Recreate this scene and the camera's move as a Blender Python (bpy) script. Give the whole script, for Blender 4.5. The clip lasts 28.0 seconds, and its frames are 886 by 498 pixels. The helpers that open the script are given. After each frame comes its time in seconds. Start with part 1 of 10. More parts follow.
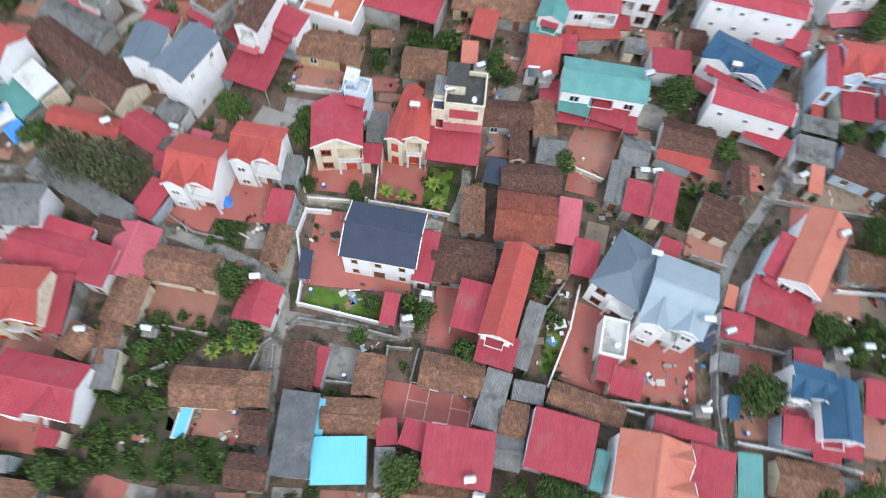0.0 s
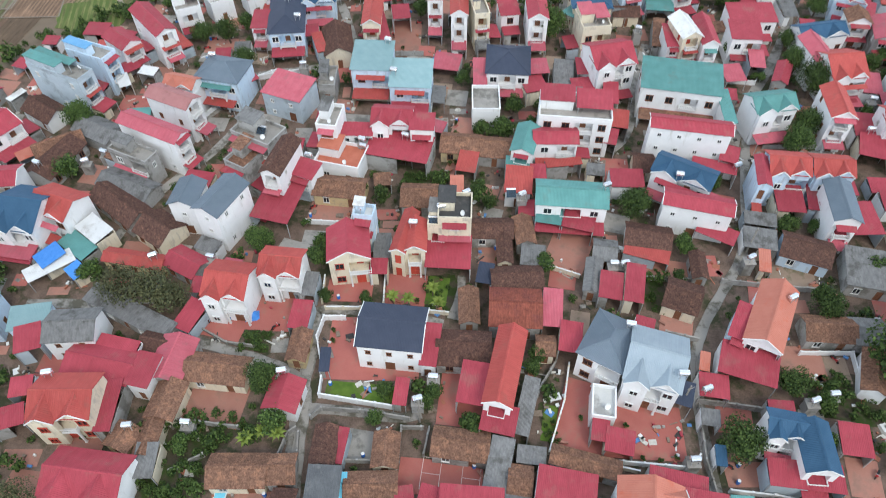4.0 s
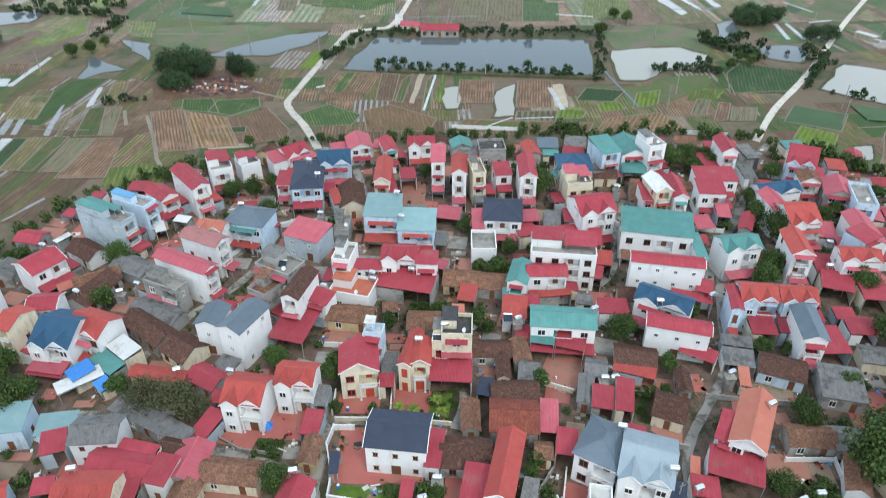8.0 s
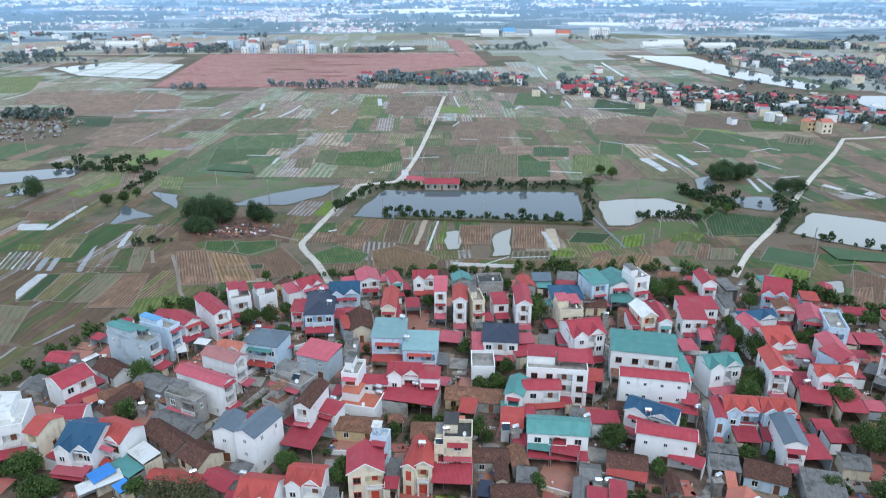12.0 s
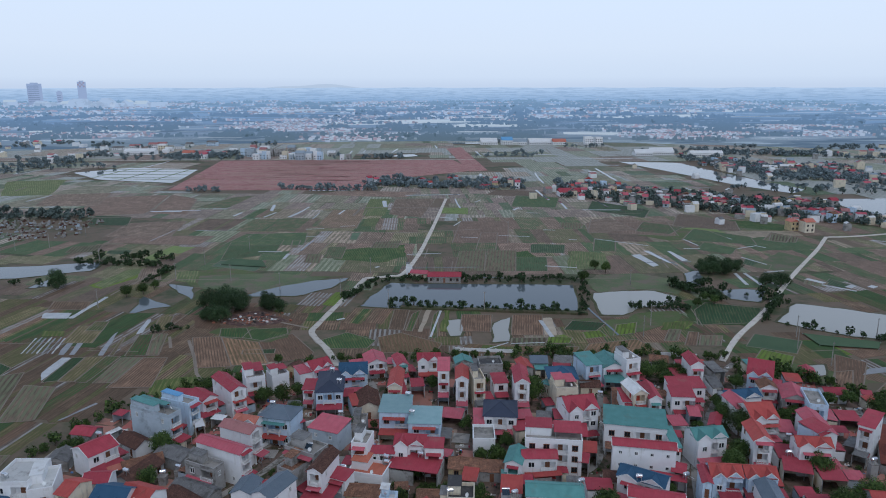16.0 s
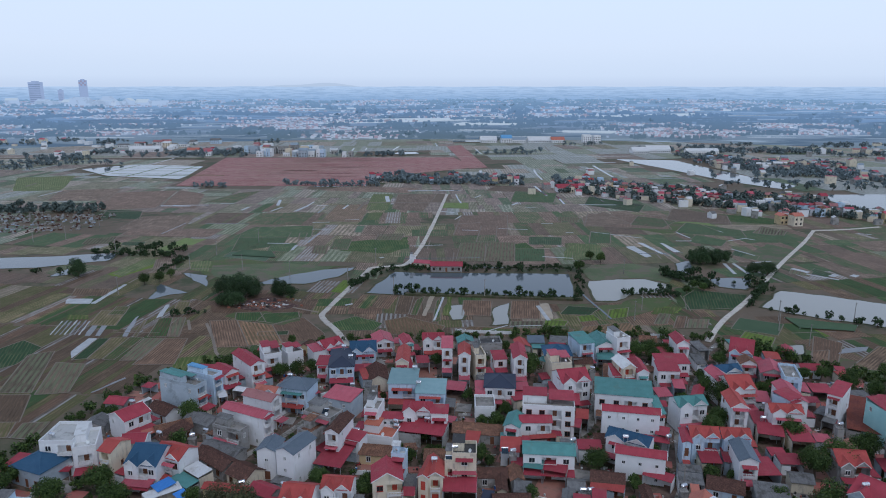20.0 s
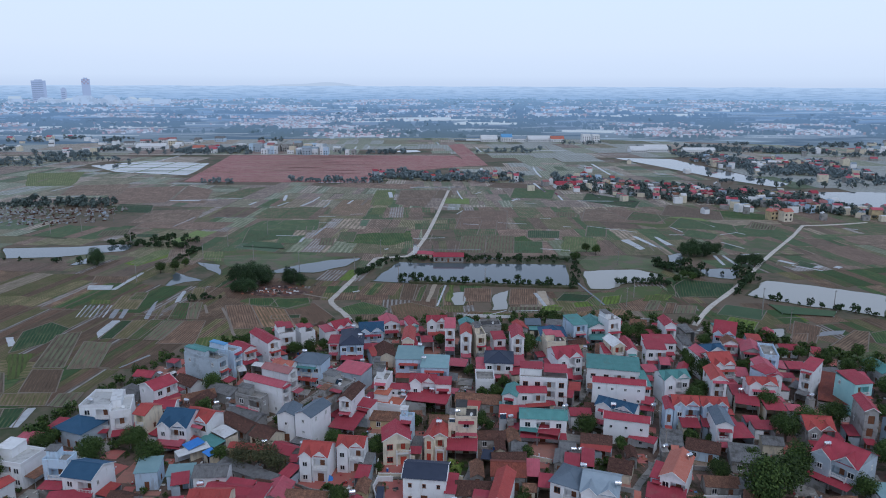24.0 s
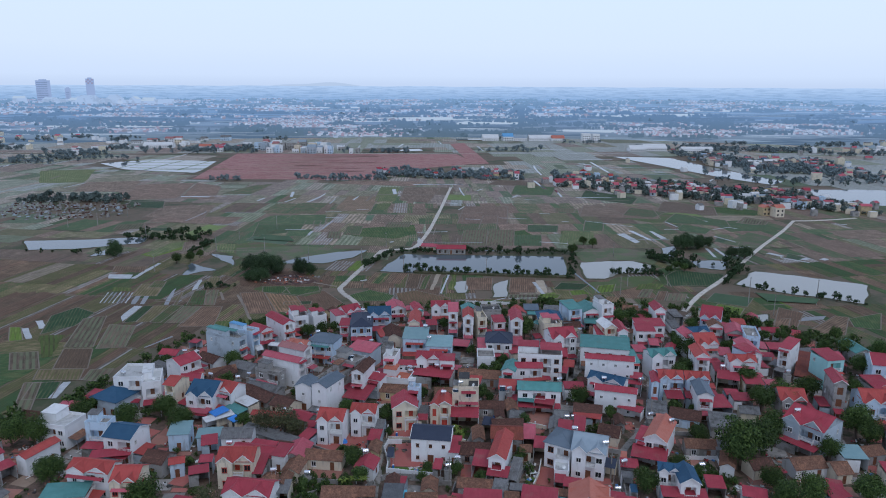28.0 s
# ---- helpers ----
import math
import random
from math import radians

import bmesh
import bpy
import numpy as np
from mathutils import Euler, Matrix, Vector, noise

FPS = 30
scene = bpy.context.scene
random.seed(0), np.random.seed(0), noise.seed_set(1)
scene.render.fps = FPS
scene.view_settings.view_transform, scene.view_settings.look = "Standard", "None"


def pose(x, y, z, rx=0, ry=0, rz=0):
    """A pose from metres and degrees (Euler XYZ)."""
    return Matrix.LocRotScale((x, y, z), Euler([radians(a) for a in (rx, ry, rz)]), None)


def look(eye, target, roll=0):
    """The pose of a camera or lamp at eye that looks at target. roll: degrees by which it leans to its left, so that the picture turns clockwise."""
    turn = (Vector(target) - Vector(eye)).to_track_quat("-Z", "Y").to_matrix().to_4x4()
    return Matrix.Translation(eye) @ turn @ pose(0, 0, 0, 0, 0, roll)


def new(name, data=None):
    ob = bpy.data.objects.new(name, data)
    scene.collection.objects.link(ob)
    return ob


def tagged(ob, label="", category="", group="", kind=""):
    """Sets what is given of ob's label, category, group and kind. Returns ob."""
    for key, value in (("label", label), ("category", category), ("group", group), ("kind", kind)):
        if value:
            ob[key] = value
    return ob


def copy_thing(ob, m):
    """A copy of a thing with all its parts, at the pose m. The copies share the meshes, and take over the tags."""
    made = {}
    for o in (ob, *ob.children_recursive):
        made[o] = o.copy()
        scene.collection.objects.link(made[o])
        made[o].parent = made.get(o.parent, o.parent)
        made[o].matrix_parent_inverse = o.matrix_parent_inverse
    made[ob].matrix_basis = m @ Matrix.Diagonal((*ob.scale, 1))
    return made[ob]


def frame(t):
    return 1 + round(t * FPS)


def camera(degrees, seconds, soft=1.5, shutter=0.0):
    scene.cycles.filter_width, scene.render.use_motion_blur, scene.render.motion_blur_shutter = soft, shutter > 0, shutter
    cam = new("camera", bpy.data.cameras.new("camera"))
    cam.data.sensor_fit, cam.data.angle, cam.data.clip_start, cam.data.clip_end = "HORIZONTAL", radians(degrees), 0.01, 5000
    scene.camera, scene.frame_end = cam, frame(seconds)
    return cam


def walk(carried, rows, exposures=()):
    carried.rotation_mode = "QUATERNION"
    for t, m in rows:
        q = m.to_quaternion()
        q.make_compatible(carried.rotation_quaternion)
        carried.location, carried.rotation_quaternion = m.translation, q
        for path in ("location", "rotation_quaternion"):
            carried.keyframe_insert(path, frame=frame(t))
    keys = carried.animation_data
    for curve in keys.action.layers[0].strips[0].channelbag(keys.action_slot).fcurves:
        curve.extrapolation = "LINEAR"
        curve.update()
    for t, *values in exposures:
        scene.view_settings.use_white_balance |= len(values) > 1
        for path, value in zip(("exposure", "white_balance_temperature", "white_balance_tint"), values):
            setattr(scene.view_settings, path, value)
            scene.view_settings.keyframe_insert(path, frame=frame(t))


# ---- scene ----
cam = camera(65.01, 28.0, 1.0, 1.0)
# seconds, eye x, y, z, tilt from straight down, heading, roll (degrees)
PATH = [
    (0, 4.17, 81.01, 93.12, 23.81, -2.32, 5.83),
    (0.2, 4.81, 77.21, 95.52, 25.31, -1.38, 2.85),
    (0.3, 5.09, 75.54, 96.55, 26.00, -0.98, 1.57),
    (0.4, 5.31, 74.24, 97.35, 26.58, -0.65, 0.59),
    (0.5, 5.45, 73.40, 97.81, 27.03, -0.45, 0.02),
    (1, 5.66, 72.21, 98.12, 28.45, -0.16, -0.29),
    (2, 6.04, 68.56, 98.29, 32.12, 0.29, -0.74),
    (3, 5.92, 64.56, 98.45, 35.90, 0.22, -0.65),
    (3.5, 5.84, 62.67, 98.51, 37.69, 0.19, -0.61),
    (5.5, 5.21, 53.88, 98.19, 45.50, -0.10, -0.25),
    (6, 5.19, 51.66, 98.09, 47.50, -0.08, -0.30),
    (7, 4.84, 47.26, 97.95, 51.32, -0.22, -0.17),
    (7.5, 4.68, 45.17, 98.00, 53.08, -0.25, -0.13),
    (8, 4.58, 42.80, 98.00, 55.05, -0.26, -0.12),
    (9, 4.48, 38.28, 97.85, 58.82, -0.23, -0.10),
    (9.5, 4.62, 36.25, 97.56, 60.57, -0.18, -0.13),
    (10, 4.72, 34.07, 97.15, 62.40, -0.14, -0.12),
    (11, 4.56, 29.56, 96.90, 65.40, -0.15, -0.13),
    (12, 4.44, 25.22, 97.02, 68.22, -0.12, -0.11),
    (12.5, 4.30, 23.11, 97.17, 69.54, -0.13, -0.10),
    (14.5, 4.04, 14.22, 96.74, 75.28, -0.09, -0.09),
    (15, 3.64, 11.84, 96.65, 76.52, -0.14, -0.09),
    (15.5, 3.48, 9.65, 96.73, 76.77, -0.14, -0.05),
    (16, 3.66, 7.58, 96.50, 76.78, -0.07, -0.06),
    (16.5, 3.48, 5.48, 96.70, 76.74, -0.08, -0.03),
    (17, 3.09, 3.21, 96.77, 76.70, -0.12, -0.01),
    (18, 2.64, -1.04, 96.62, 76.69, -0.15, 0.02),
    (19, 2.35, -5.41, 96.36, 76.68, -0.15, 0.03),
    (20, 2.11, -9.77, 96.06, 76.70, -0.13, 0.01),
    (21, 1.95, -14.21, 95.85, 76.68, -0.11, 0.01),
    (21.5, 1.70, -16.48, 95.83, 76.68, -0.12, 0.02),
    (23.5, 1.01, -25.34, 95.61, 76.67, -0.14, 0.17),
    (24, 0.92, -27.41, 95.46, 76.69, -0.12, 0.20),
    (25, 0.51, -31.82, 95.21, 76.71, -0.13, 0.22),
    (26, 0.26, -36.35, 95.30, 76.70, -0.11, 0.30),
    (27, 0.22, -40.71, 95.11, 76.71, -0.05, 0.23),
    (28, 0.00, -45.00, 95.00, 76.71, 0.00, 0.26),
]
EXPOSURE = [(0.0, 1.15, 6320, 8), (1.5, 1.10, 6330, 8), (3.0, 1.03, 6360, 8), (6.0, 0.95, 6580, 3), (8.0, 0.94, 6310, 3), (10.0, 0.93, 6030, 5), (12.0, 0.76, 5830, 5), (13.5, 0.3, 5700, 8), (15.0, -0.2, 5830, 9), (16.0, -0.27, 5760, 11), (18.0, -0.27, 5700, 12), (28.0, -0.22, 5570, 13)]
walk(cam, [(t, pose(x, y, z, rx, 0, rz) @ pose(0, 0, 0, 0, 0, roll)) for t, x, y, z, rx, rz, roll in PATH], EXPOSURE)

# ---- light ----
world = bpy.data.worlds.new("sky")
scene.world = world
world.use_nodes = True
wn, wl = world.node_tree.nodes, world.node_tree.links
sky = wn.new("ShaderNodeTexSky")
sky.sky_type = "NISHITA"
sky.sun_disc = False
sky.sun_elevation = radians(48)
sky.sun_rotation = radians(200)
sky.air_density, sky.dust_density, sky.ozone_density = 1.0, 4.0, 1.0
# a high layer of thin cloud that whitens the sky, a little warmer and denser towards the horizon
wtc = wn.new("ShaderNodeTexCoord")
wsep = wn.new("ShaderNodeSeparateXYZ")
wl.new(wtc.outputs["Generated"], wsep.inputs[0])
wramp = wn.new("ShaderNodeValToRGB")
wramp.color_ramp.elements[0].position, wramp.color_ramp.elements[0].color = 0.0, (0.70, 0.78, 0.88, 1)
# dimmed above the view, so that less light falls on the ground
wramp.color_ramp.elements[1].position, wramp.color_ramp.elements[1].color = 0.55, (0.40, 0.47, 0.58, 1)
for where, col in ((0.012, (0.785, 0.865, 0.945, 1)), (0.05, (0.84, 0.91, 0.98, 1)), (0.2, (0.86, 0.95, 1.05, 1)), (0.34, (0.52, 0.61, 0.74, 1))):
    el = wramp.color_ramp.elements.new(where)
    el.color = col
wl.new(wsep.outputs["Z"], wramp.inputs[0])
wgain = wn.new("ShaderNodeMix")
wgain.data_type, wgain.blend_type = "RGBA", "MULTIPLY"
wgain.inputs["Factor"].default_value = 1.0
wl.new(wramp.outputs[0], wgain.inputs["A"])
wgain.inputs["B"].default_value = (11.5, 11.5, 11.5, 1)
wmix = wn.new("ShaderNodeMix")
wmix.data_type = "RGBA"
wmix.inputs["Factor"].default_value = 0.88
wl.new(sky.outputs[0], wmix.inputs["A"])
wl.new(wgain.outputs["Result"], wmix.inputs["B"])
wl.new(wmix.outputs["Result"], wn["Background"].inputs["Color"])
wn["Background"].inputs["Strength"].default_value = 0.1

sun_data = bpy.data.lights.new("sun", "SUN")
sun_data.energy, sun_data.angle, sun_data.color = 0.8, radians(20), (1.0, 0.95, 0.88)
sun = new("sun", sun_data)
sun.matrix_world = look((60, -80, 160), (0, 30, 0))


# ---- materials ----
def surface(name, c1, c2, rough=0.8, scale=1.2, fine=14.0, bump=0.2, metal=0.0, vary=0.12, ribs=0.0, ribdepth=0.35, stain=None, stain_at=0.56, stain_scale=0.35, spec=0.2, streak=1.0, mottle=0.0, mottle_map=(4.2, 1.5, 1.5)):
    """A procedural surface: two tones at a broad and a fine scale, stains with a shape of their own, ribs or courses as relief."""
    m = bpy.data.materials.new(name)
    m.use_nodes = True
    n, l = m.node_tree.nodes, m.node_tree.links
    p = n["Principled BSDF"]
    tc = n.new("ShaderNodeTexCoord")
    info = n.new("ShaderNodeObjectInfo")
    shift = n.new("ShaderNodeVectorMath")
    shift.operation = "MULTIPLY_ADD"
    l.new(info.outputs["Random"], shift.inputs[0])
    shift.inputs[1].default_value = (37.0, 91.0, 13.0)
    l.new(tc.outputs["Object"], shift.inputs[2])
    broad = n.new("ShaderNodeTexNoise")
    broad.inputs["Scale"].default_value, broad.inputs["Detail"].default_value = scale, 5
    l.new(shift.outputs[0], broad.inputs["Vector"])
    grain = n.new("ShaderNodeTexNoise")
    grain.inputs["Scale"].default_value, grain.inputs["Detail"].default_value = fine, 3
    l.new(shift.outputs[0], grain.inputs["Vector"])
    ramp = n.new("ShaderNodeMapRange")
    ramp.inputs["From Min"].default_value, ramp.inputs["From Max"].default_value = 0.32, 0.68
    both = n.new("ShaderNodeMath")
    both.operation = "MULTIPLY_ADD"
    l.new(grain.outputs["Fac"], both.inputs[0])
    both.inputs[1].default_value = 0.4
    half = n.new("ShaderNodeMath")
    half.operation = "MULTIPLY"
    l.new(broad.outputs["Fac"], half.inputs[0])
    half.inputs[1].default_value = 0.6
    l.new(half.outputs[0], both.inputs[2])
    l.new(both.outputs[0], ramp.inputs["Value"])
    mix = n.new("ShaderNodeMix")
    mix.data_type = "RGBA"
    l.new(ramp.outputs[0], mix.inputs["Factor"])
    mix.inputs["A"].default_value, mix.inputs["B"].default_value = (*c1, 1), (*c2, 1)
    out = mix.outputs["Result"]
    if stain:
        patch = n.new("ShaderNodeTexNoise")
        patch.inputs["Scale"].default_value, patch.inputs["Detail"].default_value, patch.inputs["Roughness"].default_value = stain_scale, 7, 0.65
        run = n.new("ShaderNodeVectorMath")
        run.operation = "MULTIPLY"
        run.inputs[1].default_value = (1.0, 1.0, streak)
        l.new(shift.outputs[0], run.inputs[0])
        l.new(run.outputs[0], patch.inputs["Vector"])
        cut = n.new("ShaderNodeMapRange")
        cut.inputs["From Min"].default_value, cut.inputs["From Max"].default_value = stain_at - 0.05, stain_at + 0.07
        l.new(patch.outputs["Fac"], cut.inputs["Value"])
        st = n.new("ShaderNodeMix")
        st.data_type = "RGBA"
        l.new(cut.outputs[0], st.inputs["Factor"])
        l.new(out, st.inputs["A"])
        st.inputs["B"].default_value = (*stain, 1)
        out = st.outputs["Result"]
    if mottle:
        fine_map, speck, tone, over = n.new("ShaderNodeVectorMath"), n.new("ShaderNodeTexNoise"), n.new("ShaderNodeMapRange"), n.new("ShaderNodeHueSaturation")
        fine_map.operation = "MULTIPLY"
        fine_map.inputs[1].default_value = mottle_map
        l.new(shift.outputs[0], fine_map.inputs[0])
        l.new(fine_map.outputs[0], speck.inputs["Vector"])
        speck.inputs["Scale"].default_value, speck.inputs["Detail"].default_value, speck.inputs["Roughness"].default_value = 1.0, 5, 0.7
        tone.inputs["From Min"].default_value, tone.inputs["From Max"].default_value = 0.32, 0.68
        tone.inputs["To Min"].default_value, tone.inputs["To Max"].default_value = 1 - mottle, 1 + mottle
        l.new(speck.outputs["Fac"], tone.inputs["Value"])
        l.new(tone.outputs[0], over.inputs["Value"])
        l.new(out, over.inputs["Color"])
        out = over.outputs[0]
    hsv = n.new("ShaderNodeHueSaturation")
    val = n.new("ShaderNodeMapRange")
    val.inputs["To Min"].default_value, val.inputs["To Max"].default_value = 1 - vary, 1 + vary
    l.new(info.outputs["Random"], val.inputs["Value"])
    l.new(val.outputs[0], hsv.inputs["Value"])
    l.new(out, hsv.inputs["Color"])
    l.new(hsv.outputs[0], p.inputs["Base Color"])
    height = grain.outputs["Fac"]
    if ribs:
        wave = n.new("ShaderNodeTexWave")
        wave.bands_direction = "X"
        wave.inputs["Scale"].default_value = 0.314 / ribs
        l.new(tc.outputs["Object"], wave.inputs["Vector"])
        add = n.new("ShaderNodeMath")
        add.operation = "MULTIPLY_ADD"
        l.new(wave.outputs["Fac"], add.inputs[0])
        add.inputs[1].default_value = 3.0
        l.new(height, add.inputs[2])
        height = add.outputs[0]
        bump = ribdepth
    b = n.new("ShaderNodeBump")
    b.inputs["Strength"].default_value, b.inputs["Distance"].default_value = bump, 0.03
    l.new(height, b.inputs["Height"])
    l.new(b.outputs[0], p.inputs["Normal"])
    p.inputs["Roughness"].default_value, p.inputs["Metallic"].default_value = rough, metal
    p.inputs["Specular IOR Level"].default_value = spec
    return m


ROOF = {
    "r": surface("crimson_sheet_roof", (0.30, 0.042, 0.058), (0.39, 0.062, 0.082), 0.62, 0.5, 9, ribs=0.25, stain=(0.31, 0.085, 0.085), stain_at=0.60, mottle=0.10, mottle_map=(2.5, 0.35, 0.35)),
    "o": surface("orange_red_roof", (0.36, 0.062, 0.055), (0.44, 0.088, 0.074), 0.65, 0.6, 9, ribs=0.3, stain=(0.33, 0.085, 0.07), stain_at=0.60, mottle=0.10, mottle_map=(2.5, 0.35, 0.35)),
    "s": surface("salmon_roof", (0.45, 0.15, 0.105), (0.52, 0.195, 0.14), 0.65, 0.6, 9, ribs=0.3, stain=(0.5, 0.13, 0.08), stain_at=0.6),
    "pk": surface("pink_sheet_roof", (0.42, 0.085, 0.11), (0.50, 0.125, 0.155), 0.62, 0.5, 9, ribs=0.25, stain=(0.34, 0.12, 0.13), stain_at=0.60, mottle=0.10, mottle_map=(2.5, 0.35, 0.35)),
    "b": surface("old_brown_tile_roof", (0.125, 0.068, 0.048), (0.27, 0.148, 0.10), 0.95, 2.2, 18, ribs=0.2, ribdepth=0.6, stain=(0.30, 0.155, 0.098), stain_at=0.55, stain_scale=0.8, spec=0.1, mottle=0.44, mottle_map=(5.0, 3.2, 3.2)),
    "bd": surface("dark_old_tile_roof", (0.068, 0.04, 0.034), (0.155, 0.082, 0.062), 0.95, 2.2, 18, ribs=0.2, ribdepth=0.6, stain=(0.20, 0.105, 0.075), stain_at=0.60, stain_scale=0.8, spec=0.1, mottle=0.44, mottle_map=(5.0, 3.2, 3.2)),
    "rs": surface("rusty_sheet_roof", (0.17, 0.05, 0.034), (0.25, 0.075, 0.05), 0.8, 0.9, 9, ribs=0.25, stain=(0.16, 0.05, 0.04), stain_at=0.55, mottle=0.35),
    "u": surface("blue_sheet_roof", (0.030, 0.082, 0.148), (0.048, 0.112, 0.19), 0.62, 0.5, 9, ribs=0.25),
    "n": surface("navy_sheet_roof", (0.038, 0.048, 0.075), (0.054, 0.064, 0.095), 0.62, 0.5, 9, ribs=0.25),
    "k": surface("slate_blue_roof", (0.115, 0.15, 0.185), (0.155, 0.19, 0.225), 0.55, 0.5, 9, ribs=0.25, stain=(0.14, 0.17, 0.21), stain_at=0.6),
    "kl": surface("light_slate_roof", (0.26, 0.315, 0.355), (0.32, 0.375, 0.415), 0.62, 0.5, 9, ribs=0.25),
    "fd": surface("sun_faded_red_roof", (0.34, 0.145, 0.14), (0.42, 0.20, 0.19), 0.75, 0.5, 9, ribs=0.25, stain=(0.27, 0.13, 0.12), stain_at=0.58),
    "t": surface("teal_sheet_roof", (0.085, 0.22, 0.205), (0.125, 0.30, 0.28), 0.62, 0.5, 9, ribs=0.25, stain=(0.12, 0.22, 0.2), stain_at=0.6),
    "tg": surface("teal_grey_roof", (0.20, 0.32, 0.33), (0.26, 0.38, 0.39), 0.62, 0.5, 9, ribs=0.25),
    "g": surface("grey_cement_sheet_roof", (0.15, 0.147, 0.143), (0.24, 0.235, 0.228), 0.9, 0.9, 12, ribs=0.18, ribdepth=0.6, stain=(0.11, 0.105, 0.096), stain_at=0.57, spec=0.15, mottle=0.2, mottle_map=(4.0, 0.9, 0.9)),
    "w": surface("white_sheet_roof", (0.62, 0.62, 0.60), (0.75, 0.75, 0.74), 0.65, 0.6, 9, ribs=0.3, stain=(0.5, 0.48, 0.45), stain_at=0.6),
    "c": surface("cyan_sheet_roof", (0.16, 0.52, 0.68), (0.20, 0.58, 0.74), 0.62, 0.5, 9, ribs=0.25),
    "cb": surface("blue_tarpaulin", (0.05, 0.22, 0.62), (0.10, 0.30, 0.72), 0.45, 1.5, 6, bump=0.6),
    "gd": surface("dark_grey_sheet_roof", (0.075, 0.078, 0.082), (0.125, 0.128, 0.132), 0.75, 0.6, 9, ribs=0.25, stain=(0.16, 0.155, 0.15), stain_at=0.6, mottle=0.15),
    "sb": surface("sky_blue_sheet_roof", (0.13, 0.33, 0.56), (0.18, 0.40, 0.64), 0.6, 0.5, 9, ribs=0.25),
    "dk": surface("dark_flat_roof", (0.05, 0.05, 0.052), (0.09, 0.088, 0.085), 0.9, 0.8, 12, stain=(0.15, 0.14, 0.13), stain_at=0.6),
    "bk": surface("brick_paved_terrace", (0.40, 0.12, 0.075), (0.50, 0.17, 0.11), 0.85, 0.9, 12),
}
ROOF_WORDS = {"r": "crimson ribbed metal", "o": "orange-red", "s": "salmon-orange", "pk": "pinkish-red metal", "b": "weathered brown tile", "bd": "dark weathered tile",
              "rs": "rusty metal", "u": "blue metal", "n": "navy blue metal", "k": "slate-blue", "kl": "pale slate-blue", "fd": "sun-faded red", "t": "teal metal", "tg": "grey-teal metal",
              "g": "grey cement-sheet", "w": "white metal", "c": "bright cyan metal", "cb": "blue tarpaulin", "gd": "dark grey metal", "sb": "sky-blue metal", "dk": "dark flat", "bk": "brick-paved flat"}
WALL = {
    "w": surface("white_wall_paint", (0.72, 0.72, 0.72), (0.82, 0.82, 0.815), 0.85, 0.5, 10, bump=0.08, vary=0.05, stain=(0.62, 0.61, 0.58), stain_at=0.63, stain_scale=0.9, streak=0.22),
    "c": surface("cream_wall_paint", (0.64, 0.56, 0.42), (0.74, 0.67, 0.53), 0.85, 0.5, 10, bump=0.08, vary=0.06, stain=(0.47, 0.42, 0.34), stain_at=0.58, stain_scale=0.9, streak=0.22),
    "y": surface("ochre_wall_paint", (0.52, 0.40, 0.22), (0.62, 0.50, 0.30), 0.9, 0.5, 10, bump=0.1, stain=(0.36, 0.30, 0.22), stain_at=0.56),
    "yl": surface("yellow_wall_paint", (0.60, 0.42, 0.22), (0.68, 0.50, 0.29), 0.85, 0.5, 10, bump=0.08),
    "l": surface("pale_blue_wall_paint", (0.50, 0.62, 0.74), (0.58, 0.70, 0.80), 0.85, 0.5, 10, bump=0.08, vary=0.06, stain=(0.40, 0.46, 0.52), stain_at=0.58, stain_scale=0.9, streak=0.22),
    "a": surface("grey_blue_render", (0.36, 0.42, 0.47), (0.46, 0.52, 0.56), 0.9, 0.5, 10, bump=0.1, stain=(0.30, 0.34, 0.37), stain_at=0.58),
    "e": surface("turquoise_wall_paint", (0.30, 0.55, 0.55), (0.40, 0.64, 0.62), 0.85, 0.5, 10, bump=0.08),
    "g": surface("bare_cement_render", (0.30, 0.29, 0.275), (0.42, 0.41, 0.39), 0.95, 0.7, 12, bump=0.25, stain=(0.19, 0.18, 0.16), stain_at=0.54),
}
WALL_WORDS = {"w": "white", "c": "cream", "y": "ochre", "yl": "yellow", "l": "pale blue", "a": "grey-blue", "e": "turquoise", "g": "bare cement"}
CONCRETE = surface("weathered_concrete", (0.26, 0.24, 0.215), (0.37, 0.345, 0.31), 0.95, 0.5, 10, stain=(0.18, 0.17, 0.15), stain_at=0.56)
TERRACE = {"g": CONCRETE, "w": surface("pale_terrace", (0.50, 0.50, 0.48), (0.62, 0.61, 0.58), 0.9, 0.5, 10, stain=(0.34, 0.33, 0.31), stain_at=0.57)}
TRIM = surface("white_trim", (0.68, 0.68, 0.66), (0.78, 0.78, 0.76), 0.8, 1.0, 12, bump=0.08, vary=0.05)
METAL = surface("galvanised_steel", (0.40, 0.41, 0.42), (0.55, 0.56, 0.57), 0.5, 2, 10, metal=0.5, bump=0.05)
STEEL = surface("polished_tank_steel", (0.72, 0.73, 0.75), (0.82, 0.83, 0.84), 0.25, 2, 10, metal=0.85, bump=0.03)
WOOD = surface("brown_door_wood", (0.16, 0.07, 0.04), (0.24, 0.11, 0.06), 0.6, 3, 16, bump=0.1)
REDSHUT = surface("red_shutter_paint", (0.42, 0.06, 0.04), (0.50, 0.09, 0.06), 0.6, 3, 16, bump=0.1)
GLASS = bpy.data.materials.new("dark_window_glass")
GLASS.use_nodes = True
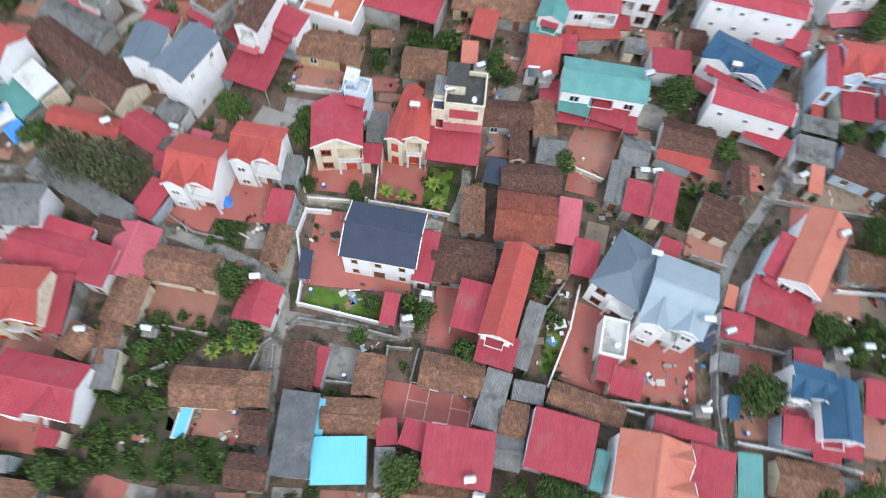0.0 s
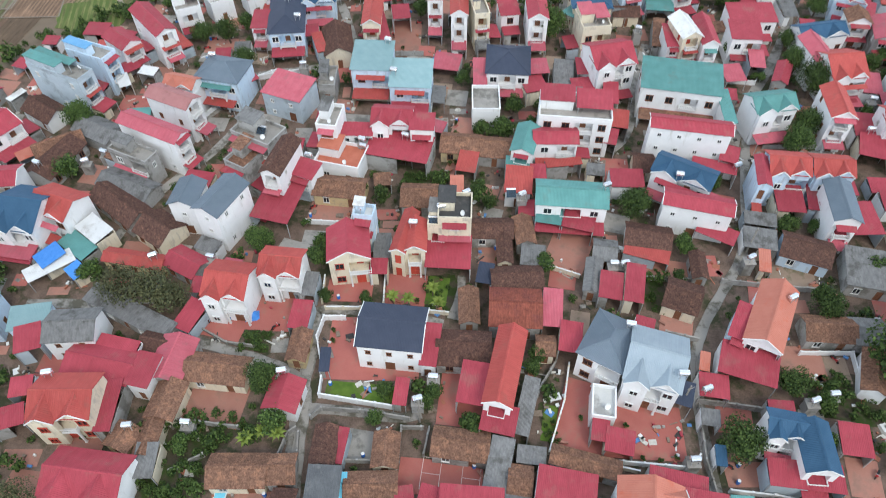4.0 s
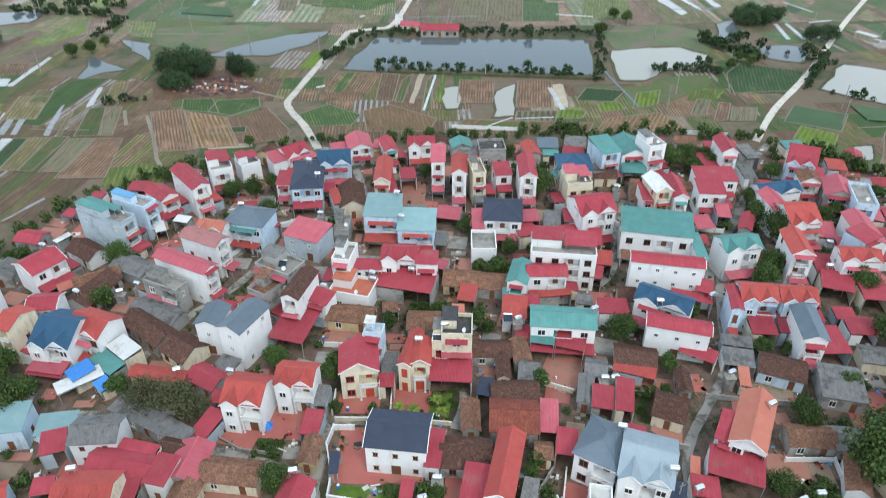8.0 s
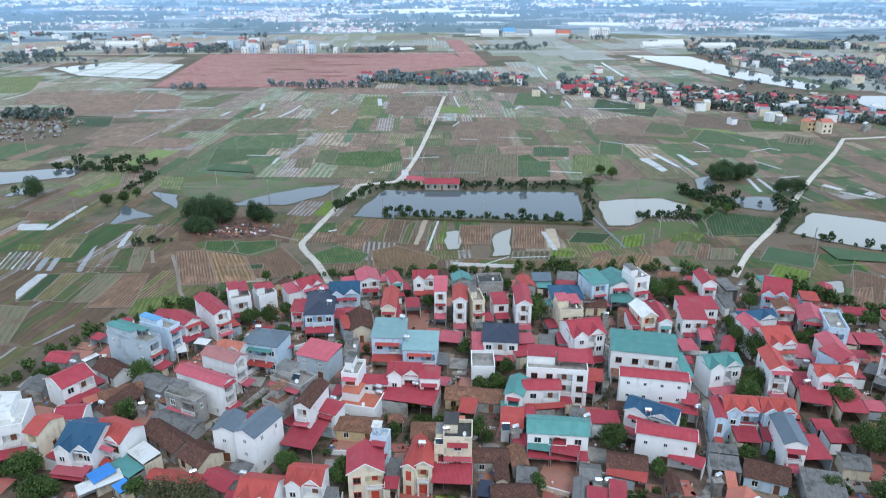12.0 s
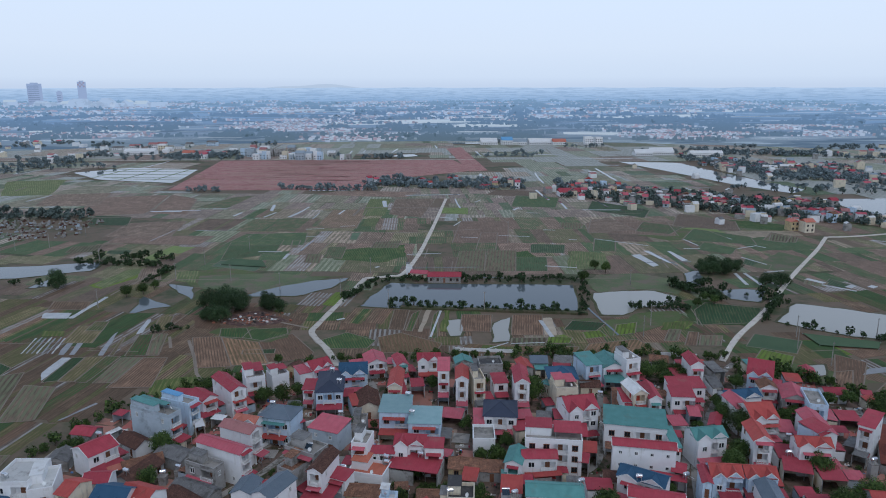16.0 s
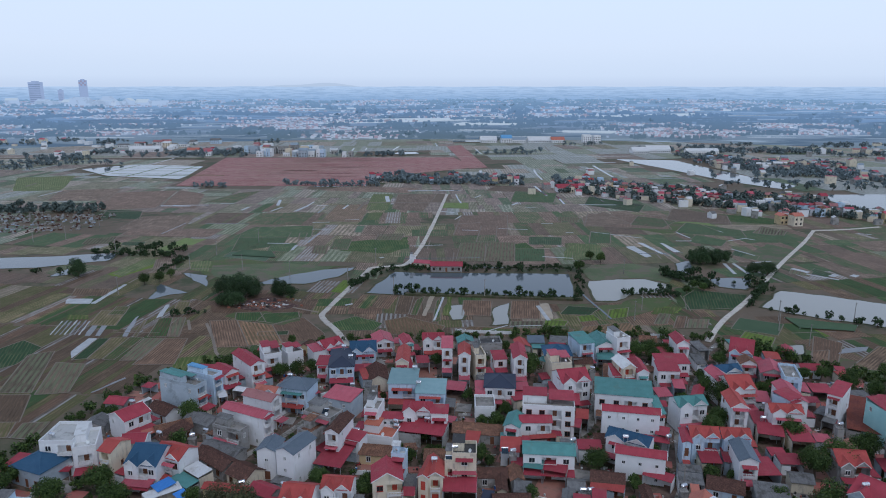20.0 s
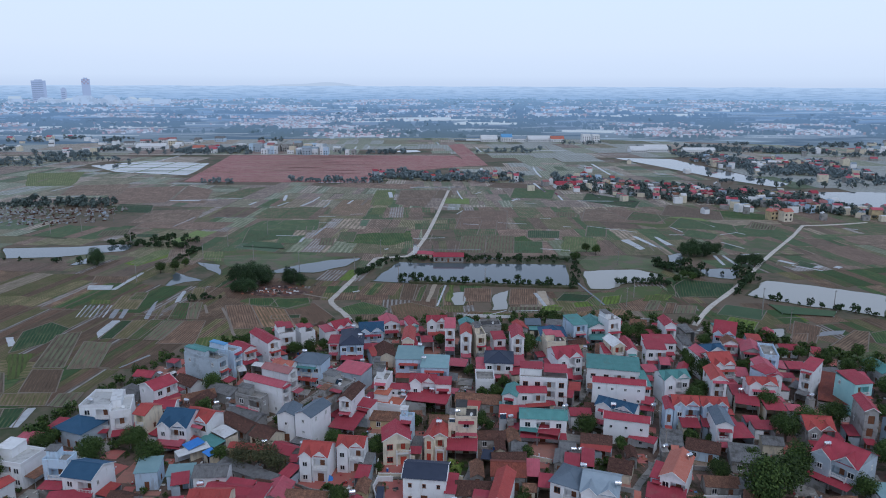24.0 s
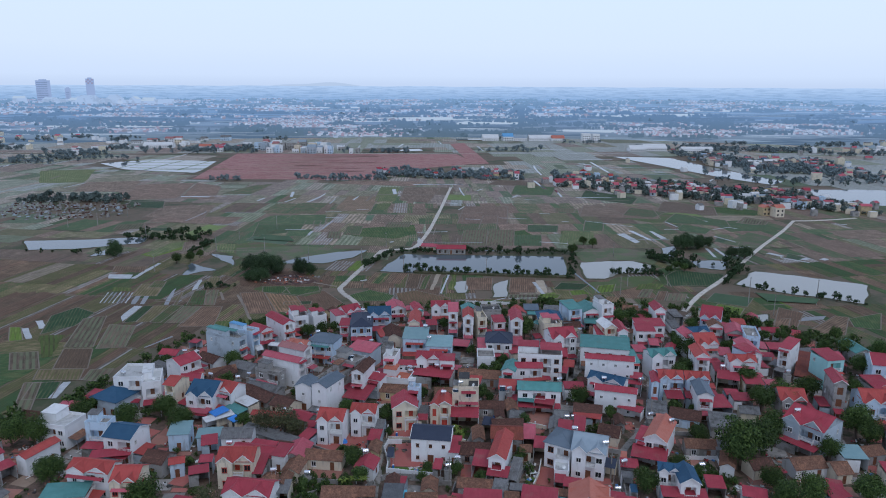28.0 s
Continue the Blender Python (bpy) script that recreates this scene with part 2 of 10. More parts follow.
GLASS.node_tree.nodes["Principled BSDF"].inputs["Base Color"].default_value = (0.02, 0.025, 0.03, 1)
GLASS.node_tree.nodes["Principled BSDF"].inputs["Roughness"].default_value = 0.08
YARD = {
    "brick": surface("red_yard_paving", (0.38, 0.118, 0.098), (0.47, 0.165, 0.135), 0.85, 0.35, 9, stain=(0.36, 0.17, 0.13), stain_at=0.58),
    "pinkbrick": surface("faded_brick_paving", (0.34, 0.155, 0.115), (0.43, 0.215, 0.165), 0.9, 0.35, 9, stain=(0.30, 0.17, 0.13), stain_at=0.56),
    "grass": surface("short_grass", (0.06, 0.115, 0.018), (0.135, 0.20, 0.035), 0.95, 0.8, 12, bump=0.8, stain=(0.11, 0.09, 0.05), stain_at=0.6),
    "dirt": surface("swept_earth", (0.27, 0.19, 0.14), (0.36, 0.27, 0.20), 0.95, 0.5, 10, bump=0.4, stain=(0.14, 0.13, 0.07), stain_at=0.6),
    "concrete": CONCRETE,
}
YARD_WORDS = {"brick": "red tile-paved courtyard slab", "pinkbrick": "faded brick-paved courtyard slab", "grass": "small patch of short garden grass", "dirt": "bare swept earth yard", "concrete": "grey concrete yard slab"}
LANE = surface("worn_concrete_lane", (0.26, 0.24, 0.215), (0.36, 0.335, 0.30), 0.95, 0.25, 8, stain=(0.12, 0.11, 0.085), stain_at=0.53)
ROADM = surface("pale_concrete_road", (0.50, 0.46, 0.40), (0.62, 0.57, 0.50), 0.95, 0.12, 6, stain=(0.40, 0.34, 0.27), stain_at=0.58)
PLASTIC = surface("white_plastic_mulch", (0.37, 0.38, 0.38), (0.57, 0.58, 0.58), 0.5, 0.4, 5, bump=0.5)
BARK = surface("tree_bark", (0.10, 0.075, 0.055), (0.18, 0.14, 0.11), 0.95, 3, 14, bump=0.6)


def foliage(name, c1, c2, vary=0.25, rough=0.7, spec=0.2):
    m = bpy.data.materials.new(name)
    m.use_nodes = True
    n, l = m.node_tree.nodes, m.node_tree.links
    geo, info, mix = n.new("ShaderNodeNewGeometry"), n.new("ShaderNodeObjectInfo"), n.new("ShaderNodeMix")
    mix.data_type = "RGBA"
    mix.inputs["A"].default_value, mix.inputs["B"].default_value = (*c1, 1), (*c2, 1)
    l.new(geo.outputs["Random Per Island"], mix.inputs["Factor"])
    hsv, val = n.new("ShaderNodeHueSaturation"), n.new("ShaderNodeMapRange")
    val.inputs["To Min"].default_value, val.inputs["To Max"].default_value = 1 - vary, 1 + vary
    l.new(info.outputs["Random"], val.inputs["Value"])
    l.new(val.outputs[0], hsv.inputs["Value"])
    l.new(mix.outputs["Result"], hsv.inputs["Color"])
    p = n["Principled BSDF"]
    l.new(hsv.outputs[0], p.inputs["Base Color"])
    p.inputs["Roughness"].default_value = rough
    p.inputs["Specular IOR Level"].default_value = spec
    return m


LEAF = {"b": foliage("broad_leaves", (0.012, 0.03, 0.008), (0.095, 0.145, 0.035)), "d": foliage("dry_leaves", (0.045, 0.055, 0.026), (0.115, 0.115, 0.05)),
        # mid and far leaves are paled and blued to stand for haze
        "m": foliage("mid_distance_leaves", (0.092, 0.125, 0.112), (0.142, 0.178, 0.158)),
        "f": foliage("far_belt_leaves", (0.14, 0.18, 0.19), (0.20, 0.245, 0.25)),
        "w": foliage("dark_field_leaves", (0.02, 0.042, 0.017), (0.06, 0.096, 0.038)), "p": foliage("palm_leaves", (0.09, 0.14, 0.02), (0.20, 0.24, 0.05))}


def field_material(name, soil1, soil2, crop, share, pitch, rough=0.85, spec=0.18):
    """Ploughed soil with crop rows that run along the plot."""
    m = surface(name, soil1, soil2, rough, 0.06, 2.0, bump=0.5, vary=0.3, stain=tuple(0.6 * a + 0.4 * b for a, b in zip(soil1, crop)), stain_at=0.53, stain_scale=0.11, spec=spec, mottle=0.5, mottle_map=(2.2, 0.12, 0.5))
    n, l = m.node_tree.nodes, m.node_tree.links
    p = n["Principled BSDF"]
    before = p.inputs["Base Color"].links[0].from_socket
    tc, wave, noise_, cut, mix, mul = (n.new("ShaderNode" + k) for k in ("TexCoord", "TexWave", "TexNoise", "MapRange", "Mix", "Math"))
    wave.bands_direction = "X"
    wave.inputs["Scale"].default_value, wave.inputs["Distortion"].default_value = 0.314 / pitch, 0.6
    wave.inputs["Detail Scale"].default_value = 0.4
    l.new(tc.outputs["Object"], wave.inputs["Vector"])
    l.new(tc.outputs["Object"], noise_.inputs["Vector"])
    noise_.inputs["Scale"].default_value, noise_.inputs["Detail"].default_value = 0.12, 6
    cut.inputs["From Min"].default_value, cut.inputs["From Max"].default_value = 0.62 - share * 0.4, 0.85 - share * 0.4
    l.new(wave.outputs["Fac"], cut.inputs["Value"])
    mul.operation = "MULTIPLY"
    l.new(cut.outputs[0], mul.inputs[0])
    gap = n.new("ShaderNodeMapRange")
    gap.inputs["From Min"].default_value, gap.inputs["From Max"].default_value = 0.35, 0.5
    l.new(noise_.outputs["Fac"], gap.inputs["Value"])
    l.new(gap.outputs[0], mul.inputs[1])
    mix.data_type = "RGBA"
    l.new(mul.outputs[0], mix.inputs["Factor"])
    l.new(before, mix.inputs["A"])
    mix.inputs["B"].default_value = (*crop, 1)
    l.new(mix.outputs["Result"], p.inputs["Base Color"])
    return m


FIELD = [
    field_material("bare_brown_plot", (0.154, 0.101, 0.064), (0.215, 0.147, 0.094), (0.112, 0.078, 0.052), 0.5, 1.1),
    field_material("red_brown_plot", (0.172, 0.105, 0.067), (0.228, 0.143, 0.093), (0.132, 0.087, 0.058), 0.5, 1.0),
    field_material("stubble_plot", (0.160, 0.127, 0.066), (0.209, 0.163, 0.090), (0.101, 0.108, 0.040), 0.7, 1.2),
    field_material("green_crop_plot", (0.127, 0.094, 0.055), (0.160, 0.116, 0.066), (0.057, 0.106, 0.033), 0.8, 1.2),
    field_material("leafy_crop_plot", (0.075, 0.094, 0.037), (0.099, 0.116, 0.044), (0.046, 0.097, 0.033), 0.9, 1.0),
    field_material("mulched_plot", (0.143, 0.101, 0.073), (0.182, 0.132, 0.097), (0.286, 0.275, 0.253), 0.3, 1.9),
    field_material("bright_young_rice", (0.110, 0.138, 0.035), (0.143, 0.176, 0.042), (0.138, 0.204, 0.033), 1.0, 1.6),
    # three tones paled to stand for haze, mostly on the far plots
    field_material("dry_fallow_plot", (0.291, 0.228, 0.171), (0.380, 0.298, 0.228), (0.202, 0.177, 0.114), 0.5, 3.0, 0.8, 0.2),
    field_material("grey_green_fallow_plot", (0.215, 0.228, 0.152), (0.285, 0.285, 0.197), (0.159, 0.184, 0.108), 0.6, 3.0, 0.8, 0.2),
    field_material("pale_wet_stubble_plot", (0.25, 0.255, 0.22), (0.31, 0.31, 0.275), (0.23, 0.245, 0.20), 0.4, 5.0, 0.75, 0.25),
]


def hazed(mat, grey=0.80, pale=1.30):
    """The same tillage paler and greyer: haze mixed into the colour of the outer fields."""
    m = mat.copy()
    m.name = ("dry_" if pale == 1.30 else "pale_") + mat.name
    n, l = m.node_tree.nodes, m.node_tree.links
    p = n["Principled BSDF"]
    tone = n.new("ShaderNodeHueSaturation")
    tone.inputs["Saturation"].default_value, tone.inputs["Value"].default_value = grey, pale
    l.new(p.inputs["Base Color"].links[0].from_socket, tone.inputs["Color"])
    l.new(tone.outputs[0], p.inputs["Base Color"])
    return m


# outer fields carry haze in their colour, the farthest most
FAR_FIELD = [hazed(m, 0.6, 1.55) for m in FIELD[:7]] + [hazed(m, 0.75, 1.15) for m in FIELD[7:]]
HAZED_FIELD = [hazed(m) for m in FIELD[:7]] + FIELD[7:]
BANK = surface("weedy_bank", (0.055, 0.066, 0.03), (0.10, 0.096, 0.052), 0.9, 0.4, 4, bump=0.8, stain=(0.12, 0.095, 0.065), stain_at=0.55)
RED_EARTH = field_material("red_graded_earth", (0.21, 0.088, 0.08), (0.31, 0.138, 0.125), (0.42, 0.25, 0.22), 0.3, 9.0)
RED_EARTH.node_tree.nodes["Wave Texture"].bands_direction = "Y"
RED_EARTH.node_tree.nodes["Wave Texture"].inputs["Distortion"].default_value = 2.5
GROUND = surface("grassy_field_ground", (0.125, 0.10, 0.066), (0.18, 0.13, 0.092), 0.75, 0.02, 0.5, bump=0.5, vary=0, stain=(0.065, 0.078, 0.036), stain_at=0.54, stain_scale=0.03, spec=0.2)
EARTH = surface("village_earth", (0.105, 0.074, 0.057), (0.225, 0.158, 0.124), 0.95, 0.5, 5, bump=0.6, vary=0, stain=(0.06, 0.062, 0.034), stain_at=0.54, stain_scale=0.3, spec=0.1)
WATER = bpy.data.materials.new("still_pond_water")
WATER.use_nodes = True
wp = WATER.node_tree.nodes["Principled BSDF"]
wp.inputs["Base Color"].default_value, wp.inputs["Roughness"].default_value = (0.10, 0.12, 0.13, 1), 0.06
wp.inputs["IOR"].default_value = 1.33
wno, wbu = WATER.node_tree.nodes.new("ShaderNodeTexNoise"), WATER.node_tree.nodes.new("ShaderNodeBump")
wno.inputs["Scale"].default_value = 0.6
wbu.inputs["Strength"].default_value, wbu.inputs["Distance"].default_value = 0.05, 0.02
WATER.node_tree.links.new(wno.outputs["Fac"], wbu.inputs["Height"])
WATER.node_tree.links.new(wbu.outputs[0], wp.inputs["Normal"])
MUDDY = WATER.copy()
MUDDY.name = "pale_muddy_water"
MUDDY.node_tree.nodes["Principled BSDF"].inputs["Base Color"].default_value = (0.34, 0.33, 0.29, 1)


# ---- mesh helpers ----
def mesh(name, verts, faces, material):
    me = bpy.data.meshes.new(name)
    me.from_pydata([tuple(v) for v in verts], [], faces)
    me.materials.append(material)
    me.update()
    return me


def put(name, me, parent=None, m=None, label=""):
    """Links a mesh as one object, under a thing where one is given."""
    ob = new(name, me)
    if parent:
        ob.parent = parent
    if m is not None:
        ob.matrix_basis = m
    if label:
        ob["label"] = label
    return ob


BOX_FACES = [(0, 3, 2, 1), (4, 5, 6, 7), (0, 1, 5, 4), (1, 2, 6, 5), (2, 3, 7, 6), (3, 0, 4, 7)]


def box_geo(x0, y0, z0, x1, y1, z1):
    return [(x0, y0, z0), (x1, y0, z0), (x1, y1, z0), (x0, y1, z0), (x0, y0, z1), (x1, y0, z1), (x1, y1, z1), (x0, y1, z1)], BOX_FACES


def boxes(name, material, *dims):
    """One mesh of several boxes, each x0, y0, z0, x1, y1, z1."""
    v, f = [], []
    for d in dims:
        bv, bf = box_geo(*d)
        f += [tuple(i + len(v) for i in face) for face in bf]
        v += bv
    return mesh(name, v, f, material)


CACHE = {}


def cached(key, make):
    if key not in CACHE:
        CACHE[key] = make()
    return CACHE[key]


def q(v, step=0.1):
    return round(v / step) * step


def thing(name, x, y, z=0.0, yaw=0.0, label="", category="", group="", kind=""):
    ob = new(name)
    ob.empty_display_size = 0.3
    ob.matrix_world = pose(x, y, z, 0, 0, yaw)
    return tagged(ob, label, category, group, kind)


def lattice(name, xs, zs, solid, y0, y1, material):
    """One connected plate of solid grid cells, as frames and grilles are."""
    v, f, at = [], [], {}

    def vert(i, k, b):
        if (i, k, b) not in at:
            at[i, k, b] = len(v)
            v.append((xs[i], y1 if b else y0, zs[k]))
        return at[i, k, b]

    for i, k in sorted(solid):
        f.append((vert(i, k, 0), vert(i + 1, k, 0), vert(i + 1, k + 1, 0), vert(i, k + 1, 0)))
        f.append((vert(i, k, 1), vert(i, k + 1, 1), vert(i + 1, k + 1, 1), vert(i + 1, k, 1)))
        for (di, dk), (a, b) in (((-1, 0), ((i, k + 1), (i, k))), ((1, 0), ((i + 1, k), (i + 1, k + 1))), ((0, -1), ((i, k), (i + 1, k))), ((0, 1), ((i + 1, k + 1), (i, k + 1)))):
            if (i + di, k + dk) not in solid:
                f.append((vert(*a, 0), vert(*a, 1), vert(*b, 1), vert(*b, 0)))
    return mesh(name, v, f, material)


def window_parts(house, m, w, h, style):
    """Frame and pane in an opening; m puts the opening's lower middle on the wall, outwards is -y."""
    w, h = q(w), q(h)

    def frame_mesh():
        t = 0.07
        xs = [-w / 2 - 0.09, -w / 2, -w / 2 + t, -0.03, 0.03, w / 2 - t, w / 2, w / 2 + 0.09]
        zs = [-0.07, 0.0, t, h - t, h, h + 0.08]
        solid = {(i, k) for i in range(7) for k in (0, 4)} | {(i, k) for i in (1, 3, 5) for k in (1, 2, 3)} | {(i, k) for i in (2, 4) for k in (1, 3)}
        return lattice("window_frame", xs, zs, solid, -0.08, 0.10, {"white": TRIM, "wood": WOOD, "red": REDSHUT}[style])

    pane = cached(("pane", w, h), lambda: boxes("window_pane", GLASS, (-w / 2 + 0.05, 0.10, 0.05, w / 2 - 0.05, 0.12, h - 0.05)))
    fr = put("window", cached(("frame", w, h, style), frame_mesh), house, m)
    put("pane", pane, fr)


def door_parts(house, m, w, h, style):
    w, h = q(w), q(h)

    def leaf():
        bm = bmesh.new()
        cols, rows = [-w / 2 + 0.02, 0.0, w / 2 - 0.02], [0.0, h * 0.45, h]
        grid = [[bm.verts.new((x, 0.08, z)) for x in cols] for z in rows]
        faces = [bm.faces.new((grid[k][i], grid[k][i + 1], grid[k + 1][i + 1], grid[k + 1][i])) for k in range(2) for i in range(2)]
        bmesh.ops.inset_individual(bm, faces=faces, thickness=0.09, depth=0.0)
        bmesh.ops.inset_individual(bm, faces=faces, thickness=0.02, depth=-0.035)
        me = bpy.data.meshes.new("door_leaf")
        bm.to_mesh(me)
        bm.free()
        me.materials.append({"white": WOOD, "wood": WOOD, "red": REDSHUT}[style])
        return me

    put("door", cached(("door", w, h, style), leaf), house, m)


def wall_shell(name, w, d, z, openings, material, glass=None):
    """Four walls with real openings and reveals. openings: side 0 front, 1 right, 2 back, 3 left; middle u, sill, width, height."""
    v, f, dark = [], [], []
    for side in range(4):
        length = w if side % 2 == 0 else d
        ang = side * math.pi / 2
        off = d / 2 if side % 2 == 0 else w / 2
        cs, sn = round(math.cos(ang)), round(math.sin(ang))

        def at(u, y, h):
            yy = -off + y
            return (u * cs - yy * sn, u * sn + yy * cs, h)

        mine = [(o[1] - o[3] / 2, o[2], o[1] + o[3] / 2, o[2] + o[4], o[5] if len(o) > 5 else 0.16) for o in openings if o[0] == side]
        us = sorted({-length / 2, length / 2, *(o[0] for o in mine), *(o[2] for o in mine)})
        zs = sorted({0.0, z, *(o[1] for o in mine), *(o[3] for o in mine)})
        for a, b in zip(us, us[1:]):
            for c, e in zip(zs, zs[1:]):
                mu, mz = (a + b) / 2, (c + e) / 2
                if any(o[0] < mu < o[2] and o[1] < mz < o[3] for o in mine):
                    continue
                k = len(v)
                v += [at(a, 0, c), at(b, 0, c), at(b, 0, e), at(a, 0, e)]
                f.append((k, k + 1, k + 2, k + 3))
        for a, c, b, e, deep in mine:
            k = len(v)
            v += [at(a, 0, c), at(b, 0, c), at(b, 0, e), at(a, 0, e), at(a, deep, c), at(b, deep, c), at(b, deep, e), at(a, deep, e)]
            f += [(k, k + 4, k + 5, k + 1), (k + 1, k + 5, k + 6, k + 2), (k + 2, k + 6, k + 7, k + 3), (k + 3, k + 7, k + 4, k), (k + 4, k + 7, k + 6, k + 5)]
            dark.append(len(f) - 1)
    k = len(v)
    v += [(-w / 2, -d / 2, z), (w / 2, -d / 2, z), (w / 2, d / 2, z), (-w / 2, d / 2, z)]
    f.append((k, k + 1, k + 2, k + 3))
    me = mesh(name, v, f, material)
    if glass:
        me.materials.append(glass)
        for i in dark:
            me.polygons[i].material_index = 1
    return me


def on_side(side, u, sill, w, d):
    """The pose of an opening's lower middle on a wall."""
    off = d / 2 if side % 2 == 0 else w / 2
    return pose(0, 0, 0, 0, 0, side * 90) @ pose(u, -off, sill)


def slope_panel(length, run, rise, over, material, name="roof_panel", thick=0.09):
    """One roof slope: the ridge at y = 0 along x, falling towards -y."""
    g = rise / run
    y1, z1 = -(run + over), -g * (run + over)
    a, t = length / 2, thick
    v = [(-a, 0, 0), (a, 0, 0), (a, y1, z1), (-a, y1, z1), (-a, 0, t), (a, 0, t), (a, y1, z1 + t), (-a, y1, z1 + t)]
    return mesh(name, v, [(0, 1, 2, 3), (4, 7, 6, 5), (0, 4, 5, 1), (1, 5, 6, 2), (2, 6, 7, 3), (3, 7, 4, 0)], material)


def gable_roof(house, length, span, z, rise, roofmat, wallmat, turn=0.0, cx=0.0, cy=0.0, over=0.35, ends=(1, 1), verge=False):
    """Two slopes, a ridge cap and the gable walls under them. turn: degrees of the ridge from x."""
    base = pose(cx, cy, z, 0, 0, turn)
    for s in (0, 180):
        put("roof_panel", slope_panel(length + 2 * over, span / 2, rise, over, roofmat), house, base @ pose(0, 0, rise + 0.01, 0, 0, s))
    cap = cached(("cap", q(length), roofmat.name), lambda: mesh("ridge_cap", [(-length / 2 - over, -0.22, 0), (length / 2 + over, -0.22, 0), (length / 2 + over, 0, 0.13), (-length / 2 - over, 0, 0.13), (-length / 2 - over, 0.22, 0), (length / 2 + over, 0.22, 0)], [(0, 1, 2, 3), (3, 2, 5, 4)], roofmat))
    put("ridge_cap", cap, house, base @ pose(0, 0, rise + 0.07))
    tri = mesh("gable_wall", [(0, -span / 2, 0), (0, span / 2, 0), (0, 0, rise - 0.02), (-0.15, -span / 2, 0), (-0.15, span / 2, 0), (-0.15, 0, rise - 0.02)], [(0, 1, 2), (3, 5, 4), (0, 3, 4, 1), (1, 4, 5, 2), (2, 5, 3, 0)], wallmat)
    if verge:
        g, e = rise / (span / 2), span / 2 + over
        vee = [(px, py, pz + dz) for px in (-0.06, 0.07) for py, pz in ((-e, -g * over), (0, rise), (e, -g * over)) for dz in (-0.08, 0.13)]
        board = mesh("barge_board", vee, [(0, 1, 3, 2), (2, 3, 5, 4), (6, 8, 9, 7), (8, 10, 11, 9), (1, 7, 9, 3), (3, 9, 11, 5), (0, 2, 8, 6), (2, 4, 10, 8), (0, 6, 7, 1), (4, 5, 11, 10)], TRIM)
        for k, s in ((0, 1), (1, -1)):
            if ends[k]:
                put("barge_board", board, house, base @ pose(s * (length / 2 + over - 0.04), 0, 0.03))
    if ends[0]:
        put("gable_wall", tri, house, base @ pose(length / 2, 0, 0))
    if ends[1]:
        put("gable_wall", tri, house, base @ pose(-length / 2, 0, 0, 0, 0, 180))


def hip_roof(house, w, d, z, rise, roofmat, over=0.4):
    a, b = w / 2 + over, d / 2 + over
    r = max(a - b, 0.3) if a > b else 0.3
    t = max(b - a, 0.3) if b > a else 0.0
    p0, p1 = ((-r, 0, rise), (r, 0, rise)) if a >= b else ((0, -t, rise), (0, t, rise))
    lo = -0.12
    c = [(-a, -b, lo), (a, -b, lo), (a, b, lo), (-a, b, lo)]
    if a >= b:
        sides = [[c[0], c[1], p1, p0], [c[1], c[2], p1], [c[2], c[3], p0, p1], [c[3], c[0], p0]]
    else:
        sides = [[c[0], c[1], p0], [c[1], c[2], p1, p0], [c[2], c[3], p1], [c[3], c[0], p0, p1]]
    for s in sides:
        n = len(s)
        v = s + [(x, y, zz - 0.1) for x, y, zz in s]
        put("roof_panel", mesh("roof_panel", v, [tuple(range(n)), tuple(reversed(range(n, 2 * n)))] + [(i, i + n, (i + 1) % n + n, (i + 1) % n) for i in range(n)], roofmat), house, pose(0, 0, z))
    for a_, b_ in ((c[0], p0), (c[1], p1 if a >= b else p0), (c[2], p1), (c[3], p0 if a >= b else p1), (p0, p1)):
        va, vb = Vector(a_), Vector(b_)
        u = (vb - va).normalized()
        s = u.cross(Vector((0, 0, 1))).normalized() * 0.16
        up = Vector((0, 0, 0.09))
        put("hip_cap", mesh("hip_cap", [va + s + up * 0.2, vb + s + up * 0.2, vb + up, va + up, va - s + up * 0.2, vb - s + up * 0.2], [(0, 1, 2, 3), (3, 2, 5, 4)], roofmat), house, pose(0, 0, z))


def balcony(house, cx, y, z, w, deep, wallmat, posts=True):
    """A slab with a solid front, a rail on balusters, and two columns below."""
    put("balcony_slab", boxes("balcony_slab", TRIM, (-w / 2, -deep, -0.16, w / 2, 0.0, 0.0)), house, pose(cx, y, z))
    rail = [(-w / 2, -deep, 0.82, w / 2, -deep + 0.1, 0.92), (-w / 2, -deep, 0.0, w / 2, -deep + 0.1, 0.12)]
    k = max(3, int(w / 0.34))
    rail += [(-w / 2 + i * (w - 0.09) / (k - 1), -deep + 0.01, 0.12, -w / 2 + i * (w - 0.09) / (k - 1) + 0.09, -deep + 0.09, 0.82) for i in range(k)]
    for s in (-1, 1):
        a, b = sorted((s * w / 2, s * (w / 2 - 0.1)))
        rail.append((a, -deep + 0.1, 0.0, b, 0.0, 0.92))
    put("balustrade", boxes("balustrade", TRIM, *rail), house, pose(cx, y, z))
    if posts:
        for s in (-1, 1):
            put("column", cached(("column", q(z)), lambda: boxes("column", TRIM, (-0.14, -0.14, 0, 0.14, 0.14, z - 0.16), (-0.2, -0.2, 0, 0.2, 0.2, 0.2), (-0.19, -0.19, z - 0.36, 0.19, 0.19, z - 0.17))), house, pose(cx + s * (w / 2 - 0.2), y - deep + 0.2, 0))


rng = random.Random(7)
TALL = []
PLOTS = []  # x, y, yaw, w, d of all that is built in the village


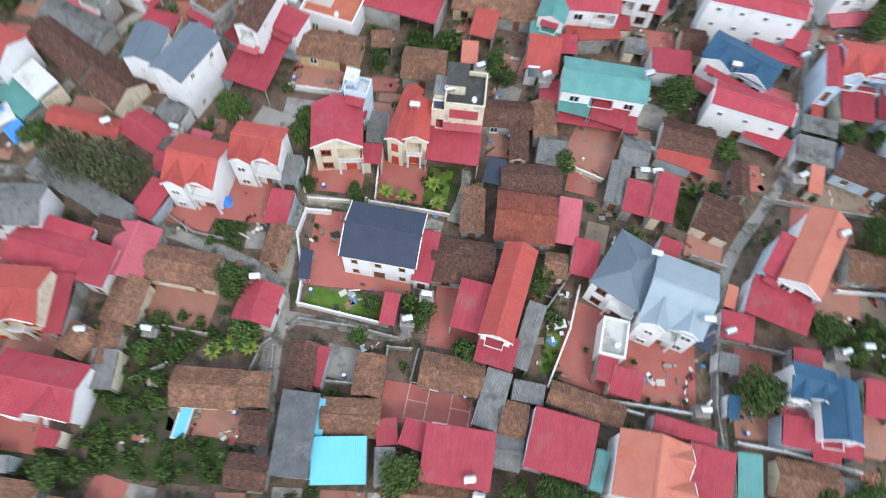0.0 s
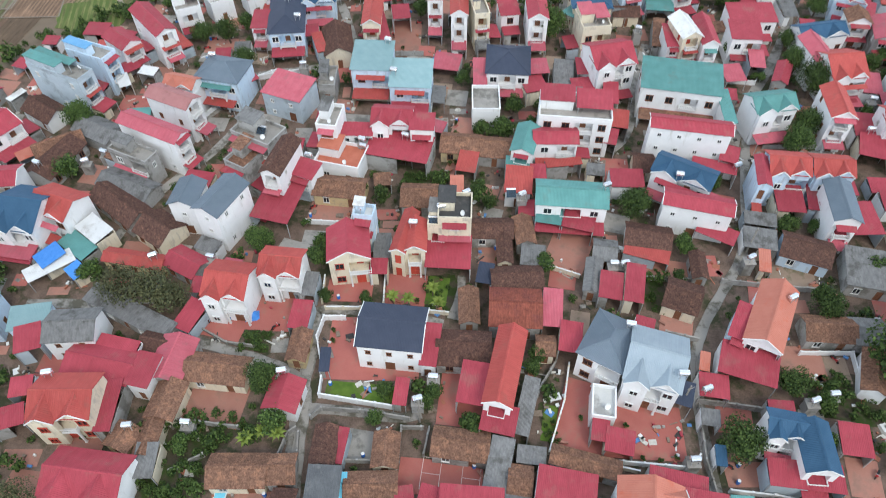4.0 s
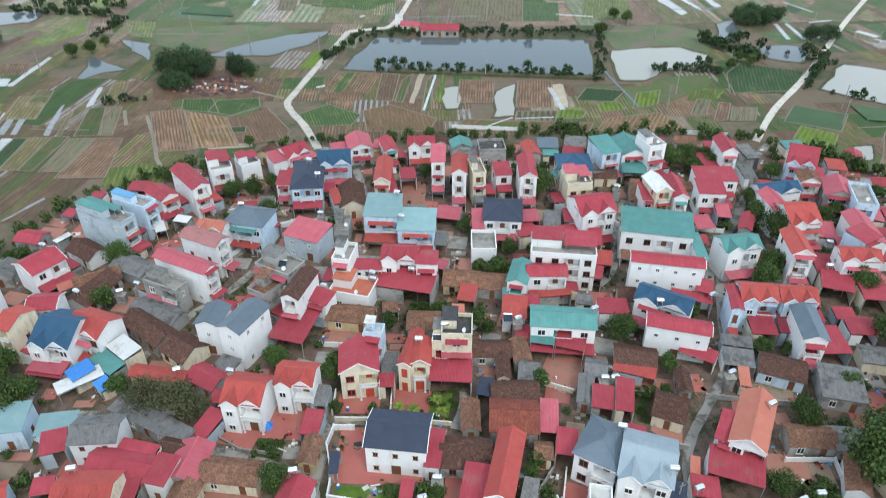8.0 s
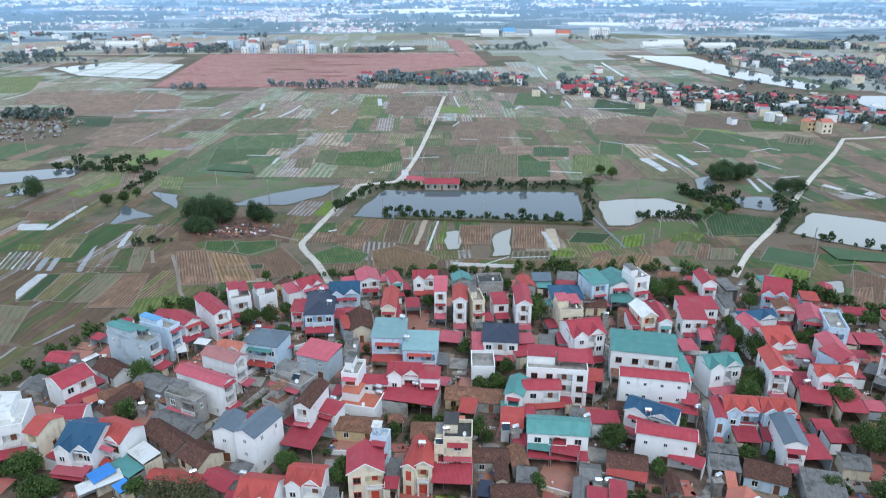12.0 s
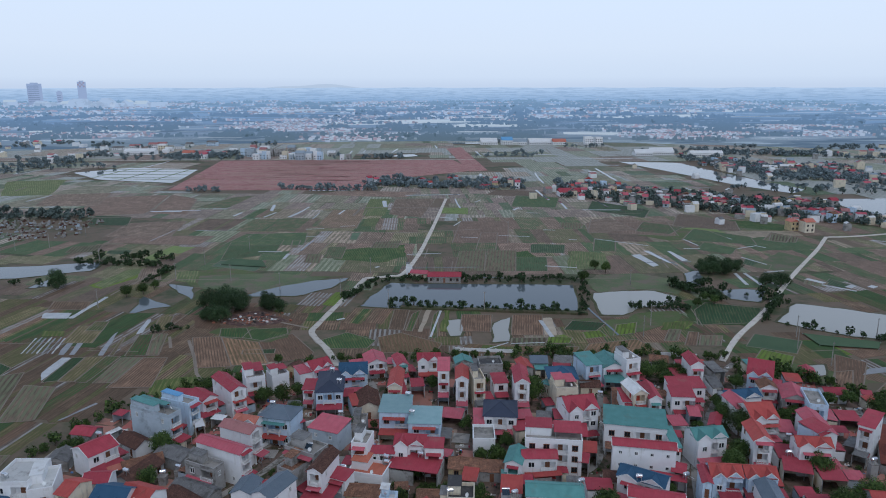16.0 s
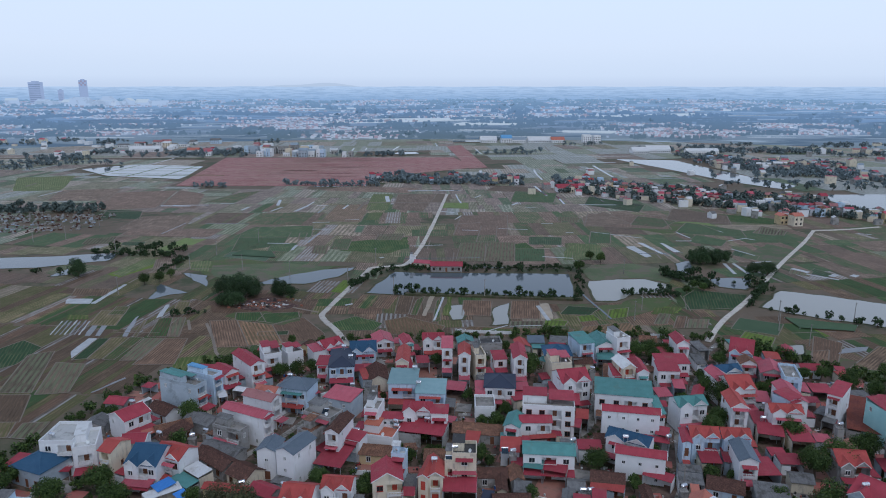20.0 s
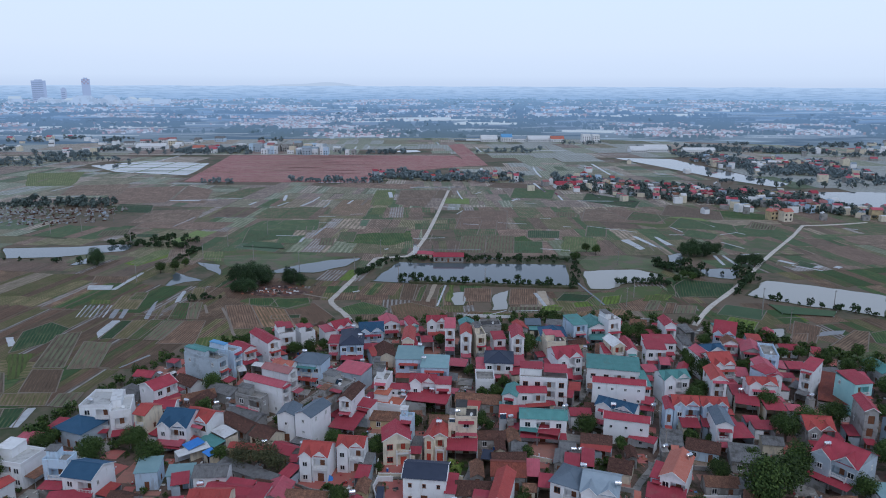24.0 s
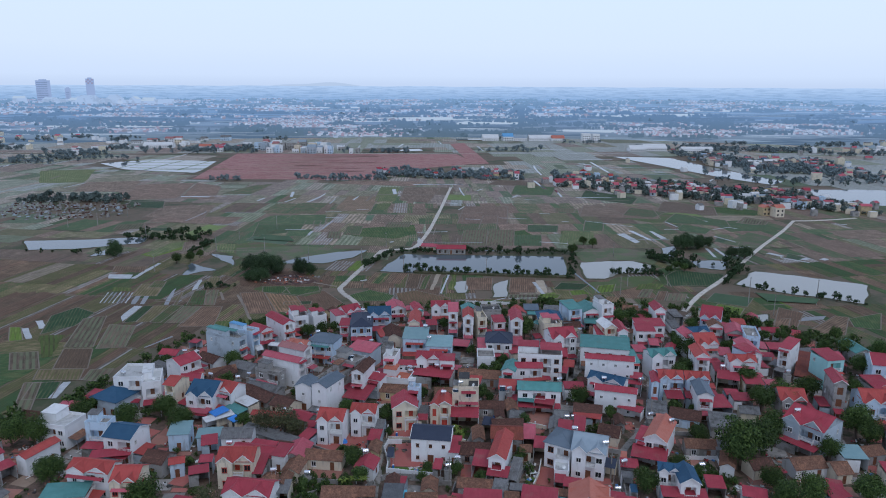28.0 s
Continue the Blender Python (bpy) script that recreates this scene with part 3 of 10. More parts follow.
def H(x, y, yaw, w, d, z, kind, roof, wall, front=""):
    """A house, shed or canopy. front: plain has neither balcony nor porch, open has no porch. x, y: its middle; w along its front, d deep; z: eaves or flat roof; kind: gx ridge along the front, gy or gv ridge across it, x with two front gables, h hipped, m one slope, f flat."""
    PLOTS.append((x, y, yaw, w, d))
    if z > 5.2 and not front:
        TALL.append((x, y, yaw, w, d))
    roofmat = ROOF[roof] if roof in ROOF else ROOF["g"]
    low = z < 5.2
    if kind == "m" and low and not wall:
        return canopy(x, y, yaw, w, d, z, roof)
    if not wall:
        wall = rng.choice("gggcyw") if low else rng.choice("wwwclg")
    wallmat = WALL[wall]
    storeys = 1 if low else 2 if z < 8.6 else 3
    words = {1: "single-storey", 2: "two-storey", 3: "three-storey"}[storeys]
    shape = {"gx": "gabled", "gy": "gabled", "gv": "front-gabled", "x": "double-gabled", "h": "hipped", "m": "sloping", "f": "flat"}[kind]
    if roof in ("dk", "bk"):
        shape = "parapet"
    name = "house" if not low or roof in ("b", "bd") else "outbuilding"
    house = thing(name, x, y, 0, yaw, f"{words} {WALL_WORDS[wall]} {name} with a {shape} {ROOF_WORDS.get(roof, 'grey')} roof", name, "village houses")
    h = z / storeys
    style = rng.choice(("white", "white", "wood", "white")) if not low else rng.choice(("wood", "white"))
    if wall == "c" and kind in ("gv", "x"):
        style = "red"
    ops, wins, doors = [], [], []
    fancy = kind in ("gv", "x", "h") or (kind == "gy" and not low)
    open_front = not low and not fancy and rng.random() < 0.8 and front != "plain"
    if front == "plain":
        fancy = False
    for s in range(storeys):
        n = max(1, int(w / (2.6 if fancy else 3.3)))
        for i in range(n):
            u = -w / 2 + (i + 0.5) * w / n
            if s > 0 and (fancy or open_front) and i == n // 2 and w > 3.4:
                lw = min(3.6, w * 0.6)
                ops.append((0, u, s * h + 0.02, lw, min(2.5, h - 0.4), 1.7))
                doors.append((0, u, s * h + 0.05, 1.2, min(2.1, h - 0.7), 1.68))
                continue
            if (s == 0 and i == n // 2) or (s > 0 and fancy and i == n // 2):
                dw = min(1.6 if not low else 1.1, w * 0.5)
                ops.append((0, u, s * h + 0.05, dw, min(2.3, h - 0.5)))
                doors.append((0, u, s * h + 0.05, dw, min(2.3, h - 0.5)))
            else:
                o = (0, u, s * h + 0.95, 0.8, 0.9) if front == "plain" else (0, u, s * h + 0.85, min(1.2 if low else 1.5, w / n * 0.6), min(1.5, h - 1.4) if h > 2.4 else 0.8)
                ops.append(o)
                wins.append(o)
        for side in (1, 3):
            if low and side != 2 and rng.random() < 0.6:
                continue
            n = max(1, int(d / 3.8)) if side != 2 else max(1, int(w / 3.5))
            length = d if side != 2 else w
            for i in range(n):
                if rng.random() < 0.62:
                    continue
                o = (side, -length / 2 + (i + 0.5) * length / n, s * h + 1.1, 0.8, 1.25 if h > 2.6 else 0.7)
                ops.append(o)
                wins.append(o)
    put("outer_wall", wall_shell("outer_wall", w, d, z, ops, wallmat), house)
    for side, u, sill, ow, oh in wins:
        window_parts(house, on_side(side, u, sill, w, d), ow, oh, style)
    for side, u, sill, ow, oh, *back in doors:
        door_parts(house, on_side(side, u, sill, w, d) @ pose(0, back[0] - 0.1 if back else 0, 0), ow, oh, style)
    if storeys > 1:
        if open_front and w > 3.4:
            n = max(1, int(w / 3.3))
            u = -w / 2 + (n // 2 + 0.5) * w / n
            for s in range(1, storeys):
                balcony(house, u, -d / 2, s * h, min(3.8, w * 0.64), 0.45, wallmat, posts=False)
        if fancy and w > 3.4:
            n = max(1, int(w / 2.6))
            u = -w / 2 + (n // 2 + 0.5) * w / n
            for s in range(1, storeys):
                balcony(house, u, -d / 2, s * h, min(3.8, w * 0.64), 0.75, wallmat, posts=s == 1)
        if (kind not in ("m", "f") and rng.random() < 0.85 or rng.random() < 0.6) and not front:
            pw, pd = w * rng.uniform(0.75, 1.0), rng.uniform(1.8, 3.0)
            sheet_roof = ROOF[rng.choices(("r", "o", "pk"), (6, 1.5, 2))[0]]
            put("porch_roof", slope_panel(pw, pd, 0.35, 0.0, sheet_roof, "porch_roof", 0.06), house, pose(0, -d / 2 - 0.95 * (kind == "x"), 3.0))
            for px in (-pw / 2 + 0.1, pw / 2 - 0.1):
                put("porch_post", cached(("porch_post",), lambda: boxes("porch_post", METAL, (-0.05, -0.05, 0, 0.05, 0.05, 2.62))), house, pose(px, -d / 2 - 0.95 * (kind == "x") - pd + 0.12, 0))
        for k in range(1, storeys):
            if rng.random() < (0.3 if y < 150 else 0.42) and not front:
                aw, ad = w * rng.uniform(0.7, 1.0), rng.uniform(0.9, 1.4)
                put("awning", slope_panel(aw, ad, 0.3, 0.0, ROOF[rng.choices(("r", "pk", "o", "t"), (6, 2, 2, 0.6))[0]], "awning", 0.05), house, pose(0, -d / 2 - 0.95 * (kind == "x"), k * h + min(2.75, h - 0.2)))
    tile = roof in ("b", "bd")
    if kind == "gx":
        gable_roof(house, w, d, z, d / 2 * (0.55 if tile else 0.42), roofmat, wallmat, verge=not low and rng.random() < 0.6)
    elif kind in ("gy", "gv"):
        gable_roof(house, d, w, z, w / 2 * (0.55 if tile else 0.62 if kind == "gv" else 0.45), roofmat, wallmat, 90, ends=(0, 1), verge=kind == "gv")
    elif kind == "x":
        rise = d / 2 * 0.5
        gable_roof(house, w, d, z, rise, roofmat, wallmat)
        for cx, part_w, out in ((-w * 0.27, w * 0.42, 0.9), (w * 0.24, w * 0.44, 0.25)):
            gr = min(part_w / 2 * 0.85, rise * 0.95)
            length = d * 0.5 + out
            gable_roof(house, length, part_w, z, gr, roofmat, wallmat, 90, cx, -d / 2 - out + length / 2, 0.25, ends=(0, 1), verge=True)
            if out > 0.5:
                put("front_bay", boxes("front_bay", wallmat, (cx - part_w / 2, -d / 2 - out, 0.0, cx + part_w / 2, -d / 2 - 0.003, z)), house)
                for s in range(storeys):
                    window_parts(house, pose(cx, -d / 2 - out - 0.13, s * h + 0.9), min(1.2, part_w * 0.6), 1.3, style)
    elif kind == "h":
        hip_roof(house, w, d, z, min(w, d) / 2 * 0.5, roofmat)
    elif kind == "m":
        rise = min(d * 0.12, 1.0)
        put("roof_panel", slope_panel(w + 0.6, d, rise, 0.3, roofmat), house, pose(0, d / 2, z + rise + 0.25))
        put("parapet", boxes("parapet", wallmat, (-w / 2, -d / 2, z, w / 2, -d / 2 + 0.15, z + 0.2), (-w / 2, d / 2 - 0.15, z, w / 2, d / 2, z + rise), (-w / 2, -d / 2 + 0.15, z, -w / 2 + 0.15, d / 2 - 0.15, z + 0.2), (w / 2 - 0.15, -d / 2 + 0.15, z, w / 2, d / 2 - 0.15, z + 0.2)), house)
    else:
        top = TERRACE["w"] if roof == "w" else ROOF[roof] if roof in ("dk", "bk", "b") else CONCRETE
        put("roof_deck", boxes("roof_deck", top, (-w / 2 + 0.16, -d / 2 + 0.16, z + 0.004, w / 2 - 0.16, d / 2 - 0.16, z + 0.06)), house)
        ph = 0.8
        put("parapet", boxes("parapet", wallmat, (-w / 2, -d / 2, z, w / 2, -d / 2 + 0.15, z + ph), (-w / 2, d / 2 - 0.15, z, w / 2, d / 2, z + ph), (-w / 2, -d / 2 + 0.15, z, -w / 2 + 0.15, d / 2 - 0.15, z + ph), (w / 2 - 0.15, -d / 2 + 0.15, z, w / 2, d / 2 - 0.15, z + ph)), house)
        put("coping", boxes("coping", wallmat, (-w / 2 - 0.05, -d / 2 - 0.05, z + ph, w / 2 + 0.05, -d / 2 + 0.2, z + ph + 0.07), (-w / 2 - 0.05, d / 2 - 0.2, z + ph, w / 2 + 0.05, d / 2 + 0.05, z + ph + 0.07), (-w / 2 - 0.05, -d / 2 + 0.2, z + ph, -w / 2 + 0.2, d / 2 - 0.2, z + ph + 0.07), (w / 2 - 0.2, -d / 2 + 0.2, z + ph, w / 2 + 0.05, d / 2 - 0.2, z + ph + 0.07)), house)
        if roof in ("r", "t", "u", "pk") or rng.random() < 0.5:
            sw, sd = w * 0.45, d * 0.6
            sx = -w / 2 + sw / 2 + 0.2
            put("stair_tower", boxes("stair_tower", wallmat, (sx - sw / 2, d / 2 - sd - 0.2, z + 0.06, sx + sw / 2, d / 2 - 0.2, z + 2.3)), house)
            put("stair_tower_roof", slope_panel(sw + 0.5, sd, 0.35, 0.25, roofmat if roof != "g" else ROOF["g"]), house, pose(sx, d / 2 - 0.2, z + 2.72))
            if roof in ("r", "t", "u", "pk"):
                put("terrace_roof", slope_panel(w * 0.5, d * 0.7, 0.35, 0.25, roofmat), house, pose(w / 2 - w * 0.25, d / 2 - 0.5, z + 2.3))
                for px in (w * 0.03, w * 0.47):
                    put("post", cached(("rpost",), lambda: boxes("post", METAL, (-0.05, -0.05, 0, 0.05, 0.05, 1.95))), house, pose(px, -d * 0.22, z + 0.06))
    return house


def canopy(x, y, yaw, w, d, z, roof, lean=False):
    """A ribbed sheet on purlins and steel posts with a low rear wall."""
    c = thing("canopy", x, y, 0, yaw, f"open yard canopy with a sloping {ROOF_WORDS[roof]} roof", "canopy", "yard canopies")
    rise = min(d * 0.10, 0.9)
    put("roof_sheet", slope_panel(w, d, rise, 0.0, ROOF[roof], "roof_sheet", 0.06), c, pose(0, d / 2, z + rise))
    for px in (-w / 2 + 0.15, w / 2 - 0.15):
        for py, top in ((-d / 2 + 0.15, z - 0.12),):
            put("post", cached(("post", q(top)), lambda: boxes("post", METAL, (-0.06, -0.06, 0, 0.06, 0.06, q(top)))), c, pose(px, py, 0))
    wallmat = WALL[rng.choice("ggwca")]
    hgt = z - 0.35
    sides = [(-w / 2, d / 2 - 0.12, 0, w / 2, d / 2, z - 0.05)]
    if rng.random() < 0.8:
        sides.append((-w / 2, -d / 2 + 0.3, 0, -w / 2 + 0.12, d / 2 - 0.125, hgt))
    if rng.random() < 0.8:
        sides.append((w / 2 - 0.12, -d / 2 + 0.3, 0, w / 2, d / 2 - 0.125, hgt))
    if rng.random() < 0.4:
        u = rng.uniform(-0.1, 0.25) * w
        sides.append((-w / 2 + 0.13, -d / 2 + 0.35, 0, u, -d / 2 + 0.47, hgt - 0.25))
    put("shed_wall", boxes("shed_wall", wallmat, *sides), c)
    return c


# ---- ground, water, roads ----
def sheet(name, pts, z, material, thick=0.0):
    """A flat outline at height z, with its edge carried down."""
    n = len(pts)
    area = sum(pts[i][0] * pts[(i + 1) % n][1] - pts[(i + 1) % n][0] * pts[i][1] for i in range(n))
    if area < 0:
        pts = pts[::-1]
    bm = bmesh.new()
    top = [bm.verts.new((px, py, z)) for px, py in pts]
    face = bm.faces.new(top)
    if thick:
        low = [bm.verts.new((px, py, z - thick)) for px, py in pts]
        for i in range(n):
            bm.faces.new((top[i], low[i], low[(i + 1) % n], top[(i + 1) % n]))
    bmesh.ops.triangulate(bm, faces=[face])
    me = bpy.data.meshes.new(name)
    bm.to_mesh(me)
    bm.free()
    me.materials.append(material)
    return me


def soft_outline(pts, rough=0.06, steps=4, seed=1):
    """Rounds an outline a little and makes it uneven."""
    r = random.Random(seed)
    out = []
    n = len(pts)
    for i in range(n):
        a, b = Vector(pts[i]), Vector(pts[(i + 1) % n])
        for k in range(steps):
            t = (k + 0.12) / steps
            p = a.lerp(b, t)
            s = min((b - a).length * rough, 1.6)
            out.append((p.x + r.uniform(-s, s) * 0.5, p.y + r.uniform(-s, s) * 0.5))
    return out


def inside(px, py, poly):
    hit = False
    n = len(poly)
    for i in range(n):
        (x0, y0), (x1, y1) = poly[i], poly[(i + 1) % n]
        if (y0 > py) != (y1 > py) and px < (x1 - x0) * (py - y0) / (y1 - y0) + x0:
            hit = not hit
    return hit


tagged(put("ground", sheet("ground", [(-4600, -1500), (4600, -1500), (4600, 4300), (-4600, 4300)], 0.0, GROUND)), "flat grassy earth of the plain, green and brown", "ground", kind="structure")
VILLAGE = [(-160, 40), (170, 40), (200, 120), (156, 184), (127, 226), (104, 240), (30, 240), (-45, 232), (-70, 222), (-95, 200), (-107, 150), (-116, 139), (-123, 118)]
tagged(put("village_ground", sheet("village_ground", soft_outline(VILLAGE, 0.05, 6, 3), 0.04, EARTH, 0.04)), "bare trodden earth with weeds between the houses", "ground", kind="structure")
WATERS, ROADS = [], []


def pond(pts):
    WATERS.append(pts)
    out = soft_outline(pts, 0.07, 4, len(WATERS))
    cx, cy = sum(p[0] for p in out) / len(out), sum(p[1] for p in out) / len(out)
    far = cy > 420
    rx, ry = max(abs(p[0] - cx) for p in out), max(abs(p[1] - cy) for p in out)
    bank = [(cx + (px - cx) * (1 + 1.5 / rx), cy + (py - cy) * (1 + 1.2 / ry)) for px, py in out]
    muddy = len(WATERS) in (2, 3, 18, 19, 10, 11)
    w = put("pond_water", sheet("pond_water", out, 0.16 + 0.004 * (len(WATERS) % 9), MUDDY if muddy else WATER))
    tagged(w, "pale muddy still water of a field pond" if muddy else "still grey-blue pond water reflecting the sky", "pond", kind="structure")
    if not far:
        tagged(put("pond_bank", sheet("pond_bank", bank, 0.13, BANK, 0.13)), "grassy earth bank round a pond", "bank", kind="structure")


def ribbon(pts, width, z, thick):
    """A strip along a smoothed centre line."""
    p = [Vector(a) for a in pts]
    line = []
    for i in range(len(p) - 1):
        a, b = p[max(i - 1, 0)], p[i]
        c, d = p[i + 1], p[min(i + 2, len(p) - 1)]
        for k in range(5):
            t = k / 5
            line.append(0.5 * (2 * b + (c - a) * t + (2 * a - 5 * b + 4 * c - d) * t * t + (3 * b - a - 3 * c + d) * t ** 3))
    line.append(p[-1])
    v, f = [], []
    for i, c in enumerate(line):
        u = (line[min(i + 1, len(line) - 1)] - line[max(i - 1, 0)]).normalized()
        s = Vector((-u.y, u.x)) * width / 2 * (1 + 0.08 * math.sin(i * 1.7))
        for o, zz in ((s, z), (-s, z), (s * 1.08, z - thick), (-s * 1.08, z - thick)):
            v.append((c.x + o.x, c.y + o.y, zz))
    for i in range(len(line) - 1):
        k = 4 * i
        f += [(k, k + 1, k + 5, k + 4), (k + 2, k, k + 4, k + 6), (k + 1, k + 3, k + 7, k + 5)]
    return v, f, line


def road(pts, width):
    v, f, line = ribbon(pts, width * 0.6, 0.3, 0.3)
    ROADS.append(line)
    tagged(put("road", mesh("road", v, f, ROADM)), "pale concrete farm road between the fields", "road", kind="structure")


def lane(pts, width):
    v, f, line = ribbon(pts, width * 0.68, 0.13 + 0.006 * (len(ROADS) % 7), 0.12)
    ROADS.append(line)
    tagged(put("lane", mesh("lane", v, f, LANE)), "narrow worn concrete village lane", "lane", kind="structure")


def bare_field(pts):
    WATERS.append(pts)
    tagged(put("construction_ground", sheet("construction_ground", pts, 0.2 + 0.01 * (len(WATERS) % 3), RED_EARTH, 0.2)), "graded red earth of a building site", "ground", kind="structure")


def mulch(x0, y0, x1, y1, width):
    """A long low bed or tunnel under plastic sheet."""
    a, b = Vector((x0, y0)), Vector((x1, y1))
    n = (b - a).length
    yaw = math.degrees(math.atan2(b.y - a.y, b.x - a.x))
    k = 7
    v, f = [], []
    for ex in (0, n):
        for i in range(k):
            t = math.pi * i / (k - 1)
            v.append((ex, -math.cos(t) * width * (0.32 if y0 < 400 else 0.24), 0.05 + math.sin(t) * 0.14))
    for i in range(k - 1):
        f.append((i, i + 1, i + 1 + k, i + k))
    ob = put("plastic_tunnel", mesh("plastic_tunnel", v, f, PLASTIC))
    ob.matrix_world = pose(x0, y0, 0.05, 0, 0, yaw)
    tagged(ob, "long flat crop bed under pale plastic sheet", "crop cover", "field covers")


NET = surface("green_shade_net", (0.06, 0.105, 0.055), (0.10, 0.15, 0.08), 0.9, 0.1, 4, bump=0.4)


def net_house(pts):
    n = thing("shade_net", 0, 0, 0, 0, "low flat roof of green shade net on posts over crops", "shade net")
    put("net", sheet("net", pts, 0.55, NET), n)
    for px, py in pts:
        put("post", cached(("npost",), lambda: boxes("post", METAL, (-0.08, -0.08, 0, 0.08, 0.08, 0.57))), n, pose(px, py, 0))


YARDS = []


def yard(x, y, yaw, w, d, kind):
    z = {"brick": 0.10, "pinkbrick": 0.085, "grass": 0.12, "dirt": 0.075, "concrete": 0.095}[kind] + 0.003 * (len(YARDS) % 5)
    ob = put("yard", boxes("yard", YARD[kind], (-w / 2, -d / 2, 0, w / 2, d / 2, z)))
    ob.matrix_world = pose(x, y, 0, 0, 0, yaw)
    tagged(ob, YARD_WORDS[kind], "yard", kind="structure")
    YARDS.append((x, y, yaw, w, d))


# ---- plants ----
def crown(seed, radius, flat, count, leaf, clumps):
    """Many small leaf sprays, set in uneven clumps round a crown with gaps."""
    r = np.random.RandomState(seed)
    cent = r.normal(size=(clumps, 3))
    cent /= np.linalg.norm(cent, axis=1)[:, None]
    cent *= (radius * r.uniform(0.35, 0.78, clumps))[:, None]
    cent[:, 2] = np.abs(cent[:, 2]) * flat * r.choice([1, 1, 1, -0.45], clumps)
    rad = radius * r.uniform(0.28, 0.48, clumps)
    pick = r.randint(0, clumps, count)
    d = r.normal(size=(count, 3))
    d /= np.linalg.norm(d, axis=1)[:, None]
    at = cent[pick] + d * (rad[pick] * r.uniform(0.6, 1.05, count))[:, None]
    nrm = d + r.normal(size=(count, 3)) * 0.45 + np.array([0, 0, 0.5])
    nrm /= np.linalg.norm(nrm, axis=1)[:, None]
    side = np.cross(nrm, r.normal(size=(count, 3)))
    side /= np.linalg.norm(side, axis=1)[:, None]
    up = np.cross(nrm, side)
    s = leaf * r.uniform(0.6, 1.3, count)[:, None]
    corners = [at - side * s * 0.5, at + up * s * 0.55 + nrm * s * 0.12, at + side * s * 0.6, at - up * s * 0.55 + nrm * s * 0.1]
    v = np.stack(corners, 1).reshape(-1, 3)
    f = [(4 * i, 4 * i + 1, 4 * i + 2, 4 * i + 3) for i in range(count)]
    return v.tolist(), f


def trunk_geo(height, r0, radius, seed):
    """A tapered, slightly bent trunk that forks into limbs."""
    r = random.Random(seed)
    v, f = [], []

    def limb(a, b, ra, rb):
        n = 6
        u = (b - a).normalized()
        s = u.cross(Vector((0.3, 1, 0.2))).normalized()
        t = u.cross(s)
        k = len(v)
        mid = a.lerp(b, 0.5) + Vector((r.uniform(-1, 1), r.uniform(-1, 1), 0)) * 0.06 * (b - a).length
        for c, rad in ((a, ra), (mid, (ra + rb) / 2), (b, rb)):
            for i in range(n):
                w = 2 * math.pi * i / n
                v.append(tuple(c + (s * math.cos(w) + t * math.sin(w)) * rad))
        for j in range(2):
            for i in range(n):
                f.append((k + j * n + i, k + j * n + (i + 1) % n, k + (j + 1) * n + (i + 1) % n, k + (j + 1) * n + i))

    top = Vector((r.uniform(-0.3, 0.3), r.uniform(-0.3, 0.3), height))
    limb(Vector((0, 0, -0.1)), top, r0, r0 * 0.7)
    for i in range(5):
        w = i * 2.4 + r.random()
        limb(top - Vector((0, 0, 0.1 * i)), top + Vector((math.cos(w) * radius * 0.55, math.sin(w) * radius * 0.55, radius * r.uniform(0.25, 0.6))), r0 * 0.5, r0 * 0.12)
    return v, f


TREES = {}


def tree_variants(kind, words, count, leaf, flat, clumps, number, key=None):
    TREES[key or kind] = []
    for i in range(number):
        t = thing("tree", 0, -900 - 30 * i, 0, 0, words, "tree", "trees")
        tv, tf = trunk_geo(1.5 if kind != "w" else 0.7, 0.16, 2.0, 40 + i)
        put("trunk", mesh("trunk", tv, tf, BARK), t)
        cv, cf = crown(90 + i * 7 + len(kind), 2.0, flat, count, leaf, clumps)
        put("crown", mesh("crown", cv, cf, LEAF[kind]), t, pose(0, 0, 2.2 if kind != "w" else 1.35))
        TREES[key or kind].append(t)


tree_variants("b", "leafy green broad-leaved tree standing between the houses", 5000, 0.145, 0.9, 34, 5)
tree_variants("b", "small leafy green tree in a yard", 1900, 0.24, 0.95, 18, 5, "small")
tree_variants("d", "half-bare tree with dry yellowish leaves by the lane", 2200, 0.13, 0.9, 18, 2)
tree_variants("w", "large dark green tree standing alone in the fields", 4500, 0.135, 1.0, 16, 3)


def palm_tree():
    t = thing("palm_tree", 0, -1100, 0, 0, "young areca palm with arching yellow-green fronds", "palm", "palms")
    v, f = [], []
    for j in range(5):
        for i in range(6):
            w = i * math.pi / 3
            v.append((math.cos(w) * 0.09, math.sin(w) * 0.09, j * 0.55))
    for j in range(4):
        for i in range(6):
            f.append((j * 6 + i, j * 6 + (i + 1) % 6, j * 6 + 6 + (i + 1) % 6, j * 6 + 6 + i))
    put("trunk", mesh("trunk", v, f, BARK), t)
    for i in range(9):
        v, f = [], []
        for s in range(9):
            u = s / 8
            x, z = 1.7 * u, 0.75 * math.sin(u * 2.5) - 0.45 * u * u
            wd = 0.34 * math.sin(math.pi * min(u + 0.12, 1.0)) + 0.02
            v += [(x, -wd, z - 0.10), (x, 0, z), (x, wd, z - 0.10)]
        for s in range(8):
            k = 3 * s
            f += [(k, k + 3, k + 4, k + 1), (k + 1, k + 4, k + 5, k + 2)]
        put("frond", mesh("frond", v, f, LEAF["p"]), t, pose(0, 0, 2.15, 0, -12 - 9 * (i % 3), i * 40))
    TREES["p"] = [t]


palm_tree()
trng = random.Random(21)
TREE_AT = []
JOINED = {"b": [], "w": [], "m": [], "f": []}


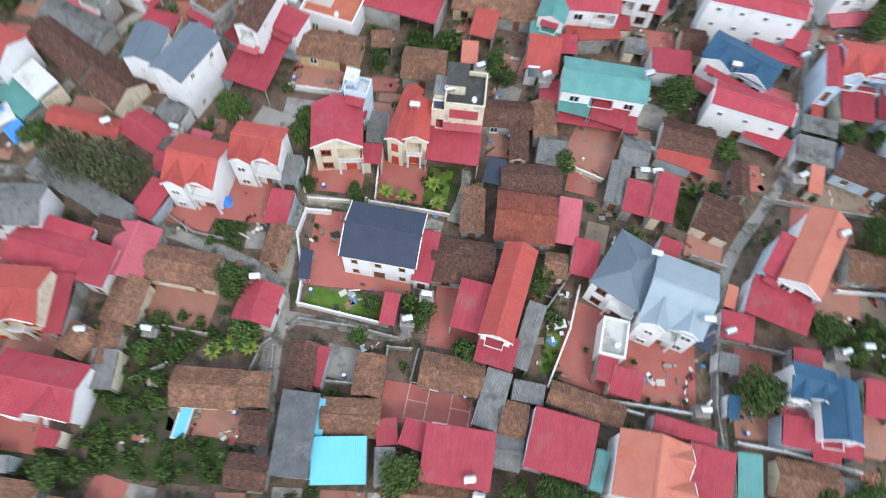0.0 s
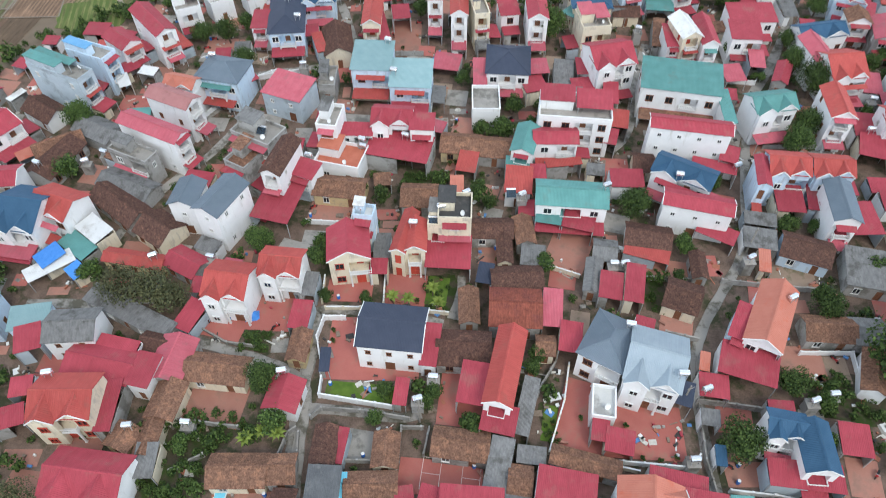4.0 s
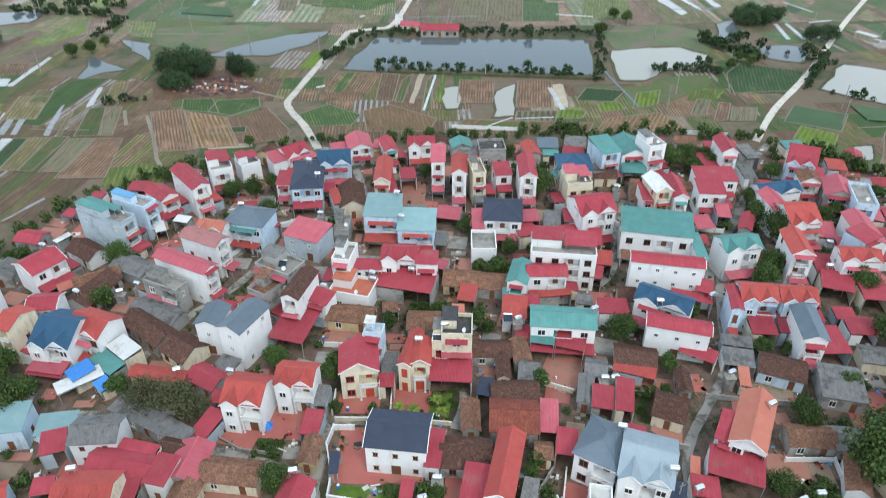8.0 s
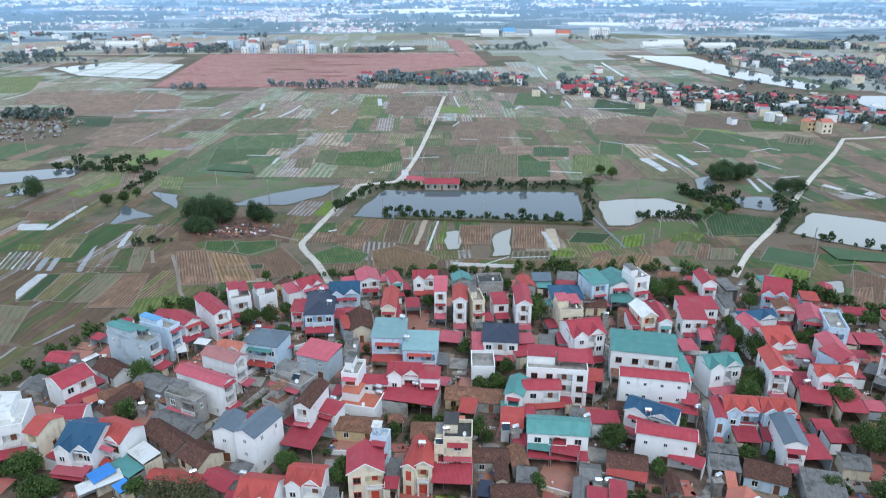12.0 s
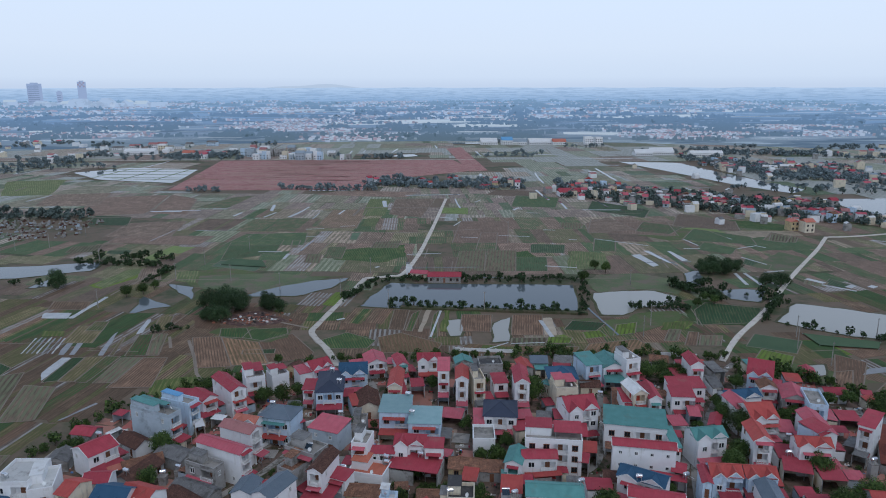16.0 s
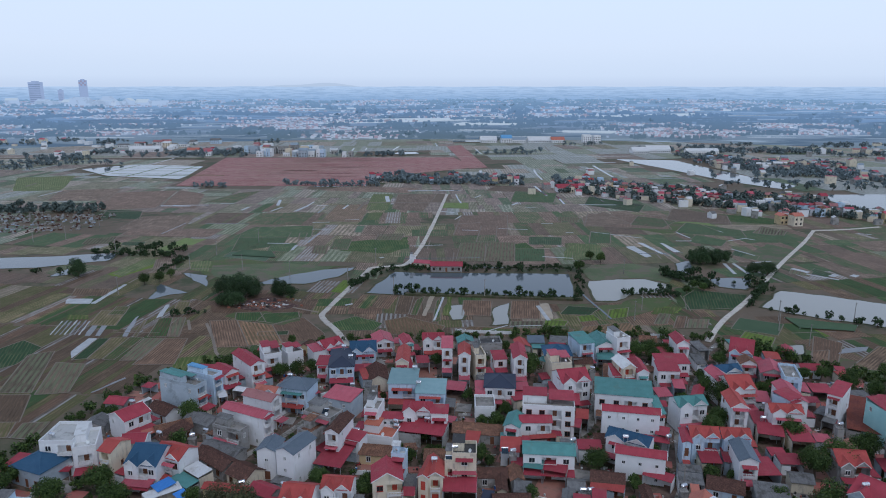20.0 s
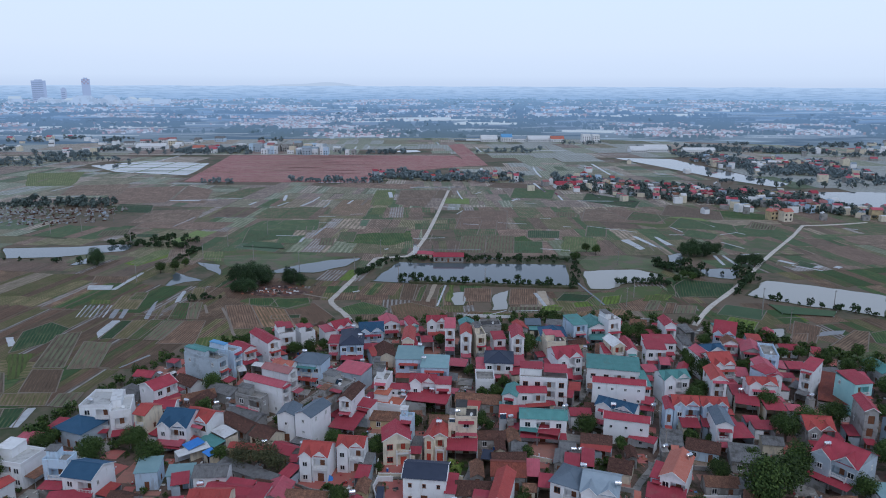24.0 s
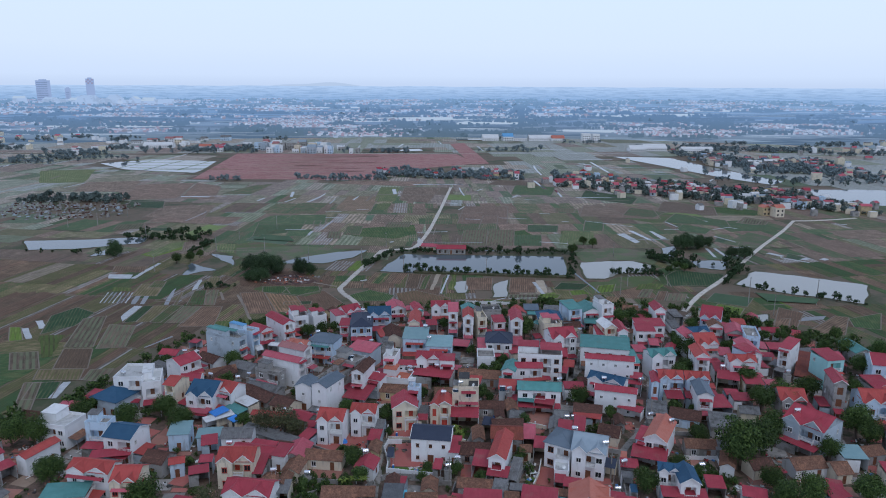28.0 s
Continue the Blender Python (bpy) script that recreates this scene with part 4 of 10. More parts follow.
def small_tree(x, y, r, kind):
    """A tree or shrub of the joined rest, which nobody could count."""
    TREE_AT.append((x, y, r))
    JOINED[kind].append((x, y, r))


def join_trees(kind, name, words):
    """All the small trees of a kind in one mesh."""
    kits = []
    for i in range(4):
        count, leaf = {"b": (220, 0.24), "w": (120, 0.33), "m": (64, 0.46), "f": (56, 0.5)}[kind]
        cv, cf = crown(300 + i, 1.0, 0.95, count, leaf, 11)
        cv = np.array(cv) + (0, 0, 0.8)
        tv, tf = trunk_geo(0.45, 0.07, 0.8, 70 + i)
        kits.append((np.vstack([cv, np.array(tv)]), len(cv), cf, [tuple(j + len(cv) for j in face) for face in tf]))
    verts, faces, index, base = [], [], [], 0
    for x, y, r in JOINED[kind]:
        v, n, cf, tf = kits[trng.randrange(4)]
        a = trng.uniform(0, 6.28)
        c, s = math.cos(a), math.sin(a)
        rot = np.array([[c, -s, 0], [s, c, 0], [0, 0, trng.uniform(0.85, 1.25)]])
        verts.append(v @ rot.T * r + (x, y, 0.02))
        for face in cf:
            faces.append(tuple(j + base for j in face))
        for face in tf:
            faces.append(tuple(j + base for j in face))
        index += [0] * len(cf) + [1] * len(tf)
        base += len(v)
    me = bpy.data.meshes.new(name)
    me.from_pydata(np.vstack(verts).tolist(), [], faces)
    me.materials.append(LEAF[kind])
    me.materials.append(BARK)
    me.polygons.foreach_set("material_index", index)
    tagged(put(name, me), words, "trees", kind="stuff")



def tree(x, y, r, kind):
    base = trng.choice(TREES["small" if kind == "b" and r < 2.9 else kind])
    s = r / 2.0 if kind != "p" else 1.0
    TREE_AT.append((x, y, r))
    m = pose(x, y, 0.03, 0, 0, trng.uniform(0, 360)) @ Matrix.Diagonal((s, s, s * trng.uniform(0.85, 1.15), 1))
    made = copy_thing(base, m)
    made.scale = (s, s, s * trng.uniform(0.85, 1.1))
    return made


def pole(x, y, height):
    """A tapered concrete power pole with a cross-arm and insulators."""
    def make():
        p = thing("power_pole", 0, -1200, 0, 0, "slender grey concrete power pole with a cross-arm", "power pole", "power poles")
        v, f = [], []
        for z, r in ((0, 0.2), (height, 0.11)):
            v += [(math.cos(i * math.pi / 4) * r, math.sin(i * math.pi / 4) * r, z) for i in range(8)]
        f = [(i, (i + 1) % 8, 8 + (i + 1) % 8, 8 + i) for i in range(8)] + [tuple(range(8, 16))]
        put("shaft", mesh("shaft", v, f, CONCRETE), p)
        arm = put("cross_arm", boxes("cross_arm", CONCRETE, (-0.6, -0.04, 0, 0.6, 0.04, 0.09)), p, pose(0, -0.15, height - 0.6))
        for dx in (-0.5, 0.5):
            put("insulator", cached(("insul",), lambda: boxes("insulator", CONCRETE, (-0.05, -0.05, 0, 0.05, 0.05, 0.2))), arm, pose(dx, 0, 0.09))
        return p
    base = cached(("pole", height), make)
    copy_thing(base, pose(x, y, 0, 0, 0, 20))


def tank(x, y, z, yaw=0.0):
    """A steel water tank lying on a stand; z: what it stands on."""
    def make():
        t = thing("water_tank", 0, -1300, 0, 0, "shiny stainless-steel water tank lying on a steel stand", "water tank", "water tanks")
        v, f = [], []
        n = 12
        for px, r in ((-0.85, 0.15), (-0.72, 0.46), (-0.6, 0.5), (0.6, 0.5), (0.72, 0.46), (0.85, 0.15)):
            v += [(px, math.cos(i * 2 * math.pi / n) * r, 1.15 + math.sin(i * 2 * math.pi / n) * r) for i in range(n)]
        for j in range(5):
            f += [(j * n + i, j * n + n + i, j * n + n + (i + 1) % n, j * n + (i + 1) % n) for i in range(n)]
        f += [tuple(range(n)), tuple(reversed(range(5 * n, 6 * n)))]
        put("barrel", mesh("barrel", v, f, STEEL), t)
        for sx in (-0.5, 0.5):
            put("stand", cached(("tstand",), lambda: boxes("stand", METAL, (-0.04, -0.45, 0, 0.04, -0.37, 0.8), (-0.04, 0.37, 0, 0.04, 0.45, 0.8), (-0.04, -0.37, 0.62, 0.04, 0.37, 0.7))), t, pose(sx, 0, 0))
        return t
    copy_thing(cached(("tank",), make), pose(x, y, z, 0, 0, yaw))


def tank_tower(x, y, h):
    t = thing("tank_base", x, y, 0, 0, "plain cement block base carrying a water tank", "tank base", "tank bases")
    put("block", boxes("block", WALL["g"], (-0.9, -0.8, 0, 0.9, 0.8, h - 0.12)), t)
    put("slab", boxes("slab", CONCRETE, (-1.0, -0.9, h - 0.12, 1.0, 0.9, h)), t)


def wall_run(pts, height, mat, words):
    """A yard wall with piers and a coping along a line of corners."""
    w = thing("yard_wall", pts[0][0], pts[0][1], 0, 0, words, "wall", "yard walls")
    ox, oy = pts[0]
    for (x0, y0), (x1, y1) in zip(pts, pts[1:]):
        n = math.hypot(x1 - x0, y1 - y0)
        yaw = math.degrees(math.atan2(y1 - y0, x1 - x0))
        put("panel", boxes("panel", mat, (0, -0.08, 0, n, 0.08, height)), w, pose(x0 - ox, y0 - oy, 0, 0, 0, yaw))
        put("coping", boxes("coping", TRIM if mat is not WALL["g"] else CONCRETE, (-0.1, -0.13, height, n + 0.1, 0.13, height + 0.07)), w, pose(x0 - ox, y0 - oy, 0, 0, 0, yaw))
        for k in range(int(n / 3.0) + 1):
            put("pier", cached(("pier", height, mat.name), lambda: boxes("pier", mat, (-0.15, -0.15, 0, 0.15, 0.15, height + 0.2))), w, pose(x0 - ox, y0 - oy, 0, 0, 0, yaw) @ pose(min(k * 3.0, n), 0, 0))


# ---- ponds, roads, covers, poles, trees ----
pond([(-33, 305), (-30, 320), (-23, 343), (23, 341), (69, 340), (63, 296), (20, 299), (-7, 302)])
pond([(75, 325), (91, 329), (105, 329), (114, 320), (107, 307), (92, 303), (82, 293), (72, 293)])
pond([(144, 283), (164, 309), (180, 301), (197, 291), (209, 283), (189, 253), (178, 261), (162, 268)])
pond([(131, 361), (140, 367), (138, 350), (132, 339), (125, 339)])
pond([(137, 329), (150, 332), (160, 329), (149, 311), (138, 315)])
pond([(-91, 321), (-76, 337), (-61, 348), (-44, 353), (-51, 335), (-65, 321)])
pond([(-259, 374), (-223, 377), (-187, 387), (-184, 368), (-204, 359), (-215, 353), (-242, 349)])
pond([(-199, 334), (-198, 351), (-191, 338)])
pond([(-133, 342), (-119, 337), (-112, 316), (-122, 327)])
pond([(6, 286), (12, 288), (11, 268), (6, 267)])
pond([(23, 260), (25, 282), (32, 290), (30, 262)])
pond([(-137, 321), (-118, 306), (-125, 303), (-132, 295)])
pond([(-418, 799), (-376, 850), (-284, 832), (-270, 713), (-358, 740)])
pond([(231, 912), (307, 898), (316, 824), (332, 737), (348, 663), (325, 638), (296, 694), (264, 808)])
pond([(336, 608), (394, 608), (426, 602), (366, 515), (343, 526), (331, 556)])
pond([(-124, 676), (-76, 684), (-70, 661), (-121, 657)])
pond([(-68, 985), (-60, 1012), (-36, 1015), (-30, 990), (-45, 978)])
pond([(133, 237), (139, 238), (135, 229), (129, 227)])
pond([(-286, 1893), (-144, 2016), (-137, 1921), (-274, 1809)])
pond([(-63, 2015), (123, 2193), (293, 2154), (64, 1982)])
pond([(-55, 2318), (240, 2503), (339, 2359), (36, 2233)])
pond([(281, 1516), (381, 1479), (341, 1411), (268, 1444)])
pond([(22, 1228), (71, 1227), (70, 1203), (21, 1203)])
pond([(482, 2230), (648, 2189), (626, 2114), (465, 2152)])
pond([(608, 2721), (868, 2311), (837, 2228), (582, 2606)])
pond([(-315, 546), (-306, 559), (-300, 548), (-308, 536)])
road([(-33, 237), (-40, 254), (-46, 265), (-49, 273), (-48, 281), (-44, 306), (-40, 328), (-36, 352)], 4.0)
road([(-36, 352), (-24, 356), (-18, 359), (-14, 376), (-9, 414), (-2, 494), (7, 610)], 4.0)
road([(104, 241), (120, 266), (145, 298), (188, 359), (229, 414), (251, 446), (255, 450), (266, 451), (284, 455), (306, 462)], 3.6)
road([(-570, 905), (-493, 925), (-299, 940), (-150, 941), (47, 942)], 4.0)
bare_field([(-257, 665), (-288, 930), (18, 936), (42, 819), (-69, 730), (-73, 661)])
bare_field([(11, 1105), (34, 1136), (57, 819), (35, 808)])
lane([(-16.0, 86.9), (-16.0, 96.7), (-16.2, 104.9), (-16.0, 110.2), (-16.5, 113.6), (-19.3, 116.6), (-24.7, 119.0), (-30.1, 120.7), (-37.7, 123.3), (-46.4, 126.4), (-51.5, 128.6), (-57.4, 130.2), (-66.7, 130.3)], 2.6)
lane([(-16.7, 112.5), (-16.3, 119.6), (-16.2, 126.7), (-14.8, 128.6), (-5.5, 127.9), (5.5, 125.5)], 2.6)
lane([(-15.4, 110.2), (-8.2, 109.6), (-1.4, 108.5), (2.0, 109.2)], 2.4)
lane([(42.7, 86.4), (44.1, 96.2), (44.5, 106.2), (46.1, 117.2), (48.8, 124.1), (53.9, 131.4), (59.4, 139.2), (62.4, 146.4), (65.7, 159.2), (71.0, 176.5)], 2.5)
lane([(-56.0, 143.8), (-52.9, 151.8), (-48.3, 160.3), (-42.5, 167.9), (-36.8, 180.7)], 2.6)
lane([(6.8, 126.5), (8.5, 131.8), (8.8, 135.7)], 2.0)
lane([(66.2, 169.3), (71.6, 181.1), (80.8, 194.4), (90.3, 211.0), (98.6, 228.4), (107.1, 239.1)], 3.0)
lane([(-35.3, 239.4), (-27.1, 235.0), (-21.2, 226.3), (-17.0, 212.0), (-15.7, 200.6), (-26.9, 196.7), (-38.0, 194.2), (-41.9, 185.6), (-47.1, 178.8)], 3.0)
lane([(54.8, 205.5), (49.4, 189.6), (45.3, 174.7), (40.1, 167.5)], 2.8)
lane([(82.2, 194.4), (75.1, 194.5), (69.4, 199.8)], 3.0)
lane([(105.3, 123.5), (119.8, 146.7), (130.5, 162.7)], 3.0)
lane([(-16.9, 101.1), (-17.0, 111.4), (-16.0, 120.9)], 3.0)
mulch(-106, 412, -92, 411, 3)
mulch(-87, 393, -87, 406, 3)
mulch(-155, 528, -153, 543, 5)
mulch(-131, 523, -126, 543, 4)
mulch(-112, 523, -107, 548, 6)
mulch(-107, 548, -105, 569, 3)
mulch(-99, 550, -90, 550, 2)
mulch(-68, 488, -58, 490, 2)
mulch(-76, 535, -74, 553, 4)
mulch(-90, 478, -78, 480, 2)
mulch(-86, 455, -74, 455, 2)
mulch(-17, 404, 3, 407, 2)
mulch(2, 523, 12, 518, 4)
mulch(12, 490, 17, 505, 2)
mulch(16, 452, 27, 450, 2)
mulch(41, 457, 61, 453, 2)
mulch(31, 591, 37, 603, 3)
mulch(60, 552, 65, 563, 5)
mulch(69, 542, 78, 539, 2)
mulch(73, 475, 81, 474, 2)
mulch(85, 444, 90, 443, 2)
mulch(102, 446, 131, 426, 2)
mulch(159, 444, 162, 426, 2.5)
mulch(150, 418, 160, 418, 2)
mulch(189, 449, 190, 444, 2)
mulch(176, 396, 183, 379, 2)
mulch(174, 363, 186, 366, 2)
mulch(158, 361, 155, 339, 3)
mulch(163, 361, 162, 339, 3)
mulch(190, 350, 195, 342, 6)
mulch(192, 339, 203, 328, 2.5)
mulch(202, 334, 207, 338, 5)
mulch(213, 334, 217, 337, 5)
mulch(20, 253, 29, 260, 1)
mulch(30, 259, 43, 260, 1)
mulch(278, 440, 285, 437, 3)
mulch(60, 377, 77, 373, 2)
mulch(-33, 374, -31, 376, 3)
mulch(197, 426, 201, 420, 2.5)
mulch(183, 418, 198, 426, 2)
mulch(3, 299, -1, 266, 1.5)
mulch(45, 286, 47, 266, 3)
mulch(-41, 287, -38, 289, 2)
net_house([(-119, 380), (-116, 393), (-98, 389), (-92, 374)])
net_house([(147, 269), (147, 256), (167, 252), (172, 259)])
pole(-149.6, 303.3, 9)
pole(-132.6, 350.7, 9)
pole(-75.1, 331.9, 9)
pole(-103.5, 347.4, 9)
pole(-44.1, 320.5, 9)
pole(-34.1, 361.7, 9)
pole(-20.3, 302.9, 9)
pole(22.1, 298.7, 9)
pole(-236.7, 422.5, 9)
pole(-253.2, 415.0, 9)
pole(-231.1, 455.9, 9)
pole(-187.5, 384.1, 9)
pole(-127.5, 380.1, 9)
pole(-112.0, 414.5, 9)
pole(82.8, 266.0, 9)
pole(89.6, 279.6, 9)
pole(137.2, 253.4, 9)
pole(140.8, 236.7, 9)
pole(142.9, 265.8, 9)
pole(174.5, 265.7, 8)
pole(97.0, 339.5, 8)
pole(1.8, 107.8, 7)
pole(60.6, 140.4, 7)
pole(41.8, 109.8, 7)
tree(-27.8, 142.0, 3.1, 'b')
tree(12.6, 153.9, 2.5, 'b')
tree(23.1, 136.5, 2.5, 'b')
tree(41.7, 149.6, 3.7, 'b')
tree(77.2, 166.4, 3.7, 'b')
tree(58.4, 156.5, 2.2, 'b')
tree(48.8, 140.3, 2.5, 'b')
tree(59.6, 112.6, 2.9, 'b')
tree(48.3, 103.1, 3.7, 'b')
tree(69.3, 126.5, 3.1, 'b')
tree(-22.4, 113.8, 3.1, 'b')
tree(-19.8, 107.1, 2.5, 'b')
tree(-4.8, 107.6, 1.5, 'b')
tree(-3.8, 112.3, 1.6, 'b')
tree(9.4, 106.2, 2.5, 'b')
tree(2.3, 89.9, 3.1, 'b')
tree(-10.4, 155.6, 1.9, 'b')
tree(-6.3, 153.2, 2.2, 'b')
tree(-16.2, 138.2, 2.5, 'b')
tree(-8.0, 147.0, 2.2, 'b')
tree(-2.6, 164.5, 2.2, 'b')
tree(-16.1, 141.4, 2.5, 'b')
tree(17.4, 172.4, 2.5, 'b')
tree(14.5, 152.1, 1.9, 'b')
tree(46.6, 133.9, 1.6, 'b')
tree(55.7, 90.8, 2.5, 'b')
tree(-22.9, 104.9, 1.9, 'b')
tree(-33.2, 103.8, 1.9, 'b')
tree(-40.4, 87.9, 2.5, 'b')
tree(64.0, 109.6, 2.0, 'b')
tree(61.6, 103.4, 1.9, 'b')
tree(60.8, 89.6, 3.7, 'b')
tree(49.8, 151.1, 2.5, 'b')
tree(21.4, 88.7, 3.1, 'b')
tree(16.3, 87.5, 2.5, 'b')
tree(25.8, 87.4, 2.5, 'b')
tree(-7.7, 130.0, 1.6, 'b')
tree(-14.6, 130.7, 1.6, 'b')
tree(-7.2, 128.9, 1.6, 'b')
tree(-3.1, 129.7, 1.5, 'p')
tree(-0.4, 129.2, 1.5, 'p')
tree(4.6, 128.1, 1.5, 'p')
tree(3.7, 131.3, 1.5, 'p')
tree(-23.6, 104.1, 1.5, 'p')
tree(-21.4, 105.4, 1.5, 'p')
tree(-18.9, 104.9, 1.5, 'p')
tree(20.5, 118.0, 1.9, 'b')
tree(19.5, 116.3, 1.6, 'b')
tree(2.9, 110.1, 1.6, 'b')
tree(4.1, 111.9, 1.6, 'b')
tree(81.4, 172.1, 3.7, 'b')
tree(74.2, 145.4, 1.9, 'b')
tree(68.7, 144.8, 2.5, 'b')
tree(-47.7, 138.6, 1.6, 'b')
tree(-40.4, 136.6, 1.2, 'd')
tree(-71.0, 176.1, 3.7, 'b')
tree(-90.5, 176.5, 2.5, 'b')
tree(-79.6, 189.9, 2.2, 'b')
tree(-94.3, 177.6, 2.5, 'b')
tree(-82.2, 208.1, 1.9, 'b')
tree(-72.0, 217.0, 2.5, 'b')
tree(-67.4, 176.4, 1.9, 'b')
tree(-45.8, 207.6, 3.1, 'b')
tree(-39.8, 196.4, 3.1, 'b')
tree(-51.7, 207.7, 3.1, 'b')
tree(-42.3, 212.1, 2.5, 'b')
tree(-9.5, 226.2, 2.5, 'b')
tree(0.3, 217.9, 2.5, 'b')
tree(10.4, 190.3, 2.2, 'b')
tree(20.7, 180.0, 2.5, 'b')
tree(13.7, 172.4, 2.5, 'b')
tree(18.8, 172.3, 2.5, 'b')
tree(31.5, 206.7, 4.3, 'b')
tree(30.6, 217.5, 3.1, 'b')
tree(51.7, 230.8, 3.1, 'b')
tree(49.1, 229.0, 2.5, 'b')
tree(25.6, 231.0, 2.5, 'b')
tree(23.9, 242.0, 1.9, 'b')
tree(15.4, 244.0, 1.9, 'b')
tree(12.0, 244.1, 1.9, 'b')
tree(8.5, 244.1, 1.9, 'b')
tree(1.6, 242.3, 2.5, 'b')
tree(71.8, 223.6, 3.7, 'b')
tree(77.5, 227.0, 3.7, 'b')
tree(82.6, 227.0, 3.1, 'b')
tree(77.4, 220.3, 3.1, 'b')
tree(86.2, 193.8, 3.7, 'b')
tree(86.6, 184.8, 4.3, 'b')
tree(92.7, 185.1, 3.1, 'b')
tree(97.9, 207.7, 2.5, 'b')
tree(98.9, 216.9, 3.1, 'b')
tree(87.4, 203.5, 2.5, 'b')
tree(107.7, 196.5, 2.5, 'b')
tree(103.7, 193.9, 2.5, 'b')
tree(105.5, 188.7, 2.5, 'b')
tree(77.3, 190.4, 1.9, 'b')
tree(97.0, 178.3, 1.9, 'b')
tree(72.9, 199.5, 2.5, 'b')
tree(-25.8, 240.7, 1.9, 'b')
tree(-32.6, 240.7, 1.9, 'b')
tree(-54.5, 239.1, 1.9, 'b')
tree(-10.5, 242.4, 1.9, 'b')
tree(45.9, 240.0, 2.5, 'b')
tree(38.7, 236.3, 1.9, 'b')
tree(81.5, 172.8, 2.5, 'b')
tree(83.4, 223.6, 2.5, 'b')
tree(98.3, 164.2, 3.7, 'b')
tree(-63.2, 221.7, 2.5, 'b')
tree(-56.8, 215.3, 2.5, 'b')
tree(-106.3, 132.0, 3.5, 'b')
tree(-108.5, 123.7, 4.2, 'b')
tree(-114.5, 123.7, 4.2, 'b')
tree(-104.4, 139.0, 3.5, 'b')
tree(-103.1, 142.7, 2.8, 'b')
tree(-87.4, 132.1, 4.2, 'b')
tree(-80.0, 139.2, 4.2, 'b')
tree(-72.0, 130.5, 4.2, 'b')
tree(-80.1, 107.4, 2.8, 'b')
tree(-95.6, 105.8, 3.5, 'b')
tree(-95.7, 108.4, 3.5, 'b')
tree(-97.0, 176.9, 2.1, 'b')
tree(-69.0, 161.2, 2.8, 'b')
tree(75.1, 114.5, 6.3, 'b')
tree(82.0, 120.4, 6.3, 'b')
tree(91.2, 130.4, 4.9, 'b')
tree(95.5, 146.6, 4.2, 'b')
tree(103.1, 148.7, 4.9, 'b')
tree(113.1, 154.9, 4.2, 'b')
tree(79.6, 104.8, 3.5, 'b')
tree(79.4, 96.2, 4.2, 'b')
tree(85.7, 98.6, 4.2, 'b')
tree(114.6, 130.6, 4.9, 'b')
tree(115.0, 125.9, 4.2, 'b')
tree(153.4, 183.6, 4.2, 'b')
tree(132.5, 196.8, 3.5, 'b')
tree(128.3, 205.2, 2.8, 'b')
tree(121.8, 205.1, 2.8, 'b')
tree(137.8, 191.2, 3.5, 'b')
tree(144.6, 188.9, 4.2, 'b')
tree(141.4, 173.2, 4.2, 'b')
tree(149.9, 205.5, 2.8, 'b')
tree(-67.8, 95.0, 4.2, 'b')
tree(98.8, 98.7, 4.2, 'b')
tree(100.5, 118.3, 3.5, 'b')
tree(129.7, 159.0, 2.8, 'b')
tree(81.1, 135.6, 2.8, 'b')
tree(-184.6, 334.9, 6.0, 'w')
tree(169.8, 335.6, 5.0, 'w')
tree(163.6, 337.4, 4.0, 'w')
tree(-138.3, 324.5, 3.1, 'b')
tree(-144.3, 319.7, 3.1, 'b')
tree(-136.2, 332.7, 2.5, 'b')
tree(74.5, 344.7, 3.1, 'b')
tree(85.3, 368.1, 3.1, 'b')
tree(90.0, 361.9, 3.1, 'b')
tree(117.6, 303.8, 2.5, 'b')
tree(123.4, 312.7, 2.5, 'b')
tree(126.9, 308.2, 2.5, 'b')

tree(-98, 301, 5.8, 'w')
tree(-92, 304, 6.4, 'w')
tree(-86, 302, 5.8, 'w')
tree(-94, 297, 5.4, 'w')
tree(-88, 297, 5.6, 'w')
tree(-93, 286, 4.2, 'w')
tree(-89, 285, 4.0, 'w')
tree(-96, 287, 3.4, 'w')
tree(-72, 300, 5.2, 'w')
tree(-68, 299, 4.4, 'w')
tree(-75, 303, 4, 'w')
tree(141, 363, 5.4, 'w')
tree(148, 366, 5.8, 'w')
tree(155, 365, 5.4, 'w')
tree(161, 366, 4.6, 'w')
tree(145, 358, 4.2, 'w')
tree(152, 359, 4.4, 'w')

tree(-52.5, 91.0, 3.4, 'd')
tree(-43.2, 129.6, 5.6, 'd')
tree(-49.2, 130.2, 4.4, 'd')
tree(-39.8, 129.4, 3.4, 'd')
tree(-52.9, 95.0, 3.4, 'd')
tree(-56.1, 135.4, 2.6, 'b')
tree(69.8, 128.8, 2.6, 'b')


# ---- courtyards ----
yard(-5.9, 120.9, -2, 15.2, 11.9, 'brick')
yard(-7.6, 112.9, -6, 11.0, 3.0, 'grass')
yard(8.4, 112.5, -7, 7.1, 11.2, 'brick')
yard(-29.9, 111.0, -9, 9.1, 7.2, 'pinkbrick')
yard(-22.4, 95.4, -3, 7.9, 3.9, 'pinkbrick')
yard(26.6, 108.7, -18, 7.1, 11.7, 'brick')
yard(35.0, 105.9, -4, 12.9, 8.7, 'brick')
yard(-15.5, 152.0, -7, 9.1, 6.4, 'pinkbrick')
yard(-10.8, 132.6, -3, 7.9, 4.7, 'brick')
yard(-1.0, 132.7, -5, 7.1, 6.6, 'brick')
yard(-31.6, 125.3, -14, 7.5, 4.6, 'brick')
